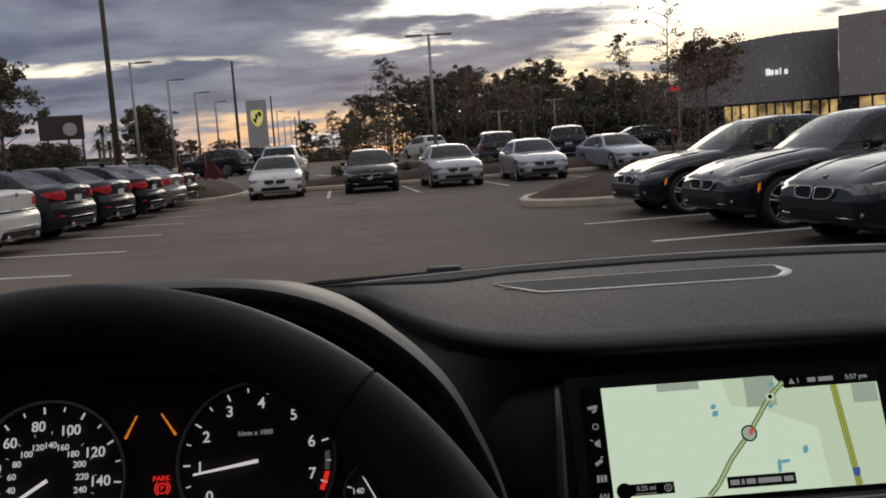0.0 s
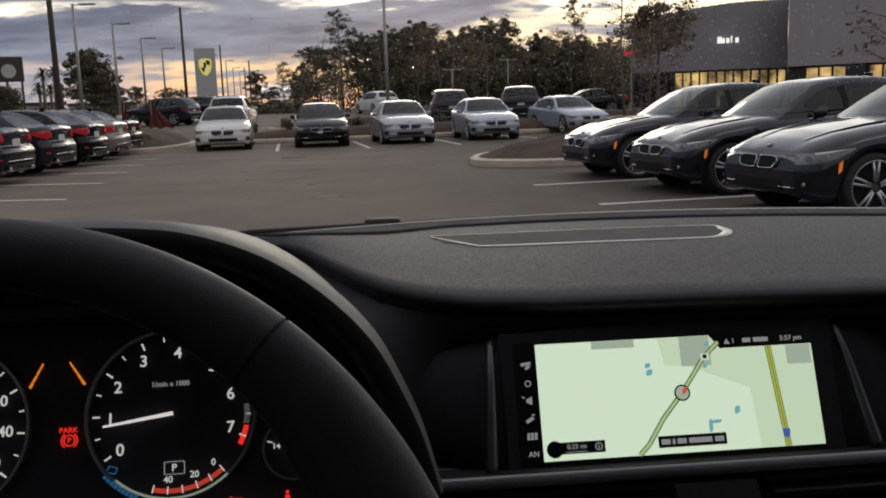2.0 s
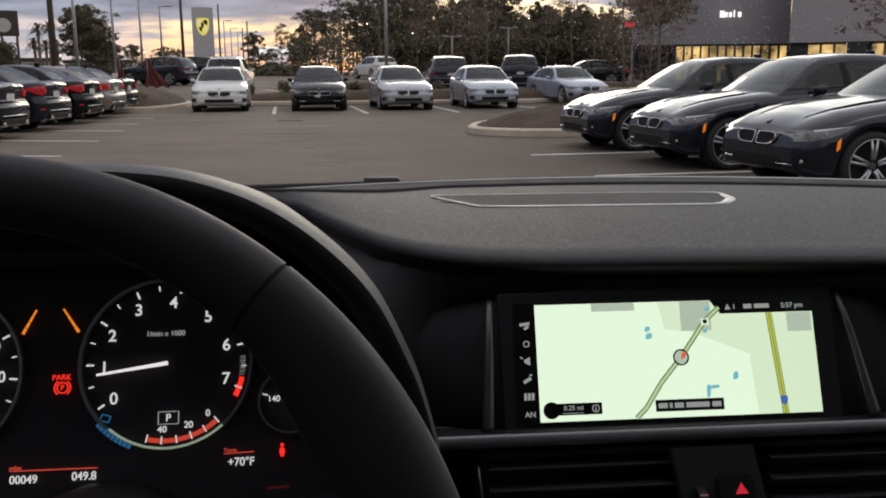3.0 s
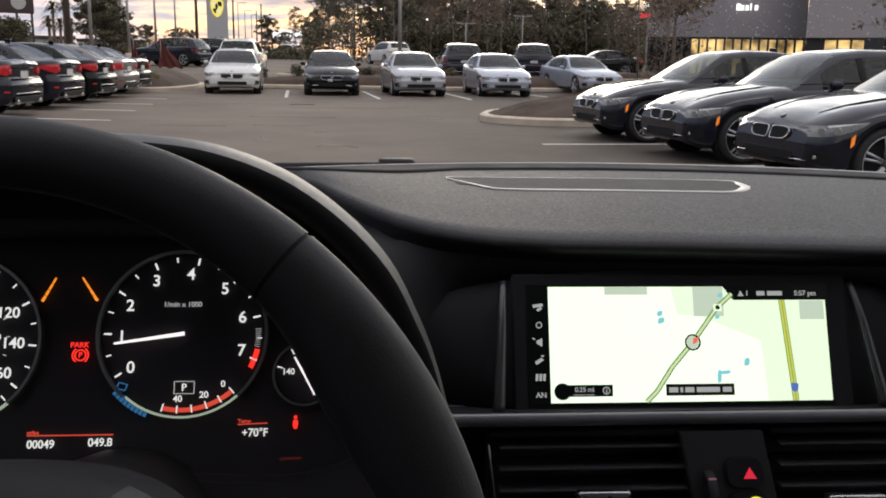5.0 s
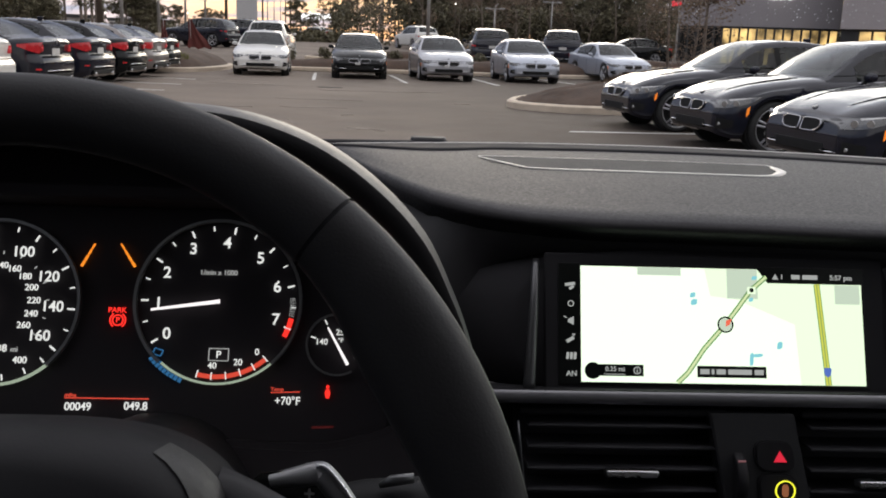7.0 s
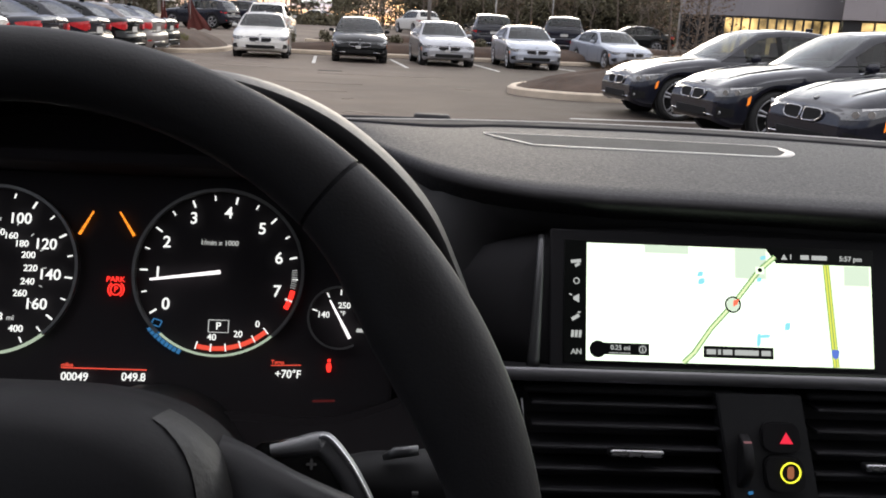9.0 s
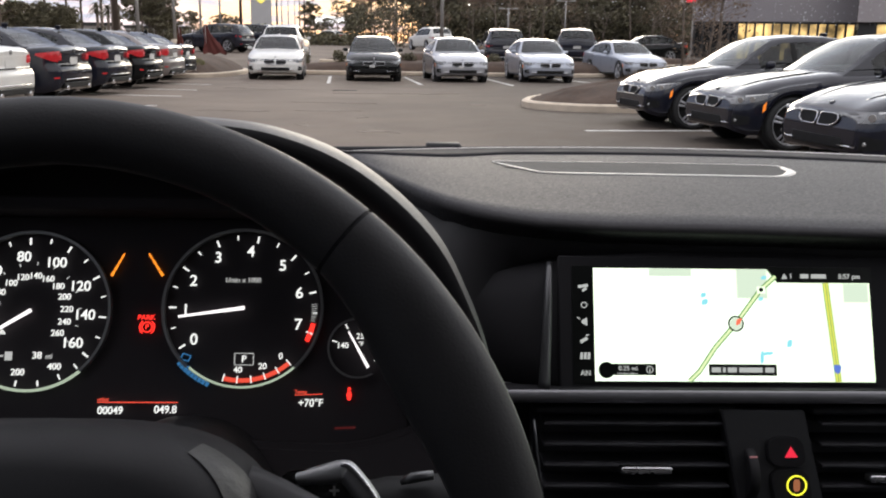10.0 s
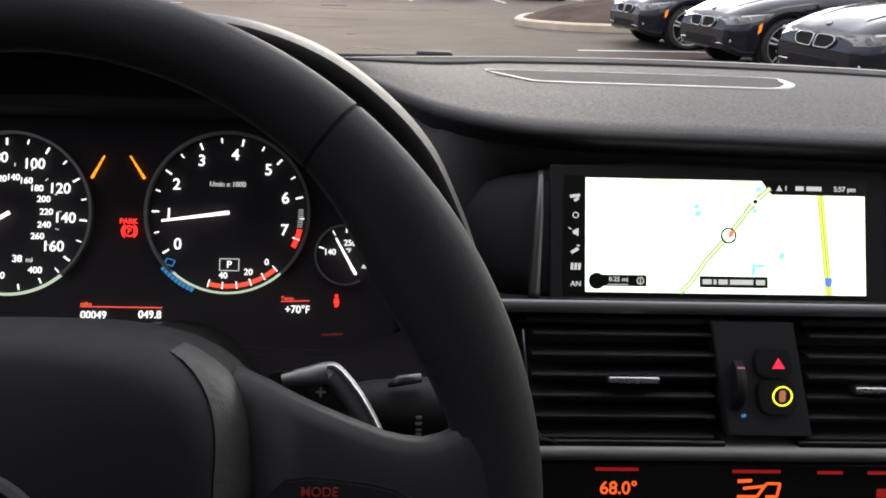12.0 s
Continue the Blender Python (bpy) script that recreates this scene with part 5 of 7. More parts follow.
sh0 = shrub(-3.2, 35.4, 0.40, 0.42, 11)
for k, (x, y) in enumerate(((-1.6, 35.6), (-0.4, 35.7), (1.2, 35.7), (3.0, 36.0), (5.0, 36.4), (7.4, 37.3), (-4.6, 35.3), (8.6, 38.0))):
    copy_thing(sh0, pose(x, y, 0.36, 0, 0, k * 67) @ Matrix.Diagonal((1, 1, 1, 1)))


# ---- trees
def tree(name, h, spread, seed, leaf, label, category="tree", crown_from=0.35, n_limb=14, clump=1.0, leaves=110, lsize=0.22, trunk=0.16, lean=0.3, sub=4):
    random.seed(seed)
    t = thing(name, None, label, category)
    wood = bmesh.new()
    top = Vector((random.uniform(-lean, lean), random.uniform(-lean, lean), h * 0.93))
    mid = Vector((top.x * 0.3 + random.uniform(-0.2, 0.2), top.y * 0.3, h * 0.5))
    tube([(0, 0, 0), mid, top], [trunk, trunk * 0.7, trunk * 0.15], 8, wood)
    crown = bmesh.new()
    for k in range(n_limb):
        q = crown_from + (1 - crown_from) * (k + random.random()) / n_limb
        base = mid * (q / 0.5) if q < 0.5 else mid + (top - mid) * ((q - 0.5) / 0.5)
        a = k * 2.4 + random.random()
        reach = spread * (0.45 + 0.55 * math.sin(math.pi * min(1, (q - crown_from) / (1 - crown_from) * 0.85 + 0.15))) * random.uniform(0.6, 1.2)
        tip = base + Vector((math.cos(a) * reach, math.sin(a) * reach, reach * random.uniform(0.1, 0.6)))
        tube([base, (base + tip) / 2 + Vector((0, 0, 0.1)), tip], [trunk * 0.32, trunk * 0.2, trunk * 0.06], 5, wood)
        for m_ in range(sub):
            f_ = 0.4 + 0.6 * (m_ + random.random()) / sub
            b_ = base + (tip - base) * f_
            c = b_ + Vector((random.gauss(0, 0.45), random.gauss(0, 0.45), random.gauss(0.25, 0.4))) * clump
            tube([b_, c + (c - b_) * 0.3], [trunk * 0.10, trunk * 0.04], 3, wood)
            leaf_cloud(crown, c, clump * random.uniform(0.35, 0.75), int(leaves * random.uniform(0.3, 1.3)), lsize, 0.6)
    part("trunk", wood, M_BARK, t)
    part("crown", crown, leaf, t)
    return t


def polar(az, d):
    return d * math.sin(radians(az)), d * math.cos(radians(az))


kinds = [tree("pine_tree", 11.0, 1.9, 21, M_PINE, "tall dark pine with a ragged crown", "tree", 0.4, 24, 0.75, 48, 0.10, 0.13),
         tree("oak_tree", 9.0, 3.0, 22, M_LEAF, "dense dark broadleaf tree", "tree", 0.22, 26, 0.9, 80, 0.15, 0.15, sub=5),
         tree("oak_tree", 9.5, 2.6, 23, M_LEAFB, "brown leafed tree at the wood's edge", "tree", 0.25, 26, 0.85, 34, 0.09, 0.12, sub=6),
         tree("pine_tree", 12.0, 1.6, 24, M_PINE, "thin pine with a sparse top", "tree", 0.6, 15, 0.7, 44, 0.10, 0.11),
         tree("oak_tree", 8.0, 3.2, 25, M_LEAF, "wide dark green tree", "tree", 0.15, 26, 0.95, 80, 0.15, 0.15, sub=5),
         tree("bare_tree", 9.5, 2.4, 26, M_LEAFB, "bare twiggy tree in the wood", "tree", 0.25, 34, 0.9, 5, 0.08, 0.12, sub=7)]
HOME = [11.0, 9.0, 9.5, 12.0, 8.0, 9.5]
random.seed(31)
placed = 0
TOPS = [(-4.2, 2.4), (-3.6, 3.5), (-3.0, 4.3), (-1.9, 4.8), (-0.8, 5.2), (0.6, 4.7), (2.0, 5.2), (3.0, 5.7), (5.0, 5.0), (6.5, 4.7), (8.2, 5.3), (9.3, 5.0), (10.2, 4.2), (12.3, 5.0), (13.4, 4.9), (14.9, 4.3), (18, 4.2), (22, 4.0), (27, 3.6)]
az = -4.0
while az < 27:
    for row in range(3):
        if az < 0.6 and (row == 0 or row == 2 and random.random() < 0.7):
            continue
        d = 84 + row * 9 + random.uniform(-3, 3)
        el = interp(az, TOPS) * (random.uniform(0.55, 0.92), random.uniform(0.82, 1.06), random.uniform(0.66, 0.9))[row]
        hh = (1.25 + d * math.tan(radians(el)) - 1.0) * 0.96
        k = random.choice(((1, 2, 4, 5, 2), (0, 3, 0, 5, 2, 1), (1, 4, 1))[row])
        x, y = polar(az + random.uniform(-0.4, 0.4), d)
        s = hh / HOME[k]
        src = kinds[k]
        keep = src.scale.copy()
        src.scale = (s * random.uniform(0.9, 1.15), s * random.uniform(0.9, 1.15), s)
        c = copy_thing(src, pose(x, y, rise(y), 0, 0, random.uniform(0, 360)))
        src.scale = keep
        placed += 1
    az += random.uniform(0.7, 1.3)
for k, (a, d, el, kk) in enumerate(((-17.0, 78, 3.75, 1), (-15.9, 80, 2.5, 4), (-5.25, 95, 3.05, 0), (-6.95, 95, 2.35, 1), (-14.2, 110, 1.6, 4), (-12.4, 110, 1.5, 4), (-11.6, 112, 1.4, 1), (-15.3, 108, 1.7, 4), (-21.4, 70, 1.8, 1), (-22.6, 70, 1.9, 4), (-24.7, 48, 6.6, 1), (-16.6, 79, 3.7, 4), (-16.3, 81, 3.2, 1), (-4.3, 100, 2.0, 4), (-5.9, 100, 1.4, 4), (-3.6, 100, 3.0, 2))):
    x, y = polar(a, d)
    s = (1.25 + d * math.tan(radians(el)) - rise(y)) / HOME[kk]
    src = kinds[kk]
    src.scale = (s, s, s)
    copy_thing(src, pose(x, y, rise(y), 0, 0, k * 77))
    src.scale = (1, 1, 1)
for k, src in enumerate(kinds):
    x, y = polar(-1.5 + k * 5, 99)
    src.matrix_basis = pose(x, y, 1.0, 0, 0, k * 50)
random.seed(77)
for k in range(18):
    a = -3.2 + k * 1.25 + random.uniform(-0.6, 0.6)
    x, y = polar(a, random.uniform(76, 81))
    tr = thing("bare_tree", pose(x, y, rise(y), 0, 0, random.uniform(0, 360)), "thin bare trunk with a few twigs before the wood", "tree", "bare trunks")
    h_ = random.uniform(2.8, 7.5)
    r0 = random.uniform(0.04, 0.085)
    wd = tube([(0, 0, 0), (random.uniform(-0.25, 0.25), 0, h_ * 0.35), (random.uniform(-0.4, 0.4), 0, h_ * 0.7), (random.uniform(-0.7, 0.7), 0.1, h_)], [r0, r0 * 0.8, r0 * 0.5, r0 * 0.2], 6)
    for q in range(9):
        z_ = h_ * random.uniform(0.35, 0.9)
        t_ = random.random() * math.tau
        tube([(0, 0, z_), (math.cos(t_) * 0.7, math.sin(t_) * 0.7, z_ + random.uniform(0.2, 0.8)), (math.cos(t_) * 1.1, math.sin(t_) * 1.1, z_ + random.uniform(0.6, 1.4))], [r0 * 0.4, r0 * 0.25, 0.008], 4, wd)
    part("trunk", wd, M_BARK, tr)
    lf = bmesh.new()
    for q in range(5):
        leaf_cloud(lf, Vector((random.uniform(-0.9, 0.9), random.uniform(-0.9, 0.9), h_ * random.uniform(0.75, 1.02))), 0.55, 22, 0.09)
    part("crown", lf, random.choice((M_LEAFB, M_PINE)), tr)
# unseen dark wall, added to keep the bright horizon out of reflections
bd = []
for i in range(73):
    a = 42 + (318 - 42) * i / 72
    x, y = polar(a, 95 + 6 * math.sin(i * 1.7))
    h_ = 14 + 2.0 * math.sin(i * 2.3) + 1.2 * math.sin(i * 5.1)
    bd.append([(x, y, 0.0), (x * 0.985, y * 0.985, h_ * 0.6), (x, y, h_)])
tagged(part("backdrop", sheet(bd), M_LEAF), "unseen dark wall added to block the low sky", "woods", kind="structure")
random.seed(9)
hd = bmesh.new()
for _ in range(900):
    a = random.uniform(-24, -3.5)
    x, y = polar(a, random.uniform(84, 92))
    leaf_cloud(hd, Vector((x, y, 0.9 + random.uniform(0.0, 0.9))), 0.6, 16, 0.18)
for _ in range(420):
    x, y = polar(random.uniform(-27, -20.75), random.uniform(70, 75))
    leaf_cloud(hd, Vector((x, y, 0.8 + random.uniform(0.0, 2.5))), 0.6, 26, 0.16)
tagged(part("hedge", hd, M_LEAF), "low dark hedge along the far road", "hedge", kind="stuff")
# understorey that closes the wood's foot
random.seed(8)
und = bmesh.new()
for _ in range(2300):
    a = random.uniform(-4.6, 27)
    if a < 1.2 and random.random() < 0.75:
        continue
    d = random.uniform(82, 92)
    x, y = polar(a, d)
    leaf_cloud(und, Vector((x, y, 0.9 + random.uniform(0.0, 3.4))), 0.9, 36, 0.17)
tagged(part("undergrowth", und, M_LEAF), "dark undergrowth along the foot of the wood", "undergrowth", kind="stuff")


def palm(x, y, z, h, seed):
    random.seed(seed)
    p = thing("palm_tree", pose(x, y, z), "tall thin cabbage palm", "palm tree", "palms")
    part("trunk", tube([(0, 0, 0), (0.1, 0, h * 0.5), (0.05, 0.1, h)], [0.2, 0.16, 0.14], 8), M_BARK, p)
    fr = bmesh.new()
    for k in range(48):
        a = k * 2.4
        up = random.uniform(-0.7, 0.9)
        prev = Vector((0.05, 0.1, h))
        for s in range(4):
            q = s / 3
            nx = Vector((0.05, 0.1, h)) + Vector((math.cos(a) * 0.95 * (q + 0.3), math.sin(a) * 0.95 * (q + 0.3), (up - q * q * 0.8) * 0.75))
            side = Vector((-math.sin(a), math.cos(a), 0)) * 0.11 * (1.2 - q)
            fr.faces.new([fr.verts.new(v) for v in (prev - side, prev + side, nx + side * 0.8, nx - side * 0.8)])
            prev = nx
    part("crown", fr, M_PINE, p)
    return p


for k, (a, d, h) in enumerate(((-19.35, 105, 4.9), (-18.75, 108, 5.3), (-19.0, 110, 3.4), (-18.4, 112, 3.1), (-19.6, 100, 3.2))):
    x, y = polar(a, d)
    palm(x, y, 1.0, h, 40 + k)

# thin young tree before the showroom, and the rounded tree beside it
x, y = polar(16.6, 34)
yt = tree("young_tree", 6.4, 1.15, 51, M_LEAF, "thin young tree with sparse leaves", "tree", 0.35, 20, 0.30, 9, 0.07, 0.05, 0.15, sub=2)
yt.matrix_basis = pose(x, y, 0.1)
x, y = polar(17.9, 30)
yt2 = tree("young_tree", 3.3, 1.25, 52, M_LEAFB, "low twiggy tree with brown leaves", "tree", 0.12, 36, 0.45, 12, 0.045, 0.045, 0.2, sub=6)
yt2.matrix_basis = pose(x, y, 0.1)
x, y = polar(18.65, 52)
ok = tree("oak_tree", 5.6, 2.5, 53, M_LEAFB, "dark spreading tree before the showroom", "tree", 0.58, 34, 0.62, 46, 0.09, 0.12, 0.1, sub=6)
ok.matrix_basis = pose(x, y, 0.4)
x, y = polar(31.4, 20)
yt3 = tree("young_tree", 4.2, 1.1, 54, M_LEAFB, "thin young tree with sparse dark leaves", "tree", 0.35, 16, 0.4, 9, 0.06, 0.045, 0.15)
yt3.matrix_basis = pose(x, y, 0.1)


# ---- poles, lamps and signs
def street_lamp(az, d, h, heads=1, glow_on=False, r=0.10, turn=0.0, arm=1.1):
    x, y = polar(az, d)
    s = thing("street_lamp", pose(x, y, rise(y), 0, 0, turn), "grey steel car park lamp post", "street lamp", "car park lamps")
    hz_ = h - rise(y)
    part("base", tube([(0, 0, 0), (0, 0, 0.6)], [0.28, 0.28], 16), M_KERB, s)
    part("pole", tube([(0, 0, 0.6), (0, 0, hz_)], [r, r * 0.75], 10), M_POLE, s)
    for sg in ((1,) if heads == 1 else (1, -1)):
        part("arm", box(0 if sg > 0 else -0.4, 0.4 if sg > 0 else 0, -0.03, 0.03, hz_ - 0.10, hz_ - 0.04), M_POLE, s)
        hd = part("lamp_head", box(*((0.35, arm + 0.15) if sg > 0 else (-arm - 0.15, -0.35)), -0.16, 0.16, hz_ - 0.10, hz_ + 0.0, 0.02), M_POLE, s)
        if glow_on:
            part("lens", box(*((0.45, arm) if sg > 0 else (-arm, -0.45)), -0.12, 0.12, hz_ - 0.12, hz_ - 0.101), M_LAMPGLOW, hd)
    return s


for a, d, h in ((-17.27, 54, 7.45), (-15.17, 65, 7.45), (-13.62, 77, 7.45), (-12.45, 89, 7.45), (-9.75, 125, 9.0), (-8.7, 140, 9.0), (-8.3, 155, 8.6), (-7.9, 170, 8.6)):
    street_lamp(a, d, h)
street_lamp(1.4, 48, 7.5, 2)
street_lamp(-1.63, 130, 13.6, 2, False, 0.12, 0, 2.2)
street_lamp(13.34, 88, 7.5, 1)
street_lamp(5.6, 70, 4.0, 2, False, 0.06, 0, 0.6)
street_lamp(9.2, 74, 4.8, 2, False, 0.06, 0, 0.6)
for a, d, h, r_ in ((-18.5, 45, 12.5, 0.125), (-11.2, 97, 11.1, 0.15), (-9.0, 130, 9.6, 0.13), (-7.3, 150, 8.4, 0.13), (-7.6, 185, 9.0, 0.13)):
    x, y = polar(a, d)
    u = thing("utility_pole", pose(x, y, rise(y)), "dark wooden utility pole", "utility pole", "utility poles")
    part("pole", tube([(0, 0, 0), (0, 0, h)], [r_ * 1.15, r_ * 0.8], 10), M_WOODPOLE, u)
    part("insulator", box(-0.06, 0.06, -0.25, -0.1, h * 0.9, h * 0.9 + 0.3, 0.02), M_FRAME, u)

x, y = polar(-9.95, 90)
ps = thing("pylon_sign", pose(x, y, 1.0, 0, 0, 10), "tall grey dealership pylon sign with a lit yellow shield", "sign")
part("slab", box(-1.0, 1.0, -0.22, 0.22, 0, 6.45, 0.04), M_SIGNGREY, ps)
shl = prism(rounded([(-0.62, 5.35), (0.0, 5.45), (0.62, 5.35), (0.60, 4.55), (0.35, 4.0), (0.0, 3.72), (-0.35, 4.0), (-0.60, 4.55)], 1), 0, 0.05)
part("shield", shl, M_SIGNYELLOW, ps, "lit yellow shield", m=Matrix.Translation((0, -0.23, 0)) @ Matrix.Rotation(radians(90), 4, "X"))
for outl in ([(-0.48, 5.22), (-0.04, 5.28), (-0.04, 4.72), (-0.46, 4.72)], [(0.04, 4.58), (0.44, 4.58), (0.28, 4.16), (0.04, 3.98)]):
    part("emblem_field", prism(outl, 0, 0.02), M_SHIELDPALE, ps, "pale field of the shield", m=Matrix.Translation((0, -0.285, 0)) @ Matrix.Rotation(radians(90), 4, "X"))
for outl in ([(0.06, 5.26), (0.46, 5.20), (0.44, 4.74), (0.10, 4.86)], [(-0.42, 4.56), (-0.06, 4.60), (-0.10, 4.10), (-0.28, 4.20)], [(-0.16, 5.0), (0.02, 5.08), (0.12, 4.7), (-0.06, 4.42), (-0.16, 4.66)]):
    part("emblem_field", prism(rounded(outl, 1), 0.021, 0.035), M_SIGNBLACK, ps, "dark field of the shield", m=Matrix.Translation((0, -0.285, 0)) @ Matrix.Rotation(radians(90), 4, "X"))
part("name_bar", box(-0.45, 0.45, -0.26, -0.23, 1.05, 1.28), M_SIGNWHITE, ps, "lit white bar")

x, y = polar(-21.2, 80)
bb = thing("billboard", pose(x, y, 0.8, 0, 0, 20), "dark red billboard on two posts", "billboard")
part("panel", box(-2.2, 1.3, -0.15, 0.15, 3.4, 5.4, 0.03), M_BILL, bb)
part("disc", arc(0.2, 4.25, 0, 0.55, 0, 360, 0, 0.03, 30), M_PALEWALL, bb, m=Matrix.Translation((0, -0.16, 0)) @ Matrix.Rotation(radians(90), 4, "X"))
for xx in (-1.6, 0.0, 1.1):
    part("post", box(xx - 0.09, xx + 0.09, -0.09, 0.09, 0, 3.4), M_WOODPOLE, bb)
for k, (a, d, w, h) in enumerate(((-20.5, 120, 9, 1.7), (-16.2, 130, 8, 1.6), (-23, 110, 6, 2.0))):
    x, y = polar(a, d)
    hb = thing("distant_building", pose(x, y, 1.0, 0, 0, -a), "low pale building far off", "building", "distant buildings")
    part("wall", box(-w / 2, w / 2, -3, 3, 0, h), M_PALEWALL, hb)
    part("roof", box(-w / 2 - 0.3, w / 2 + 0.3, -3.3, 3.3, h, h + 0.4, 0.05), M_FRAME, hb)
    for q in range(3):
        part("window", box(-w / 2 + w * (q + 0.25) / 3, -w / 2 + w * (q + 0.75) / 3, -3.04, -3.0, 0.5, 1.2), M_FRAME, hb)
# roadside lights low on the horizon
for k, (a, d, z) in enumerate(((-13.5, 100, 2.3), (-16.5, 100, 2.1), (-6.1, 110, 3.2), (-5.2, 110, 2.6), (-18.2, 100, 2.0), (-4.7, 100, 3.4), (0.2, 78, 4.4), (3.1, 78, 3.6), (10.5, 78, 4.8))):
    x, y = polar(a, d)
    q = thing("lit_lamp", pose(x, y, rise(y)), "small lit lamp on a thin post", "street lamp", "distant lit lamps")
    part("post", tube([(0, 0, 0), (0, 0, z)], 0.03, 6), M_WOODPOLE, q)
    bm = bmesh.new()
    bmesh.ops.create_icosphere(bm, subdivisions=2, radius=0.06)
    part("globe", bm, M_LAMPGLOW, q, m=Matrix.Translation((0, 0, z + 0.1)))
# bright lit forecourt seen between trees
x, y = polar(-5.6, 118)
gs = thing("lit_canopy", pose(x, y, 1.0, 0, 0, 6), "white lit canopy glimpsed through the trees", "canopy")
part("fascia", box(-2.6, 2.6, -1, 1, 2.6, 3.4, 0.03), M_SIGNWHITE, gs)
for xx in (-2.2, 2.2):
    part("post", box(xx - 0.1, xx + 0.1, -0.1, 0.1, 0, 2.6), M_POLE, gs)


# ---- showroom
def showroom():
    b = thing("showroom", None, "grey metal clad car showroom with lit windows", "building")
    n = 18
    # curved drum on the left, flat block on the right
    base = [polar(17.1 + (26.15 - 17.1) * i / n, 63.5 - 1.2 * math.sin(math.pi * i / n)) for i in range(n + 1)]
    Z0, Z1, Z2 = 0.4, 2.95, 7.35
    cx, cy = polar(24, 85)
    for i in range(n):
        (x0, y0), (x1, y1) = base[i], base[i + 1]
        ang = math.atan2(y1 - y0, x1 - x0)
        w = math.hypot(x1 - x0, y1 - y0)
        frame_m = Matrix.Translation((x0, y0, 0)) @ Matrix.Rotation(ang, 4, "Z")
        top = Z2 - 0.9 * (1 - (i + 0.5) / n) ** 2
        for r_ in range(4):
            za, zb = Z1 + (top - Z1) * r_ / 4, Z1 + (top - Z1) * (r_ + 1) / 4
            part("cladding_panel", box(0.0012, w - 0.0012, -0.06, 0.2, za + 0.002, zb - 0.002), M_CLAD, b, m=frame_m)
        part("window", box(0.06, w - 0.06, 0.12, 0.16, Z0, Z1 - 0.12), M_WARMROOM if i > 4 else M_GLASSDARK, b, "lit warm window" if i > 4 else "dark window", m=frame_m)
        part("mullion", box(-0.06, 0.06, 0.0, 0.2, Z0, Z1), M_FRAME, b, m=frame_m)
        part("lintel", box(0, w, 0.0, 0.2, Z1 - 0.14, Z1), M_FRAME, b, m=frame_m)
    (x0, y0), (x1, y1) = polar(26.2, 60.5), polar(37, 58.5)
    ang = math.atan2(y1 - y0, x1 - x0)
    w = math.hypot(x1 - x0, y1 - y0)
    fm = Matrix.Translation((x0, y0, 0)) @ Matrix.Rotation(ang, 4, "Z")
    for i in range(6):
        for r_ in range(5):
            za, zb = 2.9 + 4.9 * r_ / 5, 2.9 + 4.9 * (r_ + 1) / 5
            part("cladding_panel", box(w * i / 6 + 0.002, w * (i + 1) / 6 - 0.002, -0.06, 0.3, za + 0.002, zb - 0.002), M_CLADB, b, m=fm)
    part("wall", box(0, w, 0.3, 8, 0, 7.7), M_FRAME, b, m=fm)
    for k, q in enumerate((0.10, 0.17, 0.24, 0.42, 0.49, 0.58, 0.68, 0.80)):
        part("window", box(w * q, w * q + w * 0.055, 0.1, 0.25, 0.4, 2.75), M_WARMROOM, b, "lit warm window", m=fm)
    part("column", box(w * 0.30, w * 0.40, -0.02, 0.28, 0, 2.9), M_FRAME, b, m=fm)
    # lettering that cannot be read stays plain bars
    (x0, y0) = polar(22.05, 61.9)
    fm = Matrix.Translation((x0, y0 - 0.25, 4.62)) @ Matrix.Rotation(radians(-22), 4, "Z") @ Matrix.Scale(0.78, 4)
    for k, (wd, hh) in enumerate(((0.36, 0.55), (0.26, 0.42), (0.26, 0.42), (0.12, 0.58), (0.28, 0.42))):
        part("sign_bar", box(k * 0.36, k * 0.36 + wd, -0.1, 0, 0, hh, 0.03, seg=1), M_SIGNWHITE, b, "lit white bar", m=fm)
    return b


M_GLASSDARK = mat("dark_window", (0.015, 0.016, 0.018), 0.08, scale=3, var=0.1)
showroom()
x, y = polar(17.0, 70)
rs = thing("red_sign", pose(x, y, 0, 0, 0, -18), "small lit red sign on a post", "sign")
part("post", box(-0.08, 0.08, -0.08, 0.08, 0, 4.6), M_POLE, rs)
for k, (w_, h_) in enumerate(((0.34, 0.45), (0.26, 0.34), (0.26, 0.34), (0.12, 0.5), (0.3, 0.55))):
    part("sign_bar", box(-0.6 + k * 0.27, -0.6 + k * 0.27 + w_ * 0.7, -0.14, -0.08, 4.50 + k * 0.03, 4.50 + k * 0.03 + h_ * 0.8, 0.03, seg=1), M_SIGNRED, rs, "lit red bar")
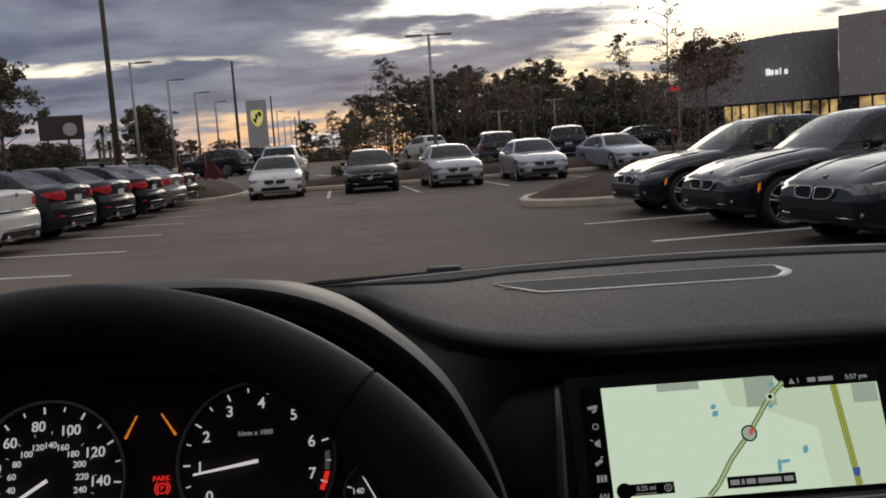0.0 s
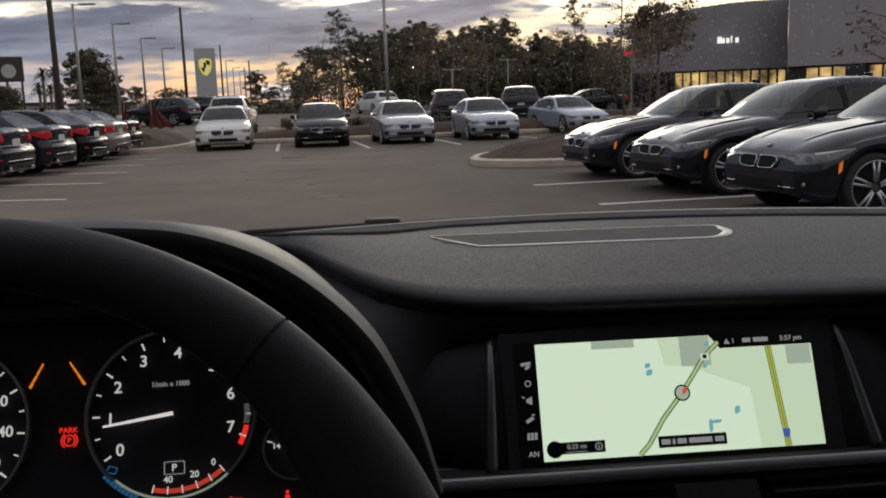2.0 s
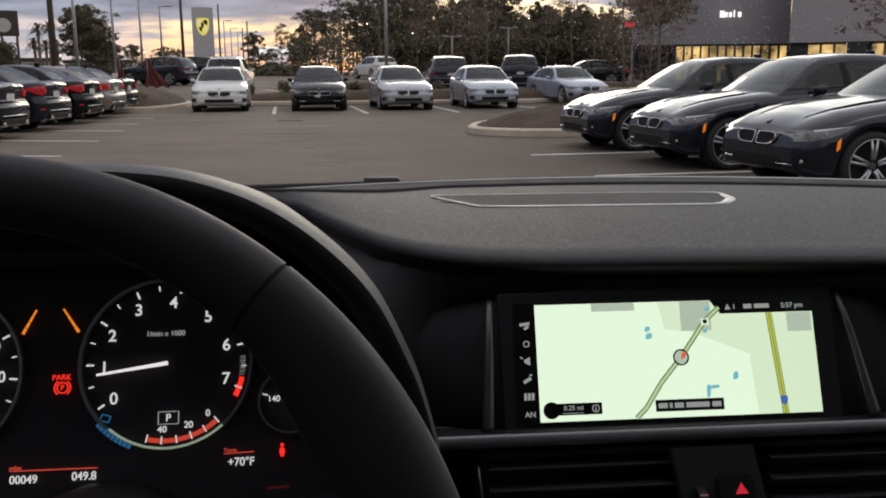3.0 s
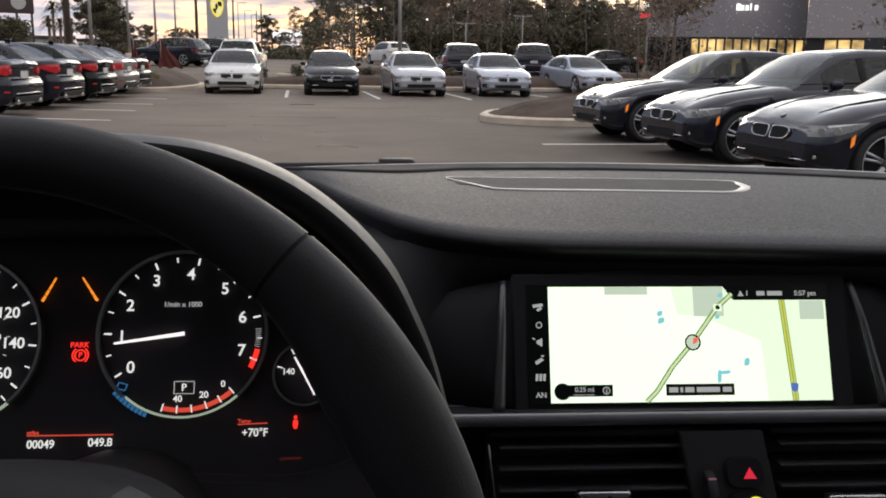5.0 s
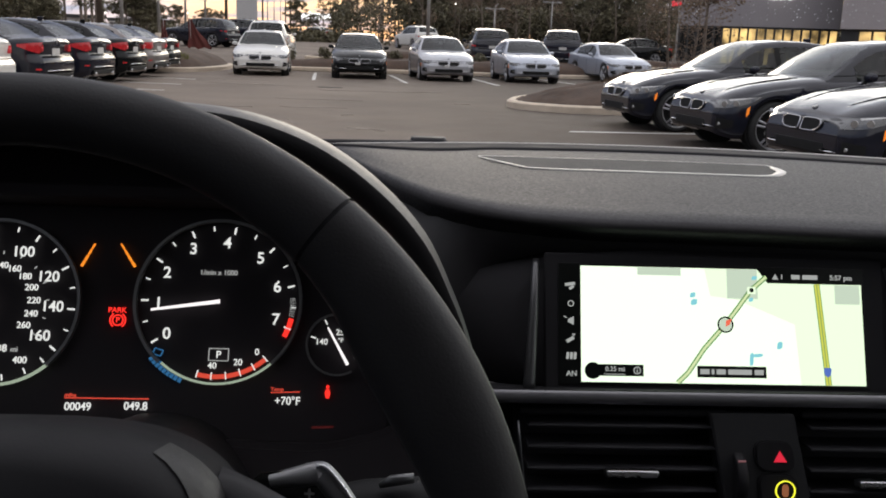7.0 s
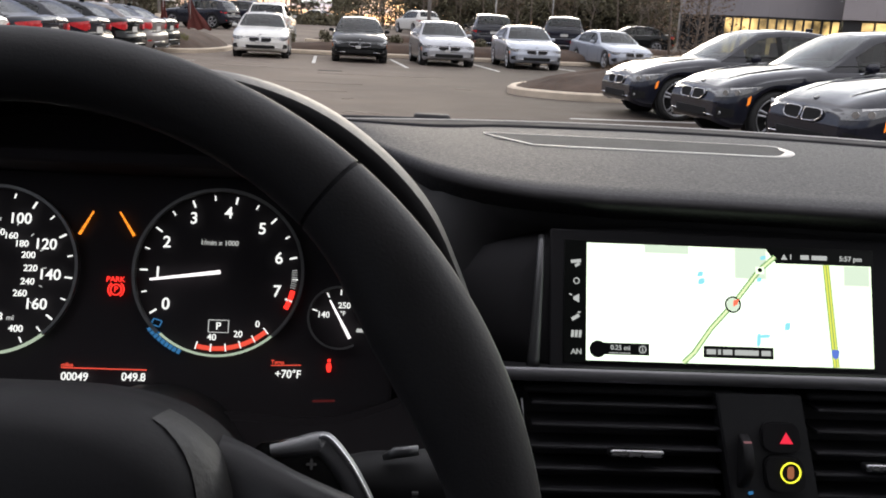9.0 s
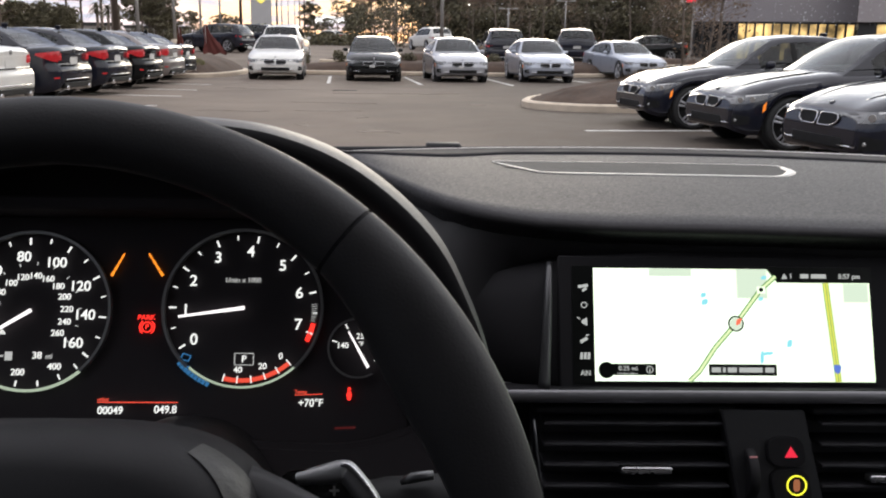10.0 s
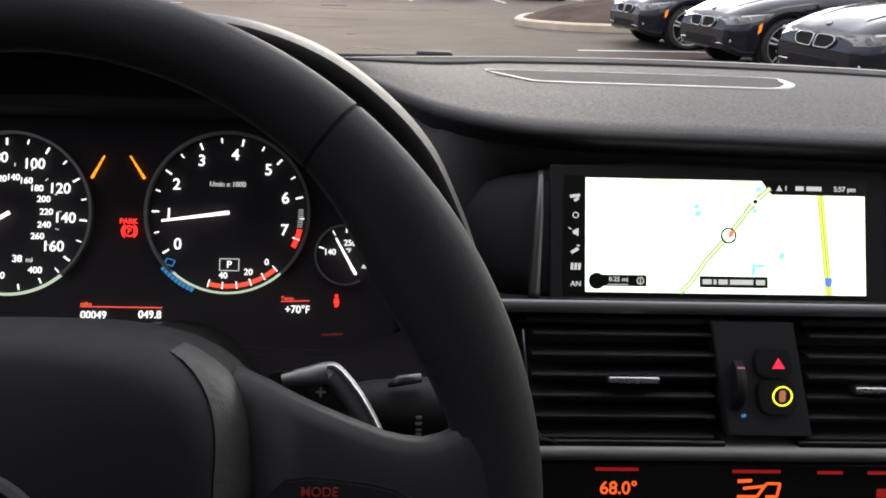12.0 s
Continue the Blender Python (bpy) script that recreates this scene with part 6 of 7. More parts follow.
for a, d, h, w_, drift in ((-14.9, 41.0, 1.75, 0.40, 0.0), (-13.35, 41.0, 1.85, 0.95, 0.45)):
    x, y = polar(a, d)
    fl = thing("drooping_flag", pose(x, y, rise(y)), "dark red cloth flag drooping on a short pole", "flag", "red flags")
    part("pole", tube([(0, 0, 0), (0, 0, h)], 0.02, 6), M_POLE, fl)
    rows = []
    for i in range(13):
        q = i / 12
        z = h - 0.03 - (h - 0.60) * q
        half = 0.06 + 0.5 * w_ * q ** 1.3
        rows.append([(half * (j / 4 - 1) * (1 + 0.1 * math.sin(9 * q + j)) + drift * q ** 1.5, 0.07 * math.sin(j * 2.3 + 4 * q) * (0.3 + q), z + 0.05 * math.sin(j * 1.7 + a) * q) for j in range(9)])
    part("cloth", sheet(rows), M_REDCLOTH, fl)


# ---- cars
def paint(name, base, metal=0.4, rough=0.32, coat=0.85):
    return mat("paint_" + name, base, rough, metal, scale=3, var=0.06, coat=coat, spec=0.05)


M_TYRE = mat("tyre_rubber", (0.018, 0.018, 0.018), 0.85, scale=20, var=0.2)
M_RIM = mat("alloy_rim", (0.46, 0.46, 0.48), 0.4, metal=0.9, scale=10, var=0.08)
M_WELL = mat("wheel_well", (0.008, 0.008, 0.008), 0.95, scale=10, var=0.1)


def car_glass(name, tint, ior):
    """Tinted glass: seen through, with a mirror image that grows towards grazing."""
    m = glass(name, tint)
    nt = m.node_tree
    fr = nt.nodes.new("ShaderNodeFresnel")
    fr.inputs["IOR"].default_value = ior
    mx = next(q for q in nt.nodes if q.type == "MIX_SHADER")
    nt.links.new(fr.outputs[0], mx.inputs[0])
    return m


M_CARGLASS = car_glass("car_window", (0.42, 0.46, 0.46), 1.5)
M_SCREENGLASS = car_glass("car_screen", (0.44, 0.53, 0.53), 1.52)
M_CABIN = mat("dark_cabin", (0.030, 0.030, 0.032), 0.8, scale=12, var=0.2)
M_HEAD = mat("headlamp_glass", (0.05, 0.052, 0.058), 0.16, metal=0.3, scale=26, var=0.6, spec=0.9, coat=1.0)
M_TAIL = mat("tail_lamp_red", (0.46, 0.020, 0.026), 0.12, scale=20, var=0.4, emit=(1, 0.05, 0.06), estr=0.02)
M_TAILBRIGHT = mat("tail_lamp_bar", (0.6, 0.06, 0.07), 0.15, scale=20, var=0.2, emit=(1, 0.12, 0.12), estr=0.07)
M_AMBER = mat("amber_marker", (0.80, 0.19, 0.02), 0.2, scale=20, var=0.1, emit=(1, 0.28, 0.03), estr=0.2)
M_GRILLE = mat("grille_black", (0.007, 0.007, 0.007), 0.7, scale=90, var=0.4, spec=0.25)
M_GRILLEFRAME = mat("dull_chrome", (0.42, 0.42, 0.44), 0.22, metal=1.0, scale=20, var=0.06)
M_CARCHROME = mat("bright_chrome", (0.75, 0.75, 0.77), 0.10, metal=1.0, scale=20, var=0.04)
M_PLATE = mat("plate_pale", (0.55, 0.54, 0.52), 0.5, scale=10, var=0.1)
M_FOG = mat("fog_lamp", (0.4, 0.4, 0.39), 0.1, metal=0.5, scale=20, var=0.3)
M_LENS = mat("lamp_lens", (0.40, 0.40, 0.40), 0.18, metal=0.7, scale=60, var=0.4)

SEDAN = dict(L=4.63, hw=0.905, H=1.46, r=0.33, fa=0.74, ra=3.55,
             top=[(0, 0.610), (0.02, 0.655), (0.06, 0.698), (0.12, 0.736), (0.25, 0.790), (0.5, 0.856), (0.85, 0.918), (1.25, 0.968), (1.6, 0.985), (3.4, 1.03), (4.0, 1.06), (4.45, 1.085), (4.56, 1.07), (4.63, 1.00)],
             bot=[(0, 0.34), (0.05, 0.24), (0.2, 0.19), (4.3, 0.20), (4.55, 0.27), (4.63, 0.42)],
             wid=[(0, 0.66), (0.03, 0.735), (0.10, 0.805), (0.22, 0.855), (0.45, 0.89), (0.9, 0.905), (3.6, 0.905), (4.1, 0.885), (4.40, 0.835), (4.55, 0.765), (4.63, 0.66)],
             belt=[(0, 0.575), (0.06, 0.640), (0.15, 0.672), (0.3, 0.712), (0.6, 0.785), (1.25, 0.89), (2.5, 0.945), (3.5, 0.985), (4.3, 1.03), (4.63, 0.97)],
             roof=[(1.18, 0.945), (1.55, 1.165), (1.92, 1.355), (2.12, 1.42), (2.50, 1.456), (2.95, 1.455), (3.35, 1.415), (3.65, 1.315), (4.02, 1.10), (4.10, 1.06)],
             glass_f=(1.24, 2.02), glass_r=(3.38, 4.0), side=(1.62, 3.62), tail=(0.78, 0.98))
SUV = dict(L=4.66, hw=0.94, H=1.70, r=0.37, fa=0.85, ra=3.66,
           top=[(0, 0.82), (0.05, 0.92), (0.15, 0.99), (0.5, 1.05), (1.2, 1.12), (1.6, 1.13), (4.3, 1.18), (4.60, 1.15), (4.66, 1.0)],
           bot=[(0, 0.42), (0.05, 0.32), (0.2, 0.25), (4.3, 0.27), (4.6, 0.36), (4.66, 0.50)],
           wid=[(0, 0.62), (0.03, 0.72), (0.10, 0.81), (0.22, 0.87), (0.5, 0.925), (0.9, 0.94), (3.9, 0.94), (4.3, 0.91), (4.55, 0.85), (4.66, 0.76)],
           belt=[(0, 0.80), (0.15, 0.95), (1.2, 1.05), (3.0, 1.09), (4.4, 1.14), (4.66, 1.0)],
           roof=[(1.10, 1.09), (1.45, 1.32), (1.85, 1.56), (2.05, 1.64), (2.5, 1.695), (3.2, 1.70), (3.9, 1.65), (4.15, 1.60), (4.35, 1.42), (4.58, 1.17), (4.62, 1.12)],
           glass_f=(1.18, 1.95), glass_r=(4.17, 4.52), side=(1.5, 4.0), tail=(0.87, 0.955))


def build_car(name, P, colour, label, rims=M_RIM, tail_on=True, group="parked cars", with_glint=False):
    car = thing(name, None, label, "car", group)
    L, r = P["L"], P["r"]
    N = 84
    ss = sorted(set([L * i / N for i in range(N + 1)] + [0.02, 0.05, 0.09, L - 0.02, L - 0.05]))

    def lower(s):
        z = interp(s, P["bot"])
        for c in (P["fa"], P["ra"]):
            q = (r + 0.030) ** 2 - (s - c) ** 2
            if q > 0:
                z = max(z, r + math.sqrt(q) * 1.0)
        return z

    def section(s):
        w, zt, zb, be = interp(s, P["wid"]), interp(s, P["top"]), lower(s), interp(s, P["belt"])
        be = min(be, zt - 0.015)
        zb = min(zb, be - 0.06)
        z1, z2 = zb + (be - zb) * 0.12, zb + (be - zb) * 0.45
        return [(0, zb + 0.02), (0.72 * w, zb + 0.02), (0.93 * w, zb), (0.985 * w, z1), (w, z2), (0.992 * w, zb + (be - zb) * 0.72), (0.975 * w, be - 0.05 * (be - zb)), (0.945 * w, be), (0.89 * w, be + (zt - be) * 0.50), (0.70 * w, be + (zt - be) * 0.92), (0.60 * w, be + (zt - be) * 0.90), (0.36 * w, zt), (0, zt + 0.016)]

    def width_at(s, z):
        sec = section(s)[2:]
        for (wa, za), (wb, zb) in zip(sec, sec[1:]):
            if za <= z <= zb:
                return wa + (wb - wa) * (z - za) / max(1e-6, zb - za)
        return sec[0][0] if z < sec[0][1] else sec[-1][0]

    def y_of(s, z=None):
        """Along the car; the nose rakes back above the bumper and the tail below the lid swells out."""
        y = L / 2 - s
        if z is None:
            return y
        if s < 0.6:
            y -= 0.07 * max(0.0, min(1.0, (z - 0.50) / 0.22)) * (1 - s / 0.6)
        if s > L - 0.5:
            k = (s - (L - 0.5)) / 0.5
            hi = P["tail"][0]
            y += 0.070 * k * max(0.0, min(1.0, (z - hi + 0.14) / 0.10)) - 0.03 * k * max(0.0, min(1.0, (z - hi) / 0.22))
        return y

    rows = []
    for s in ss:
        raw = section(s)
        half = [raw[0]]
        for (xa, za), (xb, zb_), m_ in zip(raw, raw[1:], (1, 1, 3, 4, 4, 3, 2, 2, 1, 1, 1, 1)):
            half += [(xa + (xb - xa) * k_ / m_, za + (zb_ - za) * k_ / m_) for k_ in range(1, m_ + 1)]
        rows.append([(-x, y_of(s, z), z) for x, z in half] + [(x, y_of(s, z), z) for x, z in reversed(half)])
    bm = sheet(rows, close_v=True)
    for row in (rows[0], rows[-1]):
        k = len(row) // 2
        sheet([row[:k], list(reversed(row[k:]))], bm=bm)
    bmesh.ops.remove_doubles(bm, verts=bm.verts, dist=0.0005)
    part("body", soft(bm, 38), colour, car, "glossy painted body")

    # cabin
    def cab(s):
        zr = interp(s, P["roof"])
        be = interp(s, P["belt"]) - 0.01
        wb = interp(s, P["wid"]) * 0.925
        h = max(0.0, zr - be)
        inn = 0.50 * h / (P["H"] - be) * 0.72 + 0.02
        return zr, be, wb, inn, h

    def side_w(s, z):
        zr, be, wb, inn, h = cab(s)
        k = min(1, max(0, (z - be) / max(0.02, P["H"] - 0.07 - be)))
        return wb - 0.235 * k ** 1.25

    def bow(s, x):
        """Along the car for the cabin: both screens are bowed, so their sides lie further in."""
        k = (x / 0.80) ** 2
        front = min(1, max(0, (2.45 - s) / 1.0))
        back = min(1, max(0, (s - P["glass_r"][0] + 0.35) / 0.8))
        return L / 2 - s - 0.20 * k * front + 0.10 * k * back

    def pane_z(s):
        zr, be, wb, inn, h = cab(s)
        ze = be + (zr - be) * 0.90
        return be, be + min(0.035, (ze - be) * 0.30), max(be + (ze - be) * 0.36, ze - 0.055), ze, zr

    def cab_section(s):
        be, lo, hi, ze, zr = pane_z(s)
        pts = [(side_w(s, z), z) for z in (be, lo, (lo + hi) / 2, hi, ze)]
        we = pts[-1][0]
        return pts + [(we - 0.055, ze + (zr - ze) * 0.62), (we * 0.62, zr - 0.006), (0, zr + 0.010)]

    s0, s1 = P["roof"][0][0], P["roof"][-1][0]
    sa, sb = P["side"]
    split = P["fa"] + 1.62 if P is SEDAN else P["fa"] + 1.65
    gaps = [(sa, split - 0.05), (split + 0.05, sb)]
    stations = sorted(set([s0 + (s1 - s0) * i / 40 for i in range(41)] + [v for g in (*gaps, P["glass_f"], P["glass_r"]) for v in g]))
    rows = []
    for s in stations:
        half = cab_section(s)
        rows.append([(-x, bow(s, x), z) for x, z in half] + [(x, bow(s, x), z) for x, z in reversed(half)])
    bm = bmesh.new()
    grid = [[bm.verts.new(p) for p in row] for row in rows]
    for i in range(len(grid) - 1):
        mid_s = (stations[i] + stations[i + 1]) / 2
        for j in range(15):
            jj = j if j < 7 else 14 - j
            if j == 7 or jj in (1, 2) and any(a < mid_s < b for a, b in gaps):
                continue
            if jj in (5, 6) and any(a < mid_s < b for a, b in (P["glass_f"], P["glass_r"])):
                continue
            bm.faces.new((grid[i][j], grid[i + 1][j], grid[i + 1][j + 1], grid[i][j + 1]))
    bmesh.ops.remove_doubles(bm, verts=bm.verts, dist=0.0005)
    part("roof", soft(bm, 40), colour, car, "painted roof and pillars")

    # front and rear screens, following the roof line
    for (ga, gb), name_ in ((P["glass_f"], "front_screen"), (P["glass_r"], "rear_screen")):
        rows_ = []
        for i in range(9):
            s = ga + (gb - ga) * i / 8
            half = cab_section(s)[5:]
            line = [(-x, z) for x, z in half] + [(x, z) for x, z in reversed(half[:-1])]
            rows_.append([(x, bow(s, x), z - 0.002) for x, z in line])
        part(name_, sheet(rows_), M_SCREENGLASS, car, "tinted glass")
    # dark cabin seen through the glass: deck, dash, seats
    deck = [[(x, bow(s, x), interp(s, P["top"]) + 0.03) for x in (-1 * (side_w(s, cab(s)[1] + 0.01) - 0.02), 0, side_w(s, cab(s)[1] + 0.01) - 0.02)] for s in [s0 + 0.10 + (s1 - s0 - 0.25) * i / 12 for i in range(13)]]
    part("cabin_trim", sheet(deck), M_CABIN, car, "dark cabin trim")
    zs_ = interp(2.4, P["top"])
    up_ = P["H"] - zs_
    for sg in (-1, 1):
        seat_ = part("front_seat", box(sg * 0.37 - 0.22, sg * 0.37 + 0.22, y_of(2.62), y_of(2.50), zs_, zs_ + up_ * 0.55, 0.04, m=None), M_CABIN, car, "dark front seat")
        part("headrest", box(sg * 0.37 - 0.12, sg * 0.37 + 0.12, y_of(2.66), y_of(2.57), zs_ + up_ * 0.58, zs_ + up_ * 0.86, 0.03), M_CABIN, seat_)
    rear_ = part("rear_seat", box(-0.58, 0.58, y_of(3.42), y_of(3.30), zs_, zs_ + up_ * 0.42, 0.04), M_CABIN, car, "dark rear bench")
    for x in (-0.36, 0.0, 0.36):
        part("headrest", box(x - 0.12, x + 0.12, y_of(3.44), y_of(3.35), zs_ + up_ * 0.44, zs_ + up_ * 0.62, 0.03), M_CABIN, rear_)
    part("driving_wheel", tube([(-0.37 + 0.18 * math.cos(a_), y_of(1.98) + 0.05 * math.sin(a_), zs_ + 0.02 + 0.17 * math.sin(a_)) for a_ in [math.pi * k / 12 for k in range(13)]], 0.014, 6), M_CABIN, car)
    part("inner_mirror", box(-0.11, 0.11, y_of(1.93), y_of(1.90), P["H"] - 0.17, P["H"] - 0.11, 0.01), M_CABIN, car)
    # side windows: two panes a side with a dark post between
    for sg in (-1, 1):
        for a, b in gaps:
            rows_ = []
            for i in range(15):
                s = a + (b - a) * i / 14
                be, lo, hi, ze, zr = pane_z(s)
                rows_.append([(sg * (side_w(s, lo + (hi - lo) * q) - 0.004), bow(s, side_w(s, lo + (hi - lo) * q)), lo + (hi - lo) * q) for q in (0, 0.5, 1)])
            part("side_window", sheet(rows_), M_CARGLASS, car, "tinted glass")
        rows_ = []
        for i in range(3):
            s = split - 0.05 + 0.05 * i
            be, lo, hi, ze, zr = pane_z(s)
            rows_.append([(sg * (side_w(s, lo + (hi - lo) * q) + 0.004), bow(s, side_w(s, lo + (hi - lo) * q)), lo + (hi - lo) * q) for q in (0, 0.33, 0.66, 1)])
        part("door_post", sheet(rows_), M_GRILLE, car)
        # chrome line under the windows, door gaps, handles
        part("window_line", tube([(sg * (side_w(s, cab(s)[1] + 0.02) + 0.008), bow(s, side_w(s, cab(s)[1] + 0.02)), cab(s)[1] + 0.024) for s in [sa + (sb - sa) * i / 12 for i in range(13)]], 0.007, 6), M_CARCHROME, car)
        for s in (P["fa"] + 0.62, split, P["ra"] - 0.30):
            zt_ = interp(s, P["belt"])
            zs = [max(lower(s) + 0.06, 0.30) + (zt_ - 0.02 - max(lower(s) + 0.06, 0.30)) * i / 8 for i in range(9)]
            part("door_gap", tube([(sg * (width_at(s, z) - 0.001), y_of(s), z) for z in zs], 0.0045, 5), M_WELL, car)
        for s in (split - 0.22, P["ra"] - 0.42):
            z = interp(s, P["belt"]) - 0.10
            part("door_handle", tube([(sg * (width_at(s, z) + d_), y_of(s + o), z) for o, d_ in ((-0.10, -0.005), (-0.07, 0.022), (0.07, 0.022), (0.10, -0.005))], 0.012, 8), colour, car)
        part("sill", tube([(sg * (width_at(s, 0.26) - 0.004), y_of(s), lower(s) + 0.03) for s in [P["fa"] + r + 0.12 + (P["ra"] - P["fa"] - 2 * r - 0.24) * i / 6 for i in range(7)]], 0.022, 8), M_GRILLE, car)
        # door mirror
        s = sa + 0.10
        z = interp(s, P["belt"]) + 0.075
        w = side_w(s, z)
        shell_ = []
        for k in range(9):
            q = k / 8
            g = math.sqrt(max(0.0, 1 - abs(2 * q - 1) ** 3.2))
            cx_, hy, hz_ = w + 0.035 + 0.19 * q, 0.055 * g * (1 - 0.35 * q), 0.068 * g * (1 - 0.18 * q)
            shell_.append([(sg * cx_, bow(s, w) - 0.01 - 0.05 * q + (hy * math.cos(b_) if math.cos(b_) > 0 else hy * 0.5 * math.cos(b_)), z + 0.012 * q + hz_ * math.sin(b_)) for b_ in [math.tau * m_ / 14 for m_ in range(14)]])
        mirror = part("door_mirror", sheet(shell_, close_v=True), colour, car)
        part("mirror_arm", box(w - 0.03, w + 0.07, bow(s, w) - 0.035, bow(s, w) + 0.02, z - 0.080, z - 0.050, 0.008, m=Matrix.Diagonal((sg, 1, 1, 1))), M_GRILLE, mirror)

        # lamps laid on the skin
        def skin(sa_, sb_, za, zb, off, nx=10, nz=4, taper=0.0):
            rows__ = []
            for i in range(nx + 1):
                q = i / nx
                s_ = sa_ + (sb_ - sa_) * q
                row = []
                for j in range(nz + 1):
                    lo, hi = za(q), zb(q)
                    z_ = lo + (hi - lo) * j / nz
                    row.append((sg * (width_at(s_, z_) + off), y_of(s_, z_) + (off if s_ < 0.3 else (-off if s_ > L - 0.3 else 0)), z_))
                rows__.append(row)
            return sheet(rows__)

        zt = interp(0.25, P["belt"])
        hl = part("headlamp", skin(0.006, 0.50, lambda q: zt - 0.135 + 0.02 * q + 0.128 * q ** 2.2, lambda q: zt - 0.034 + 0.052 * q, 0.007, 14), M_HEAD, car, "clear headlamp")
        for s_ in (0.075, 0.20):
            z_ = zt - 0.082 + 0.09 * s_
            z_ -= 0.004
            part("lamp_ring", tube([(sg * (width_at(s_, z_) + 0.017), y_of(s_, z_) + 0.022, z_), (sg * (width_at(s_, z_) - 0.02), y_of(s_, z_) - 0.02, z_)], 0.034, 16), M_LENS, hl, "round lamp lens")
        part("lamp_brow", skin(0.12, 0.50, lambda q: zt - 0.034 + 0.052 * (0.25 + 0.75 * q) - 0.020 * (1 - q), lambda q: zt - 0.033 + 0.052 * (0.25 + 0.75 * q), 0.010, 12, 1), M_LENS, hl, "pale reflector strip")
        part("side_marker", skin(0.335, 0.372, lambda q: 0.470 + 0.035 * q, lambda q: 0.570 + 0.035 * q, 0.010, 2, 2), M_AMBER, car, "amber side marker")
        part("fog_lamp", tube([(sg * (width_at(0.10, 0.40) - 0.05), y_of(0.05) + 0.012, 0.375), (sg * (width_at(0.10, 0.40) - 0.05), y_of(0.06) - 0.05, 0.375)], 0.020, 14), M_FOG, car, "pale fog lamp")
        part("lower_intake", skin(0.025, 0.20, lambda q: 0.31 + 0.02 * q, lambda q: 0.45 - 0.03 * q, 0.006, 8, 2), M_GRILLE, car)
        tz0, tz1 = P["tail"]
        tl = part("tail_lamp", skin(L - 0.40, L - 0.004, lambda q: tz0 + 0.005 + 0.125 * (1 - q) ** 1.2, lambda q: tz1 + 0.008 - 0.045 * (1 - q), 0.010), M_TAIL, car, "red tail lamp")
        zc = (tz0 + tz1) / 2 + 0.01
        part("lamp_inner", box(0.53 if P is SEDAN else 0.62, 0.672, y_of(L, zc) - 0.008, y_of(L, zc) + 0.06, tz0 + 0.025, tz1 - 0.005, 0.030, m=Matrix.Diagonal((sg, 1, 1, 1))), M_TAIL, tl, "red lamp segment")
        part("lamp_bar", box(0.55 if P is SEDAN else 0.64, 0.655, y_of(L, zc) - 0.013, y_of(L, zc) - 0.005, zc - 0.007, zc + 0.007, 0.003, m=Matrix.Diagonal((sg, 1, 1, 1))), M_TAILBRIGHT, tl, "bright red bar")
        part("rear_reflector", skin(L - 0.12, L - 0.04, lambda q: 0.475, lambda q: 0.505, 0.008, 4, 1), M_TAIL, car, "red reflector")
        part("tail_pipe", tube([(sg * 0.48, y_of(L) + 0.10, 0.30), (sg * 0.48, y_of(L) - 0.02, 0.30)], 0.045, 14), M_CARCHROME, car)
        # wheels
        for c in (P["fa"], P["ra"]):
            cx_ = sg * (P["hw"] - 0.115)
            wh = thing("wheel", Matrix.Translation((cx_, y_of(c), r)))
            wh.parent = car
            wr = []
            for k in range(40):
                b_ = k * math.tau / 40
                wr.append([(sg * x_, rr * math.cos(b_), rr * math.sin(b_)) for x_, rr in ((-0.10, r * 0.70), (-0.11, r * 0.93), (-0.08, r), (0.075, r), (0.105, r * 0.95), (0.108, r * 0.86), (0.098, r * 0.785))])
            part("tyre", sheet(wr, close_u=True), M_TYRE, wh, "black rubber tyre")
            part("rim", sheet([[(sg * x_, rr * math.cos(b_), rr * math.sin(b_)) for x_, rr in ((0.100, r * 0.795), (0.104, r * 0.77), (0.085, r * 0.735), (-0.06, r * 0.70))] for b_ in [k * math.tau / 40 for k in range(40)]], close_u=True), rims, wh, "alloy rim")
            part("brake_disc", tube([(sg * -0.02, 0, 0), (sg * 0.0, 0, 0)], r * 0.55, 24), M_POLE, wh, "grey brake disc")
            for k in range(5):
                for off in (-0.13, 0.13):
                    a_ = k * math.tau / 5 + 0.3
                    d0 = Vector((0, math.cos(a_ + off * 1.4), math.sin(a_ + off * 1.4))) * r * 0.16
                    d1 = Vector((0, math.cos(a_ + off), math.sin(a_ + off))) * r * 0.76
                    part("spoke", tube([(sg * 0.088, d0.y, d0.z), (sg * 0.098, (d0.y + d1.y) / 2, (d0.z + d1.z) / 2), (sg * 0.090, d1.y, d1.z)], [0.020, 0.015, 0.016], 6), rims, wh)
            part("hub_cap", tube([(sg * 0.06, 0, 0), (sg * 0.098, 0, 0)], [r * 0.13, r * 0.11], 16), M_DARKTRIM, wh, "dark wheel cap")
            part("wheel_well", tube([(cx_ - sg * 0.14, y_of(c), r + 0.01), (cx_ + sg * 0.02, y_of(c), r + 0.01)], r + 0.035, 24), M_WELL, car)
    # nose: twin grille openings, bumper intake, bonnet creases
    zt = interp(0.1, P["belt"])
    for sg in (-1, 1):
        ol = [(sg * 0.030, zt - 0.165), (sg * 0.270, zt - 0.160), (sg * 0.345, zt - 0.120), (sg * 0.360, zt - 0.065), (sg * 0.315, zt - 0.022), (sg * 0.040, zt - 0.022), (sg * 0.020, zt - 0.06), (sg * 0.020, zt - 0.13)]
        o = rounded(ol, 1)
        o_in = inset(o, 0.012)
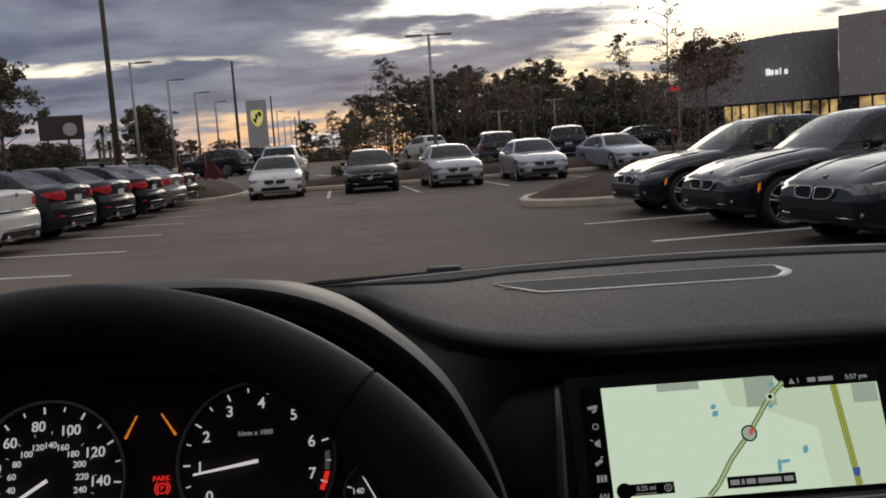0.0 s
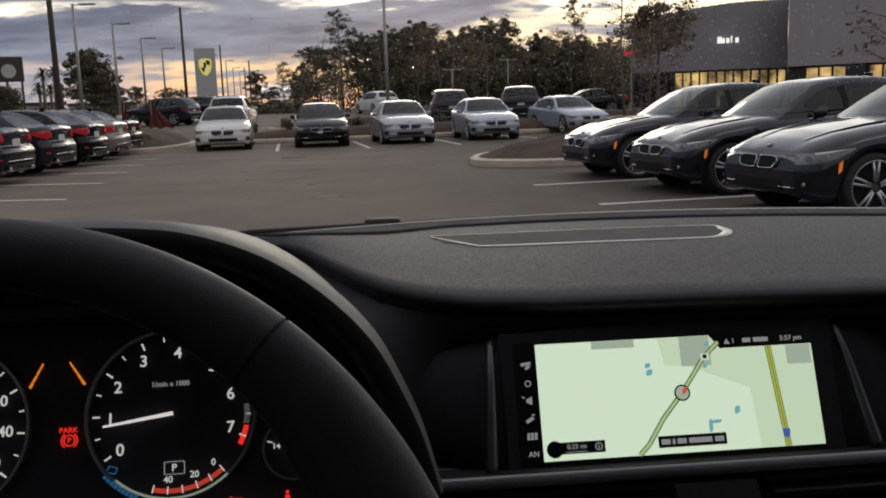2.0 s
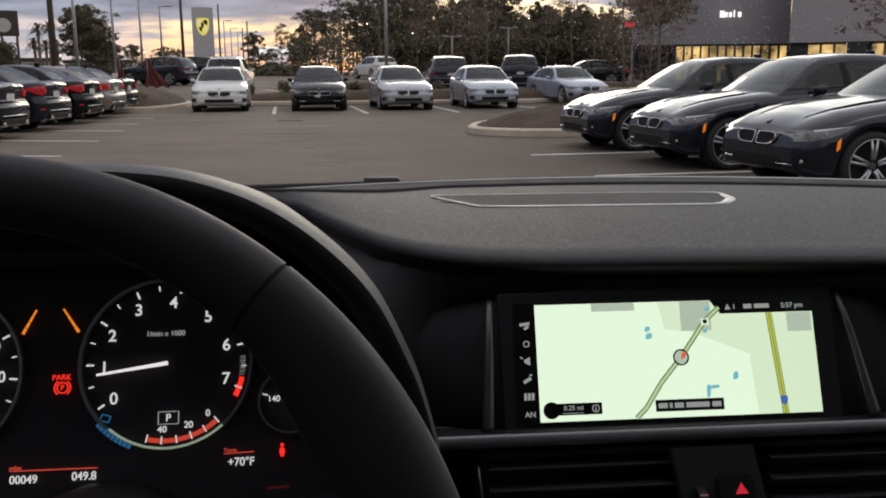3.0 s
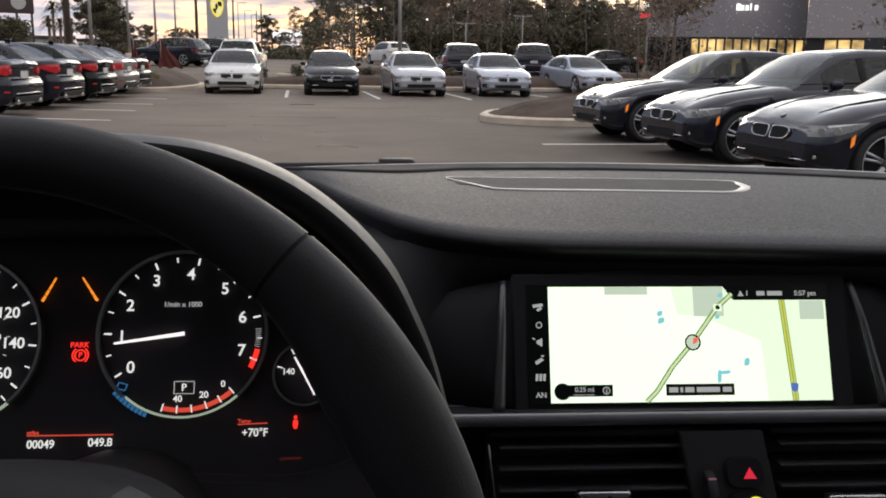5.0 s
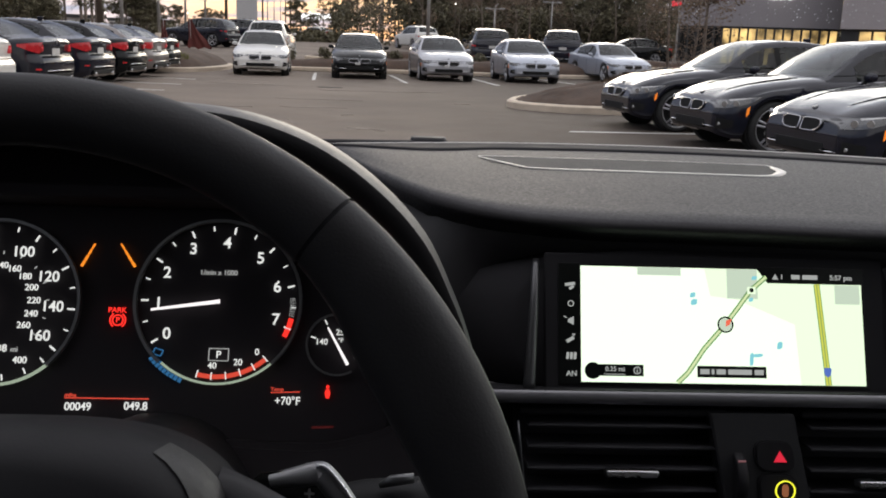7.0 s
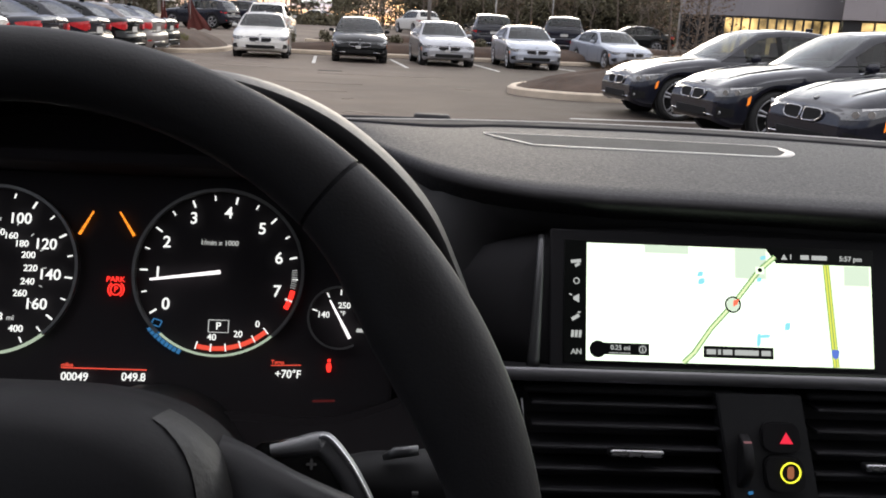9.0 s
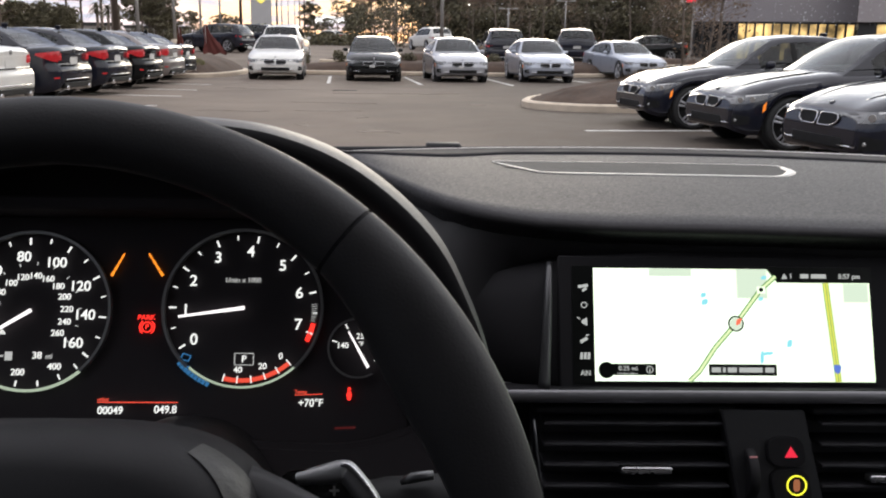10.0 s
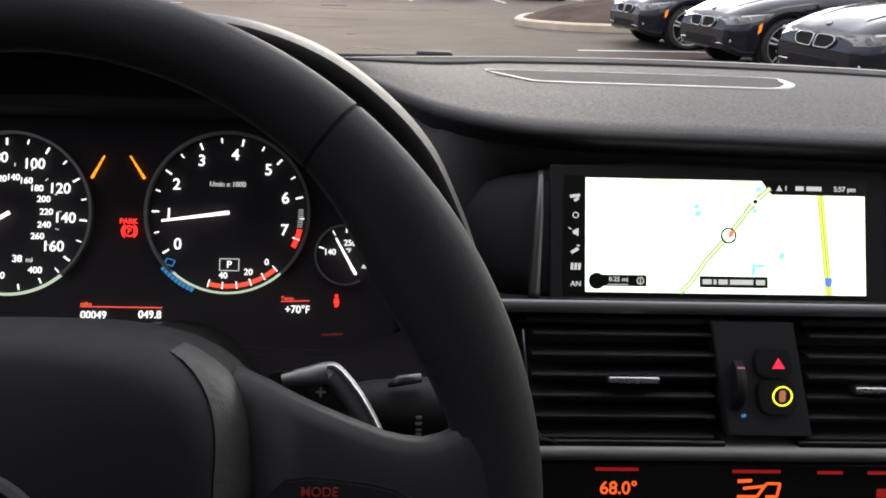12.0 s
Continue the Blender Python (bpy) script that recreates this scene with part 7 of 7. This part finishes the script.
        g = part("grille", prism(o, -0.028, 0.02), M_GRILLE, car, "black slatted grille", m=Matrix.Translation((0, y_of(0, zt - 0.085) - 0.004, zt - 0.085)) @ Matrix.Rotation(radians(-90 + 16), 4, "X") @ Matrix.Diagonal((1, -1, 1, 1)) @ Matrix.Translation((0, -(zt - 0.085), 0)))
        fr_rows = [list(q_) for q_ in zip([(x, z, 0.005) for x, z in o], [(x, z, 0.028) for x, z in o], [(x, z, 0.028) for x, z in o_in], [(x, z, 0.018) for x, z in o_in])]
        part("grille_frame", sheet(fr_rows, close_u=True), M_GRILLEFRAME, g, "chrome frame")
        for k in range(8):
            x = sg * (0.055 + k * 0.036)
            part("grille_slat", box(x - 0.004, x + 0.004, zt - 0.150, zt - 0.035, 0.014, 0.022), M_GRILLE, g)
    for sg in (-1, 1):
        part("bonnet_crease", tube([(sg * (0.40 + 0.13 * q), y_of(0.16 + 1.0 * q, 0.75), interp(0.16 + 1.0 * q, P["top"]) + 0.003 - 0.012 * (1 - q)) for q in [k / 10 for k in range(11)]], [0.003] + [0.010] * 9 + [0.004], 8), colour, car)
    part("bumper_intake", box(-0.46, 0.46, y_of(0.05), y_of(0) + 0.004, 0.30, 0.41, 0.012), M_GRILLE, car, "black bumper intake")
    for sg in (-1, 1):
        part("bumper_blade", tube([(sg * x_, y_of(s_) + 0.008, 0.335) for x_, s_ in ((0.42, 0.0), (0.54, 0.0), (0.66, 0.026), (0.76, 0.09))], 0.009, 6), M_CARCHROME, car, "thin bright bumper strip")
    # a pale block on the bumper stands for a reflected glint
    if with_glint:
        part("nose_glint", box(-0.02, 0.14, y_of(0) + 0.004, y_of(0) + 0.012, 0.455, 0.535, 0.003, seg=1), M_PLATE, car, "small pale block in place of a glint")
    part("front_badge", tube([(0, y_of(0.09, 0.7) + 0.004, interp(0.09, P["top"]) + 0.021), (0, y_of(0.10, 0.7), interp(0.09, P["top"]) - 0.01)], 0.032, 16), M_DARKTRIM, car, "small round badge")
    # tail: plate, lid line, diffuser
    zp = 0.80 if P is SEDAN else 0.86
    part("number_plate", box(-0.16, 0.16, y_of(L, zp) - 0.010, y_of(L, zp) + 0.02, zp - 0.08, zp + 0.08, 0.004), M_PLATE, car, "pale plate without characters")
    part("diffuser", box(-0.60, 0.60, y_of(L) - 0.008, y_of(L - 0.08), 0.30, 0.40, 0.012), M_GRILLE, car)
    part("lid_gap", tube([(-0.62, y_of(L) + 0.03, P["tail"][0] - 0.055), (0.62, y_of(L) + 0.03, P["tail"][0] - 0.055)], 0.012, 6), M_WELL, car)
    part("bumper_strip", box(-0.52, 0.52, y_of(L) - 0.006, y_of(L) + 0.02, 0.445, 0.465, 0.005), M_CARCHROME, car, "thin bright bumper strip")
    part("lid_badge", tube([(0, y_of(L, 1.0) - 0.010, P["tail"][1] + 0.01), (0, y_of(L, 1.0) + 0.03, P["tail"][1] + 0.01)], 0.036, 16), M_DARKTRIM, car, "small round badge")
    part("antenna_fin", box(-0.02, 0.02, y_of(3.25) - 0.06, y_of(3.25) + 0.06, P["H"] - 0.03, P["H"] + 0.045, 0.012), colour, car)
    return car


def park(car, nose_x, nose_y, heading, z=0.0, P=SEDAN, copy=False):
    """heading: degrees of the nose's direction, 0 along +y, counter-clockwise."""
    a = radians(heading)
    d = Vector((-math.sin(a), math.cos(a)))
    c = Vector((nose_x, nose_y)) - d * P["L"] / 2
    m = pose(c.x, c.y, z, 0, 0, heading)
    if copy:
        return copy_thing(car, m)
    car.matrix_basis = m
    return car


P_NAVY = paint("graphite", (0.011, 0.012, 0.020), 0.0, 0.22)
P_BLACK = paint("black", (0.004, 0.0052, 0.006), 0.0, 0.22, 0.45)
P_WHITE = paint("white", (0.64, 0.63, 0.60), 0.0, 0.35)
P_SILVER = paint("silver", (0.36, 0.365, 0.39), 0.5, 0.35)
P_GREY = paint("champagne_grey", (0.22, 0.20, 0.19), 0.5, 0.35)
P_BLUE = paint("pale_blue_silver", (0.36, 0.385, 0.44), 0.5, 0.35)

navy = build_car("sedan", SEDAN, P_NAVY, "dark graphite sedan with chrome grille and alloy wheels", group="dark sedans")
park(navy, 3.43, 14.35, 96)
park(navy, 3.79, 11.56, 96, copy=True)
park(navy, 4.07, 8.90, 96, copy=True)
white = build_car("sedan", SEDAN, P_WHITE, "white sedan parked nose out", group="front row", with_glint=True)
park(white, -4.66, 28.9, 186)
black = build_car("sedan", SEDAN, P_BLACK, "black sedan parked nose out", group="front row", with_glint=True)
park(black, -1.46, 28.7, 184)
silver = build_car("sedan", SEDAN, P_SILVER, "silver sedan parked nose out", group="front row", with_glint=True)
park(silver, 1.42, 28.9, 186)
blue = build_car("sedan", SEDAN, P_BLUE, "pale blue silver sedan parked nose out", group="front row")
park(blue, 4.38, 29.6, 184)
park(blue, 8.55, 33.0, 192, 0.0, copy=True)
grey = build_car("sedan", SEDAN, P_GREY, "champagne grey sedan seen from behind", group="tail row")
for k, (src, y) in enumerate(((black, 28.6), (grey, 25.9), (black, 23.2), (navy, 20.5), (navy, 17.8), (white, 14.9))):
    x_tail = interp(y, [(14, -6.6), (17.8, -6.7), (20.5, -6.75), (23.2, -6.78), (25.9, -6.92), (28.6, -7.25)])
    c = park(src, x_tail - 4.66, y + 0.20, 87, copy=(k != 1))
    tagged(c, ("black sedan seen from behind, red tail lamps", "champagne grey sedan seen from behind", "black sedan seen from behind with red lamps", "dark graphite sedan seen from behind", "dark graphite sedan seen from behind", "white sedan seen from behind")[k], group="tail row")
suv_d = build_car("suv", SUV, P_NAVY, "dark grey suv seen from behind", group="second row")
park(suv_d, 3.65, 43.6, 2, 0.24, SUV)
park(suv_d, 7.25, 42.9, -6, 0.28, SUV, True)
suv_w = build_car("suv", SUV, P_WHITE, "white suv seen from behind", group="second row")
park(suv_w, -6.2, 43.6, 2, 0.25, SUV)
x, y = polar(0.35, 66)
tagged(park(suv_w, x - 0.6, y + 3.5, 24, rise(66), SUV, True), "white suv seen from the rear quarter")
x, y = polar(-6.7, 92)
tagged(park(white, x - 0.8, y + 3.4, 60, rise(92), SEDAN, True), "white sedan seen from the rear quarter", group="second row")
x, y = polar(-12.7, 58)
tagged(park(suv_d, x - 2.2, y + 0.8, 70, rise(58), SUV, True), "dark suv seen from the rear quarter", group="far row")
for k in range(5):
    x, y = polar(-10.9 + k * 0.42, 61.5 + k * 3.4)
    tagged(park(suv_d if k % 2 else suv_w if k == 4 else suv_d, x - 2.2, y + 0.8, 72, rise(61.5 + 3.4 * k), SUV, True), "suv in a far row seen from behind", group="far row")
x, y = polar(14.2, 52)
tagged(park(black, x - 2.3, y, 92, 0.4, SEDAN, True), "dark sedan seen from the side far off", group="second row")
